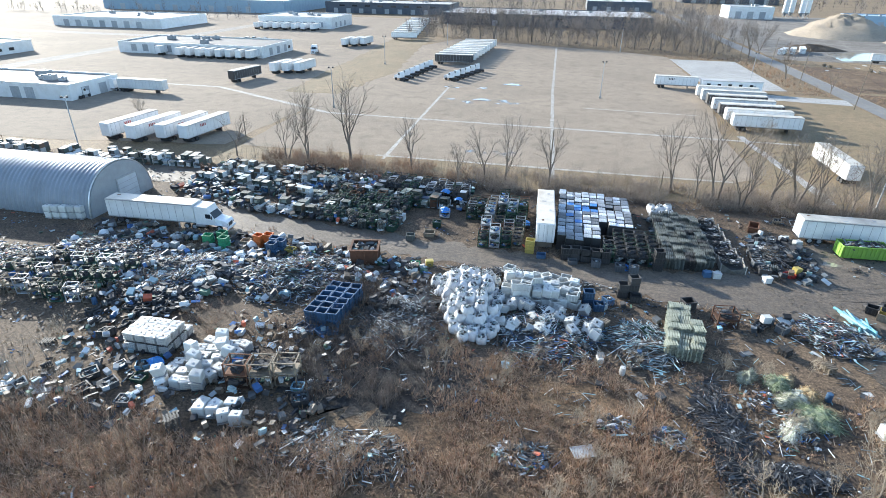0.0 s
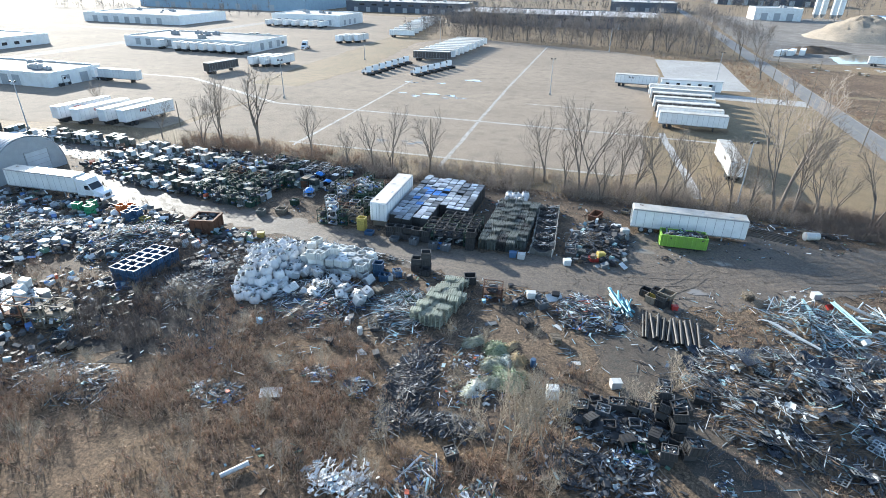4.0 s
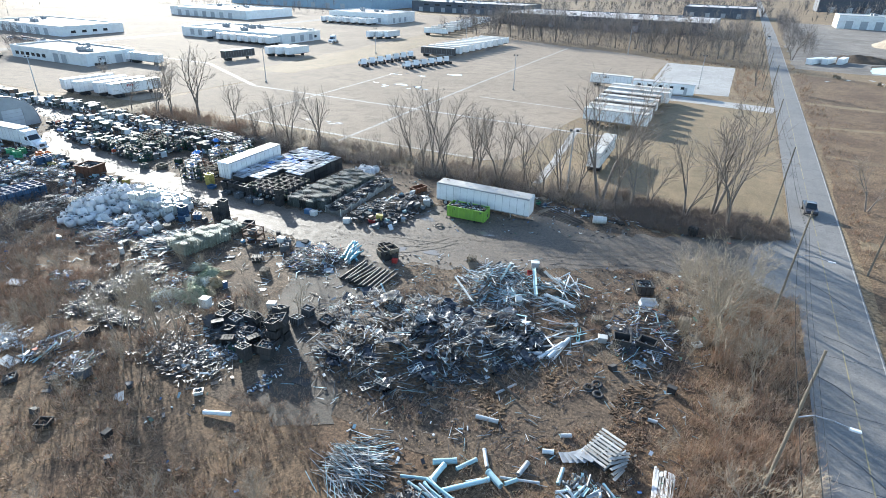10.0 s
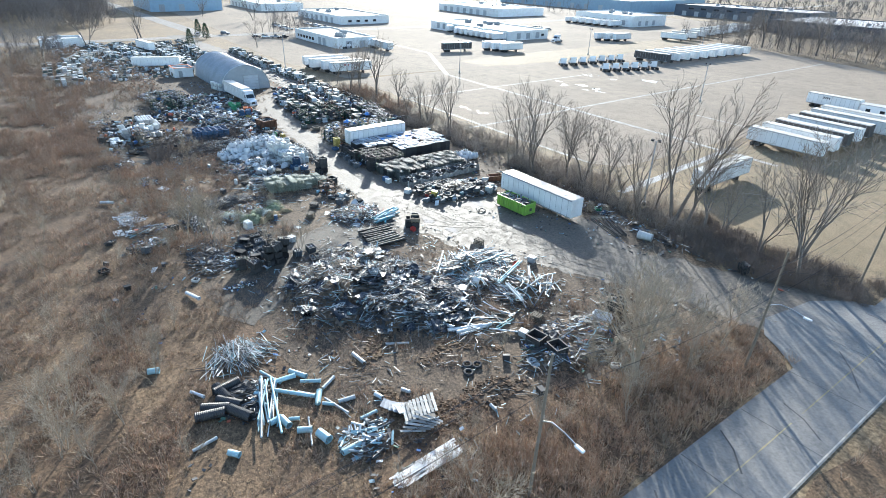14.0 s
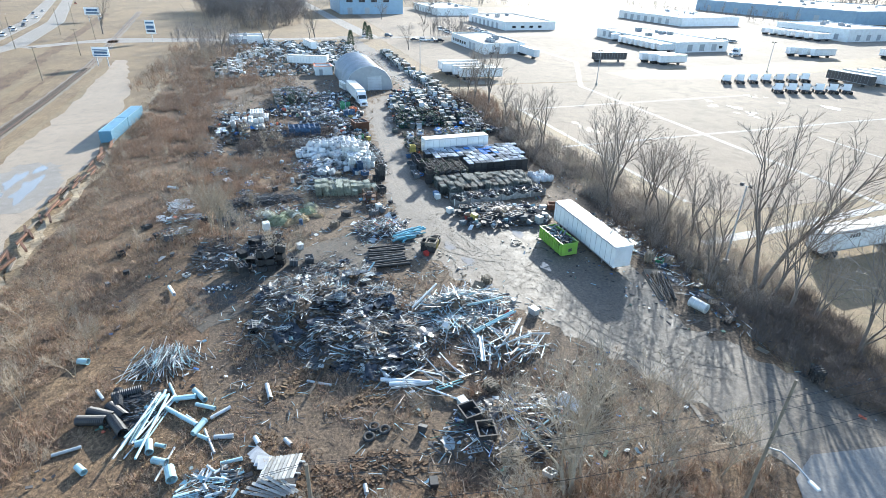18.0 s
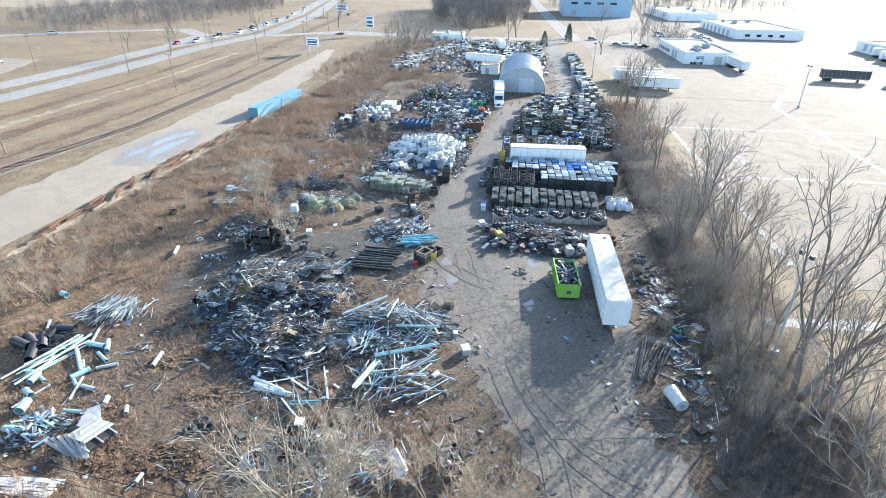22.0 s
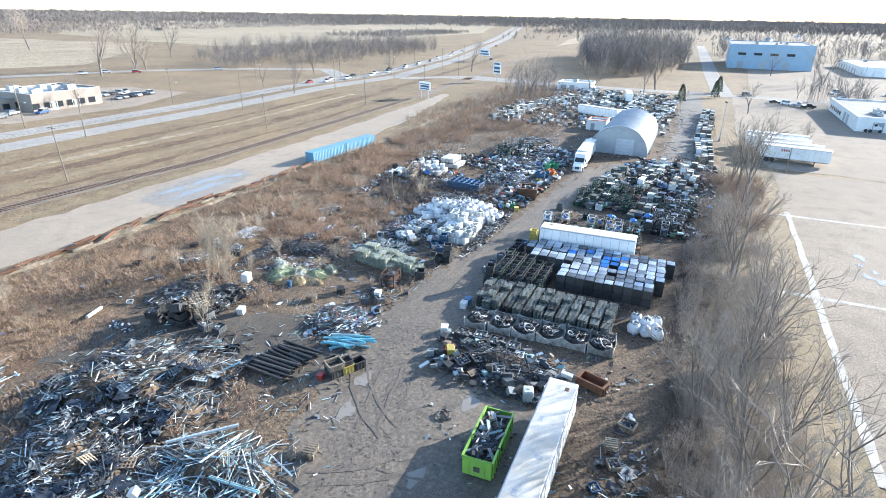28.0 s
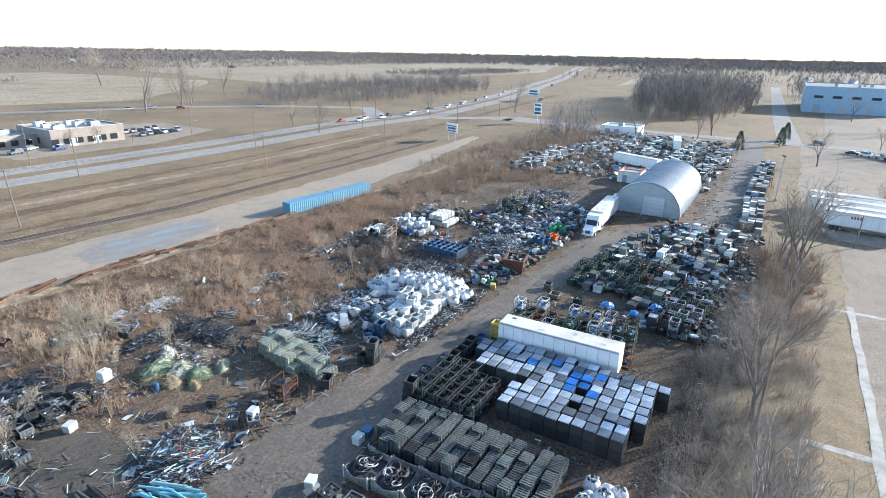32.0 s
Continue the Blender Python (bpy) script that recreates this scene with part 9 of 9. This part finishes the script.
def brush(name, label, x, y, h, stems, spread, width, mat, share=0.4, low=0.2, stout=1.15):
    """Shrubs: thin leaning stems from each root, and finer twigs that fork off them."""
    n = len(x)
    main = max(2, int(stems * share))
    hh = np.repeat(h * RNG.uniform(0.45, 1.2, n) * (0.8 + 0.5 * np.array([noise.noise(Vector((p * 0.21, q * 0.21, 4.0))) for p, q in zip(x, y)])), main)
    rx, ry = np.repeat(x, main), np.repeat(y, main)
    m = len(rx)
    a, lean = RNG.uniform(0, 6.283, m), RNG.uniform(0.05, 1, m) ** 0.8 * spread
    up = hh * RNG.uniform(0.5, 1.0, m)
    base = np.stack([rx + np.cos(a) * lean * 0.3, ry + np.sin(a) * lean * 0.3, np.zeros(m)], 1)
    tip = np.stack([rx + np.cos(a) * lean + RNG.normal(0, 0.1, m), ry + np.sin(a) * lean + RNG.normal(0, 0.1, m), up], 1)
    k = RNG.integers(0, m, n * (stems - main))
    start = base[k] + (tip[k] - base[k]) * RNG.uniform(low, 0.95, len(k))[:, None]
    away = RNG.normal(0, 0.6, (len(k), 3)) + np.array([0, 0, 0.45])
    away /= np.linalg.norm(away, axis=1)[:, None]
    size = np.minimum(np.linalg.norm(tip[k] - base[k], axis=1), 4 * spread) * RNG.uniform(0.2, 0.55, len(k))
    end = start + away * size[:, None]
    end[:, 2] = np.maximum(end[:, 2], 0.03)
    w = np.concatenate([np.full(m, width * stout), np.full(len(k), width * 0.8)]) * RNG.uniform(0.6, 1.3, m + len(k))
    return blades(name, np.concatenate([base, start]), np.concatenate([tip, end]), w, mat, label, "brush")


verge = lambda x, y: x > 81.5 + 5 * clumps(x, y) + 0.05 * abs(y - 50) and y < 78 + 3 * clumps(x, y) and x < 90.6
south_scrub = lambda x, y: y > 11.5 and y < 31 + 9 * math.sin(x * 0.05 + 1.2) + 6 * clumps(x, y) and not (36 < x < 80 and y > 25 + 6 * clumps(x, y)) and not (-46 < x < -18 and y > 30)
x, y = field_of(verge, 3800, 74, 91, -10, 81)
brush("tall_brush", "tall tangled brown brush along the street", x, y, 2.4, 34, 1.2, 0.034, BRUSH)
x, y = field_of(lambda a, b: south_scrub(a, b) and clumps(a, b) > -0.3, 13500, -150, 78, 11, 46)
brush("brush", "waist-high brown winter brush on the scrubland", x, y, 1.3, 17, 1.0, 0.05, BRUSH)
x, y = field_of(lambda a, b: clumps(a, b) > -0.3 and b < 98.4 + 1.5 * clumps(a, b), 2400, -62, 84, 92.5, 100)
brush("fence_brush", "dense dark brush along the lot's edge", x, y, 1.7, 30, 0.9, 0.03, DARKTWIG)
x, y = field_of(lambda a, b: clumps(a, b) > -0.06 and b < np.interp(a, [-18, 6, 22, 36, 48, 60, 72, 92], [62, 60, 60, 59, 62, 69, 75, 82]) and not (30 < a < 47 and 34 < b < 56), 4200, -20, 82, 30, 75)
brush("brush", "reddish brown brush between heaps of scrap", x, y, 1.0, 20, 0.85, 0.04, BRUSH)
x, y = field_of(lambda a, b: clumps(a, b) > -0.15, 1700, -165, -66, 18, 52)
brush("tall_brush", "tall brown brush beside the hut yard", x, y, 2.6, 30, 1.0, 0.035, BRUSH)
x, y = field_of(lambda a, b: clumps(a, b) > 0.02 and south(a, b), 1500, -68, -12, 42, 66)
brush("brush", "brown weeds growing up between heaps of plastic", x, y, 1.5, 24, 0.9, 0.032, BRUSH)
x, y = field_of(lambda a, b: -25 < a < -8 and b > 36 + 3 * clumps(a, b), 560, -25, -7, 36, 58)
brush("brush", "dark thicket on black ashy soil", x, y, 2.6, 34, 1.0, 0.032, DARKTWIG)
x, y = field_of(lambda a, b: clumps(a, b) > 0.0 and abs(b - 62) > 1 and not (-36 < a < -34), 500, -70, -20, 60, 99)
brush("brush", "brown weeds among stacked scrap", x, y, 1.2, 22, 0.6, 0.028, BRUSH)
x, y = field_of(lambda a, b: -58 < a < -14 and 94 < b < 106 and clumps(a, b) > -0.1, 800, -60, -12, 94, 107)
brush("tall_brush", "dense thicket of bare brush by the lot", x, y, 3.4, 46, 1.3, 0.03, BRUSH)
x, y = field_of(lambda a, b: a > 99 and clumps(a, b) > -0.05, 2600, 99, 190, -10, 230)
brush("brush", "rust-brown weeds in the field over the street", x, y, 0.8, 18, 0.8, 0.045, BRUSH)

x, y = field_of(lambda a, b: clumps(a, b) > -0.35, 1150, -14, 66, 93, 104.5)
brush("thicket", "pale tangled thicket of bare saplings by the lot", x, y, 3.0, 40, 1.4, 0.026, TWIG)
x, y = field_of(lambda a, b: clumps(a * 1.7, b) > -0.1, 210, -16, 68, 94, 103)
brush("saplings", "slender grey-brown bare saplings along the lot", x, y, 7.0, 70, 1.5, 0.024, TWIG, 0.12, 0.25)
x, y = field_of(lambda a, b: clumps(a, b) > -0.4 and b > track_y(min(a, 90)) + 6, 1500, 64, 90.5, 90, 103)
# here the dark twig colour also stands for the thicket's shade
brush("brush", "dark brush at the corner of the lot, twigs darkened for shade", x, y, 2.2, 34, 1.0, 0.028, DARKTWIG)
x, y = field_of(lambda a, b: b < 296 and (a > 78.5 or b > 286), 700, 48, 90, 206, 297)
brush("hedge", "brown hedge round the concrete pad", x, y, 2.2, 30, 1.0, 0.05, BRUSH)
x, y = field_of(lambda a, b: True, 260, 99.2, 104, 20, 300)
brush("brush", "roadside brush beside the street", x, y, 1.5, 30, 0.9, 0.04, BRUSH)

x, y = field_of(lambda a, b: clumps(a, b) > -0.22 and not inside(BAGS, a, b) and not (-34 < a < -18 and b > 33) and b < 47 + 5 * clumps(a, b) and not (14 < a < 30 and b > 33) and a < 35, 2600, -24, 36, 28, 52)
brush("brush", "dark tangled brush round the scrap heaps", x, y, 1.5, 24, 0.95, 0.04, BRUSH)
x, y = field_of(lambda a, b: clumps(a, b) > -0.3 and b < 30 + 8 * clumps(a, b), 2600, -75, -12, 12, 36)
brush("tall_brush", "tall mauve-brown brush on the scrubland", x, y, 2.3, 24, 1.2, 0.045, BRUSH)
x, y = field_of(lambda a, b: clumps(a, b) > -0.18 and not (63 < a < 71 and 28 < b < 37) and not (56 < a < 62 and 28 < b < 34), 2300, 44, 85, 18, 50)
brush("brush", "reddish brush among dumped pipes", x, y, 0.75, 24, 0.85, 0.032, BRUSH)
x, y = field_of(lambda a, b: clumps(a, b) > 0.02 and b < 75, 260, 62, 84, 52, 78)
brush("brush", "brown bushes beside the rubbish heap", x, y, 1.8, 40, 1.2, 0.03, BRUSH)

for x0, y0, n in ((62.6, 57.4, 9), (66.0, 57.6, 8), (55.4, 55.4, 5), (70.5, 59.0, 7)):
    a = RNG.uniform(0, 6.283, n)
    brush("bush", "rounded reddish-brown bare bush among scrap", x0 + np.cos(a) * RNG.uniform(0, 1.0, n), y0 + np.sin(a) * RNG.uniform(0, 1.0, n), 1.9, 90, 1.2, 0.022, BRUSH)

x, y = field_of(lambda a, b: clumps(a, b) > -0.15 and b < 40 - 0.06 * abs(a + 100), 190, -165, -40, 13, 42)
brush("tall_brush", "tall slender bare saplings between yard and service road", x, y, 6.4, 34, 1.7, 0.045, TWIG, 0.2)
x, y = field_of(lambda a, b: True, 60, -62, 8, 94.5, 100)
brush("tall_brush", "tall slender bare saplings along the lot", x, y, 6.0, 40, 1.6, 0.035, TWIG, 0.2)

# clods of churned mud on the apron and the track
n = 2200
cx = RNG.uniform(30, 76, n)
cy = np.interp(cx, [30, 36, 48, 60, 72, 92], [65, 66, 70.5, 76, 81, 90]) + RNG.normal(0, 3.2, n)
size = RNG.uniform(0.03, 0.09, n)[:, None] * np.array([1.3, 1.0, 0.5])
tagged(boxes("mud_clods", np.stack([cx, cy, 0.09 + 0 * cx], 1), size, turned(n, 20), MUD, "small clods of churned mud on the track", "mud"), kind="stuff")

# dry grass in tufts
tuft_ok = lambda x, y: clumps(x, y) > -0.22 and (south_scrub(x, y) or x > 76 and y < 72 or (12 < y < 47 and not (36 < x < 50 and 30 < y)) or (x > 47 and y < 66 and clumps(x, y) > -0.05) or y < 97.5 and y > 94)
x, y = field_of(tuft_ok, 30000, -130, 90.5, 11, 98)
brush("dry_grass", "tufts of straw-coloured dry grass", x, y, 0.45, 6, 0.42, 0.07, STRAW)
x, y = field_of(lambda a, b: clumps(a * 1.3 + 40, b * 1.3) > -0.02 and not (44 < a < 66 and 41 < b < 66) and not (36 < a < 52 and b > 30) and b < 60 + (a - 60) * 0.3, 7500, 34, 84, 16, 66)
brush("dry_grass", "flattened straw-brown grass between heaps of scrap", x, y, 0.3, 7, 0.45, 0.06, STRAW)
x, y = field_of(lambda a, b: not (-9.5 < b < 8.5) and not (-21.5 < b < -12), 11000, -130, 70, -58, 12)
brush("dry_grass", "low tan dry grass along the railway", x, y, 0.32, 6, 0.3, 0.07, STRAW)
x, y = field_of(lambda a, b: b < 109 or a > 44, 9000, -70, 90, 97, 140)
brush("dry_grass", "short tan winter grass beside the lot", x, y, 0.2, 5, 0.22, 0.05, STRAW)


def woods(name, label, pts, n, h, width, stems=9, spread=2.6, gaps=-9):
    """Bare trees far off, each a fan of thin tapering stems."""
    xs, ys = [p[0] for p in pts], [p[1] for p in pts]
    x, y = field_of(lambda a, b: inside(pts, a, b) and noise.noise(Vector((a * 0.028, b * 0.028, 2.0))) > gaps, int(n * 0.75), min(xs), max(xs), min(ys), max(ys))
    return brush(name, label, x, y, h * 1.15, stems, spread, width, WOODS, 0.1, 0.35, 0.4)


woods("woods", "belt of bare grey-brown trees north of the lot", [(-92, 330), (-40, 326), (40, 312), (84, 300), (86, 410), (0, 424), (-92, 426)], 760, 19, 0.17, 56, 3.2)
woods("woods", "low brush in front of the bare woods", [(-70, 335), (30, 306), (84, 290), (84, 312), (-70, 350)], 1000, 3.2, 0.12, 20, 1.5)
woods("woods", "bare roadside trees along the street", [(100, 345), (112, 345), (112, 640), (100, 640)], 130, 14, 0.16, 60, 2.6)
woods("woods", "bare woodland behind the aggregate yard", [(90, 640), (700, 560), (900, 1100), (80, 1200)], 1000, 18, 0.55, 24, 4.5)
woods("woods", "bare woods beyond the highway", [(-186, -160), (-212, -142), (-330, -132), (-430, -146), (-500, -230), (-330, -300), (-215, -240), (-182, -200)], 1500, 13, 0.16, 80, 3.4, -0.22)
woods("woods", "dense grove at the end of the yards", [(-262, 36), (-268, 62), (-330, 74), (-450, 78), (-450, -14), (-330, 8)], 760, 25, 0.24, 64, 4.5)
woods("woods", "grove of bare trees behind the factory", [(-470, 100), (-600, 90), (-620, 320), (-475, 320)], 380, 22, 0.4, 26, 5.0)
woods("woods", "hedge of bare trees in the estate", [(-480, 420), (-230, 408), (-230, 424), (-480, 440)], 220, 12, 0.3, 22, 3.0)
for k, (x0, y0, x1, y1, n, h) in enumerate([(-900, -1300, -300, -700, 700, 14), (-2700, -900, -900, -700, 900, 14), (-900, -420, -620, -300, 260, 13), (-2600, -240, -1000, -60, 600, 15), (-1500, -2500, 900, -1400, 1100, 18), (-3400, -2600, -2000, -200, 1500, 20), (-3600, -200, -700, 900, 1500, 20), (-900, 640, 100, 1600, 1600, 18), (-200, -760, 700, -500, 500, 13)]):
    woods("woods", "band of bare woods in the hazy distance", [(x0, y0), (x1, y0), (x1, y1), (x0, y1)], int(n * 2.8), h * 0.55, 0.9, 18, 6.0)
ring = lambda r, *angles: [(r * math.cos(radians(a)), r * math.sin(radians(a))) for a in angles]
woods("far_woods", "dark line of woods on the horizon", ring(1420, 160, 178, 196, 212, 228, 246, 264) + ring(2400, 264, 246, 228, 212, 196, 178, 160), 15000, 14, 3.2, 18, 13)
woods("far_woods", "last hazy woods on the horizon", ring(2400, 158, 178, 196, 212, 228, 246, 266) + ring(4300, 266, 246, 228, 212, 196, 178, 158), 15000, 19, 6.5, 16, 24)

woods("woods", "clump of tall bare trees behind the racks", [(-178, 8), (-146, 12), (-142, 30), (-170, 36), (-214, 6), (-206, -8)], 130, 14, 0.15, 60, 2.8)
woods("woods", "clump of bare trees beside the warehouse", [(-226, 120), (-206, 126), (-196, 152), (-216, 156)], 60, 15, 0.2, 60, 3.2)
x, y = field_of(lambda a, b: clumps(a, b) > -0.25, 900, -190, -80, 2, 40)
brush("tall_brush", "tall bare thicket between the yards and the railway", x, y, 4.2, 30, 1.5, 0.06, BRUSH, 0.3)


def house(k=0):
    b = thing("house", "small pale far-off house with a pitched roof", "house")
    part("wall", Geo().box((0, 0, 1.6), (12, 8, 3.2)), WHITE if k else WALLTAN, b)
    part("roof", Geo().prism([(-6.4, 3.1), (6.4, 3.1), (0, 5.8)], -4.4, 4.4), ROOFGREY if k else ROOFDARK, b)
    for x in (-3, 3):
        part("window", Geo().box((x, 4.03, 1.7), (1.6, 0.06, 1.2)), GLASS, b)
    part("door", Geo().box((0, 4.03, 1.05), (1.0, 0.06, 2.1)), GREYP, b)
    return b


for k in range(14):
    a, d = radians(P7.uniform(150, 262)), P7.uniform(900, 2000)
    place(house, sized(math.cos(a) * d, math.sin(a) * d, 0, P7.uniform(0, 180), P7.uniform(0.8, 1.1)), k % 2)


def pole(h=12.5, arms=1, lamp=False):
    """A timber utility pole with cross-arms, insulators and, on some, a street lamp."""
    b = thing("utility_pole", "brown timber utility pole" + (" with a street lamp arm" if lamp else " with a cross-arm" if arms else ""), "utility pole")
    part("post", Geo().tube((0, 0, -0.2), (0, 0, h), 0.14, 0.09, 9), POLEWOOD, b)
    for k in range(arms):
        z = h - 0.4 - k * 0.9
        arm = part("cross_arm", Geo().box((0, 0, z), (2.4, 0.1, 0.12)), POLEWOOD, b)
        g = Geo()
        for x in (-1.1, -0.5, 0.5, 1.1):
            g.tube((x, 0, z + 0.05), (x, 0, z + 0.25), 0.05, 0.03, 6)
        part("insulator", g, GREYP, arm)
    if lamp:
        g = Geo()
        pts = [(0.1, 0, 7.2), (0.9, 0, 7.7), (2.0, 0, 7.75), (3.0, 0, 7.6)]
        for p, q in zip(pts, pts[1:]):
            g.tube(p, q, 0.05, n=6)
        arm = part("lamp_arm", g, STEEL, b)
        part("lamp_head", Geo().cbox((3.35, 0, 7.55), (0.75, 0.32, 0.16), 0.06), WHITE, arm)
    return b


STREET_POLES = [(86.9, 43.8, 13.5, True), (88.2, 72.1, 12.2, True), (88, 100, 13, False), (88, 187, 13.5, False), (88, 143, 12, False), (88, 232, 12, False), (88, 267, 12, False), (87, 310, 12, False), (87, 356, 12, False), (87, 400, 12, False), (86.8, 8, 13, True), (99.6, 89, 11, False)]
for x, y, h, lamp in STREET_POLES:
    place(pole, sized(x, y, 0, 0, 1, sz=h / 12.5, ry=1.5), 12.5, 0, lamp)
HPOLES = [(11, -26), (-52, -28), (-107, -27), (70, -28), (-165, -30), (-225, -38)]
for x, y in HPOLES:
    place(pole, sized(x, y, 0, 90, 1, sz=0.92, rx=2), 12.5, 1, False)
for x, y in ((-18, -62), (-75, -59), (-137, -62), (-192, -62), (40, -60), (-250, -60), (-300, -66)):
    place(pole, pose(x, y, 0, 0, 0, 90), 12.5, 0, False)
for x, y in ((-19, -91), (-75, -94), (-182, -90), (-215, -190), (-240, -92), (-290, -100), (-150, -120)):
    place(pole, pose(x, y, 0, 0, 0, 90), 12.5, 2, True)
for x, y, h in ((1, 99.5, 10), (21, 100, 4), (-68, 112, 6)):
    place(pole, sized(x, y, 0, 0, 1, sz=h / 12.5), 12.5, 0, False)


def flood_pole():
    b = thing("light_pole", "steel lot light pole with twin floodlights", "light pole")
    part("post", Geo().tube((0, 0, 0), (0, 0, 11), 0.14, 0.09, 9), GREYP, b)
    part("base", Geo().tube((0, 0, 0), (0, 0, 0.7), 0.35, n=12), CONCRETE, b)
    part("bracket", Geo().box((0, 0, 11), (1.3, 0.08, 0.08)), GREYP, b)
    for x in (-0.55, 0.55):
        part("floodlight", Geo().cbox((x, -0.15, 11.15), (0.45, 0.35, 0.4), 0.06), DARK, b)
    return b


for x, y in ((14, 184), (29, 304), (68, 222), (-62, 150), (-72, 232), (-60, 305), (56, 99.5), (-100, 98)):
    place(flood_pole, pose(x, y, 0, 0, 0, 20))


def wire(pts, r=0.014, sag=0.7):
    line = [Vector(pts[0])]
    for p, q in zip(pts, pts[1:]):
        p, q = Vector(p), Vector(q)
        line += [p.lerp(q, k / 12) - Vector((0, 0, sag * k / 3 * (1 - k / 12))) for k in range(1, 13)]
    g = Geo()
    for i, p in enumerate(line):
        way = (line[min(i + 1, len(line) - 1)] - line[max(i - 1, 0)]).normalized()
        side = way.cross(Vector((0, 0, 1))).normalized() * r
        up = Vector((0, 0, r))
        g.v += [tuple(p + side), tuple(p - side * 0.5 + up * 0.87), tuple(p - side * 0.5 - up * 0.87)]
        if i:
            g.f += [(3 * i - 3 + k, 3 * i - 3 + (k + 1) % 3, 3 * i + (k + 1) % 3, 3 * i + k) for k in range(3)]
    return tagged(part("overhead_wire", g, WIRE), "thin dark sagging overhead wire between poles", "wire")


line = [(86.6, 8, 12.4), (86.7, 43.8, 12.9), (88.5, 72.1, 11.7), (88, 100, 12.4), (88, 143, 11.5), (88, 187, 12.9), (88, 232, 11.5)]
for off, drop in ((-0.12, 0.15), (0.12, -0.25), (0.12, 0.75)):
    wire([(x + off, y, z - drop) for x, y, z in line])
wire([(x, y, z - 3.2) for x, y, z in line], 0.02, 0.9)
wire([(88.5, 72.1, 11.2), (99.6, 89, 10.4)], 0.014, 0.4)
for off in (-1.1, 0, 1.1):
    wire([(x, y + off, 11.2) for x, y in ((70, -28), (11, -26), (-52, -28), (-107, -27), (-165, -30), (-225, -38))])

# the railway: rails and ties
for off in (-0.72, 0.72):
    g = Geo()
    line = [(300, -20), (18, -18.5), (-14, -14.6), (-73, -16.5), (-139, -20), (-420, -50)]
    for (xa, ya), (xb, yb) in zip(line, line[1:]):
        g.tube((xa, ya + off, 0.26), (xb, yb + off, 0.26), 0.06, n=4)
    tagged(part("rail", g, RUST), "rusty steel rail of a single track", "rail", "", "structure")
k = np.arange(-130, 70, 0.75)
ky = np.interp(k, [-420, -139, -73, -14, 18, 300], [-50, -20, -16.5, -14.6, -18.5, -20])
n = len(k)
tie = PIECE.setdefault("tie", Geo().cbox((0, 0, 0), (0.24, 2.5, 0.16), 0.02).mesh("tie", POLEWOOD))
bed = bpy.data.objects["rail_ballast"]
for a, c in zip(k, ky):
    if -60 < a < 25:
        t = part("tie", tie, None, bed)
        t.matrix_basis = pose(float(a), float(c), 0.14, 0, 0, P7.uniform(-2, 2))
far = (k <= -60) | (k >= 25)
n = int(far.sum())
boxes("far_ties", np.stack([k[far], ky[far], np.full(n, 0.14)], 1), np.tile((0.24, 2.5, 0.16), (n, 1)), np.tile(np.eye(3), (n, 1, 1)), POLEWOOD, "", "", bed)
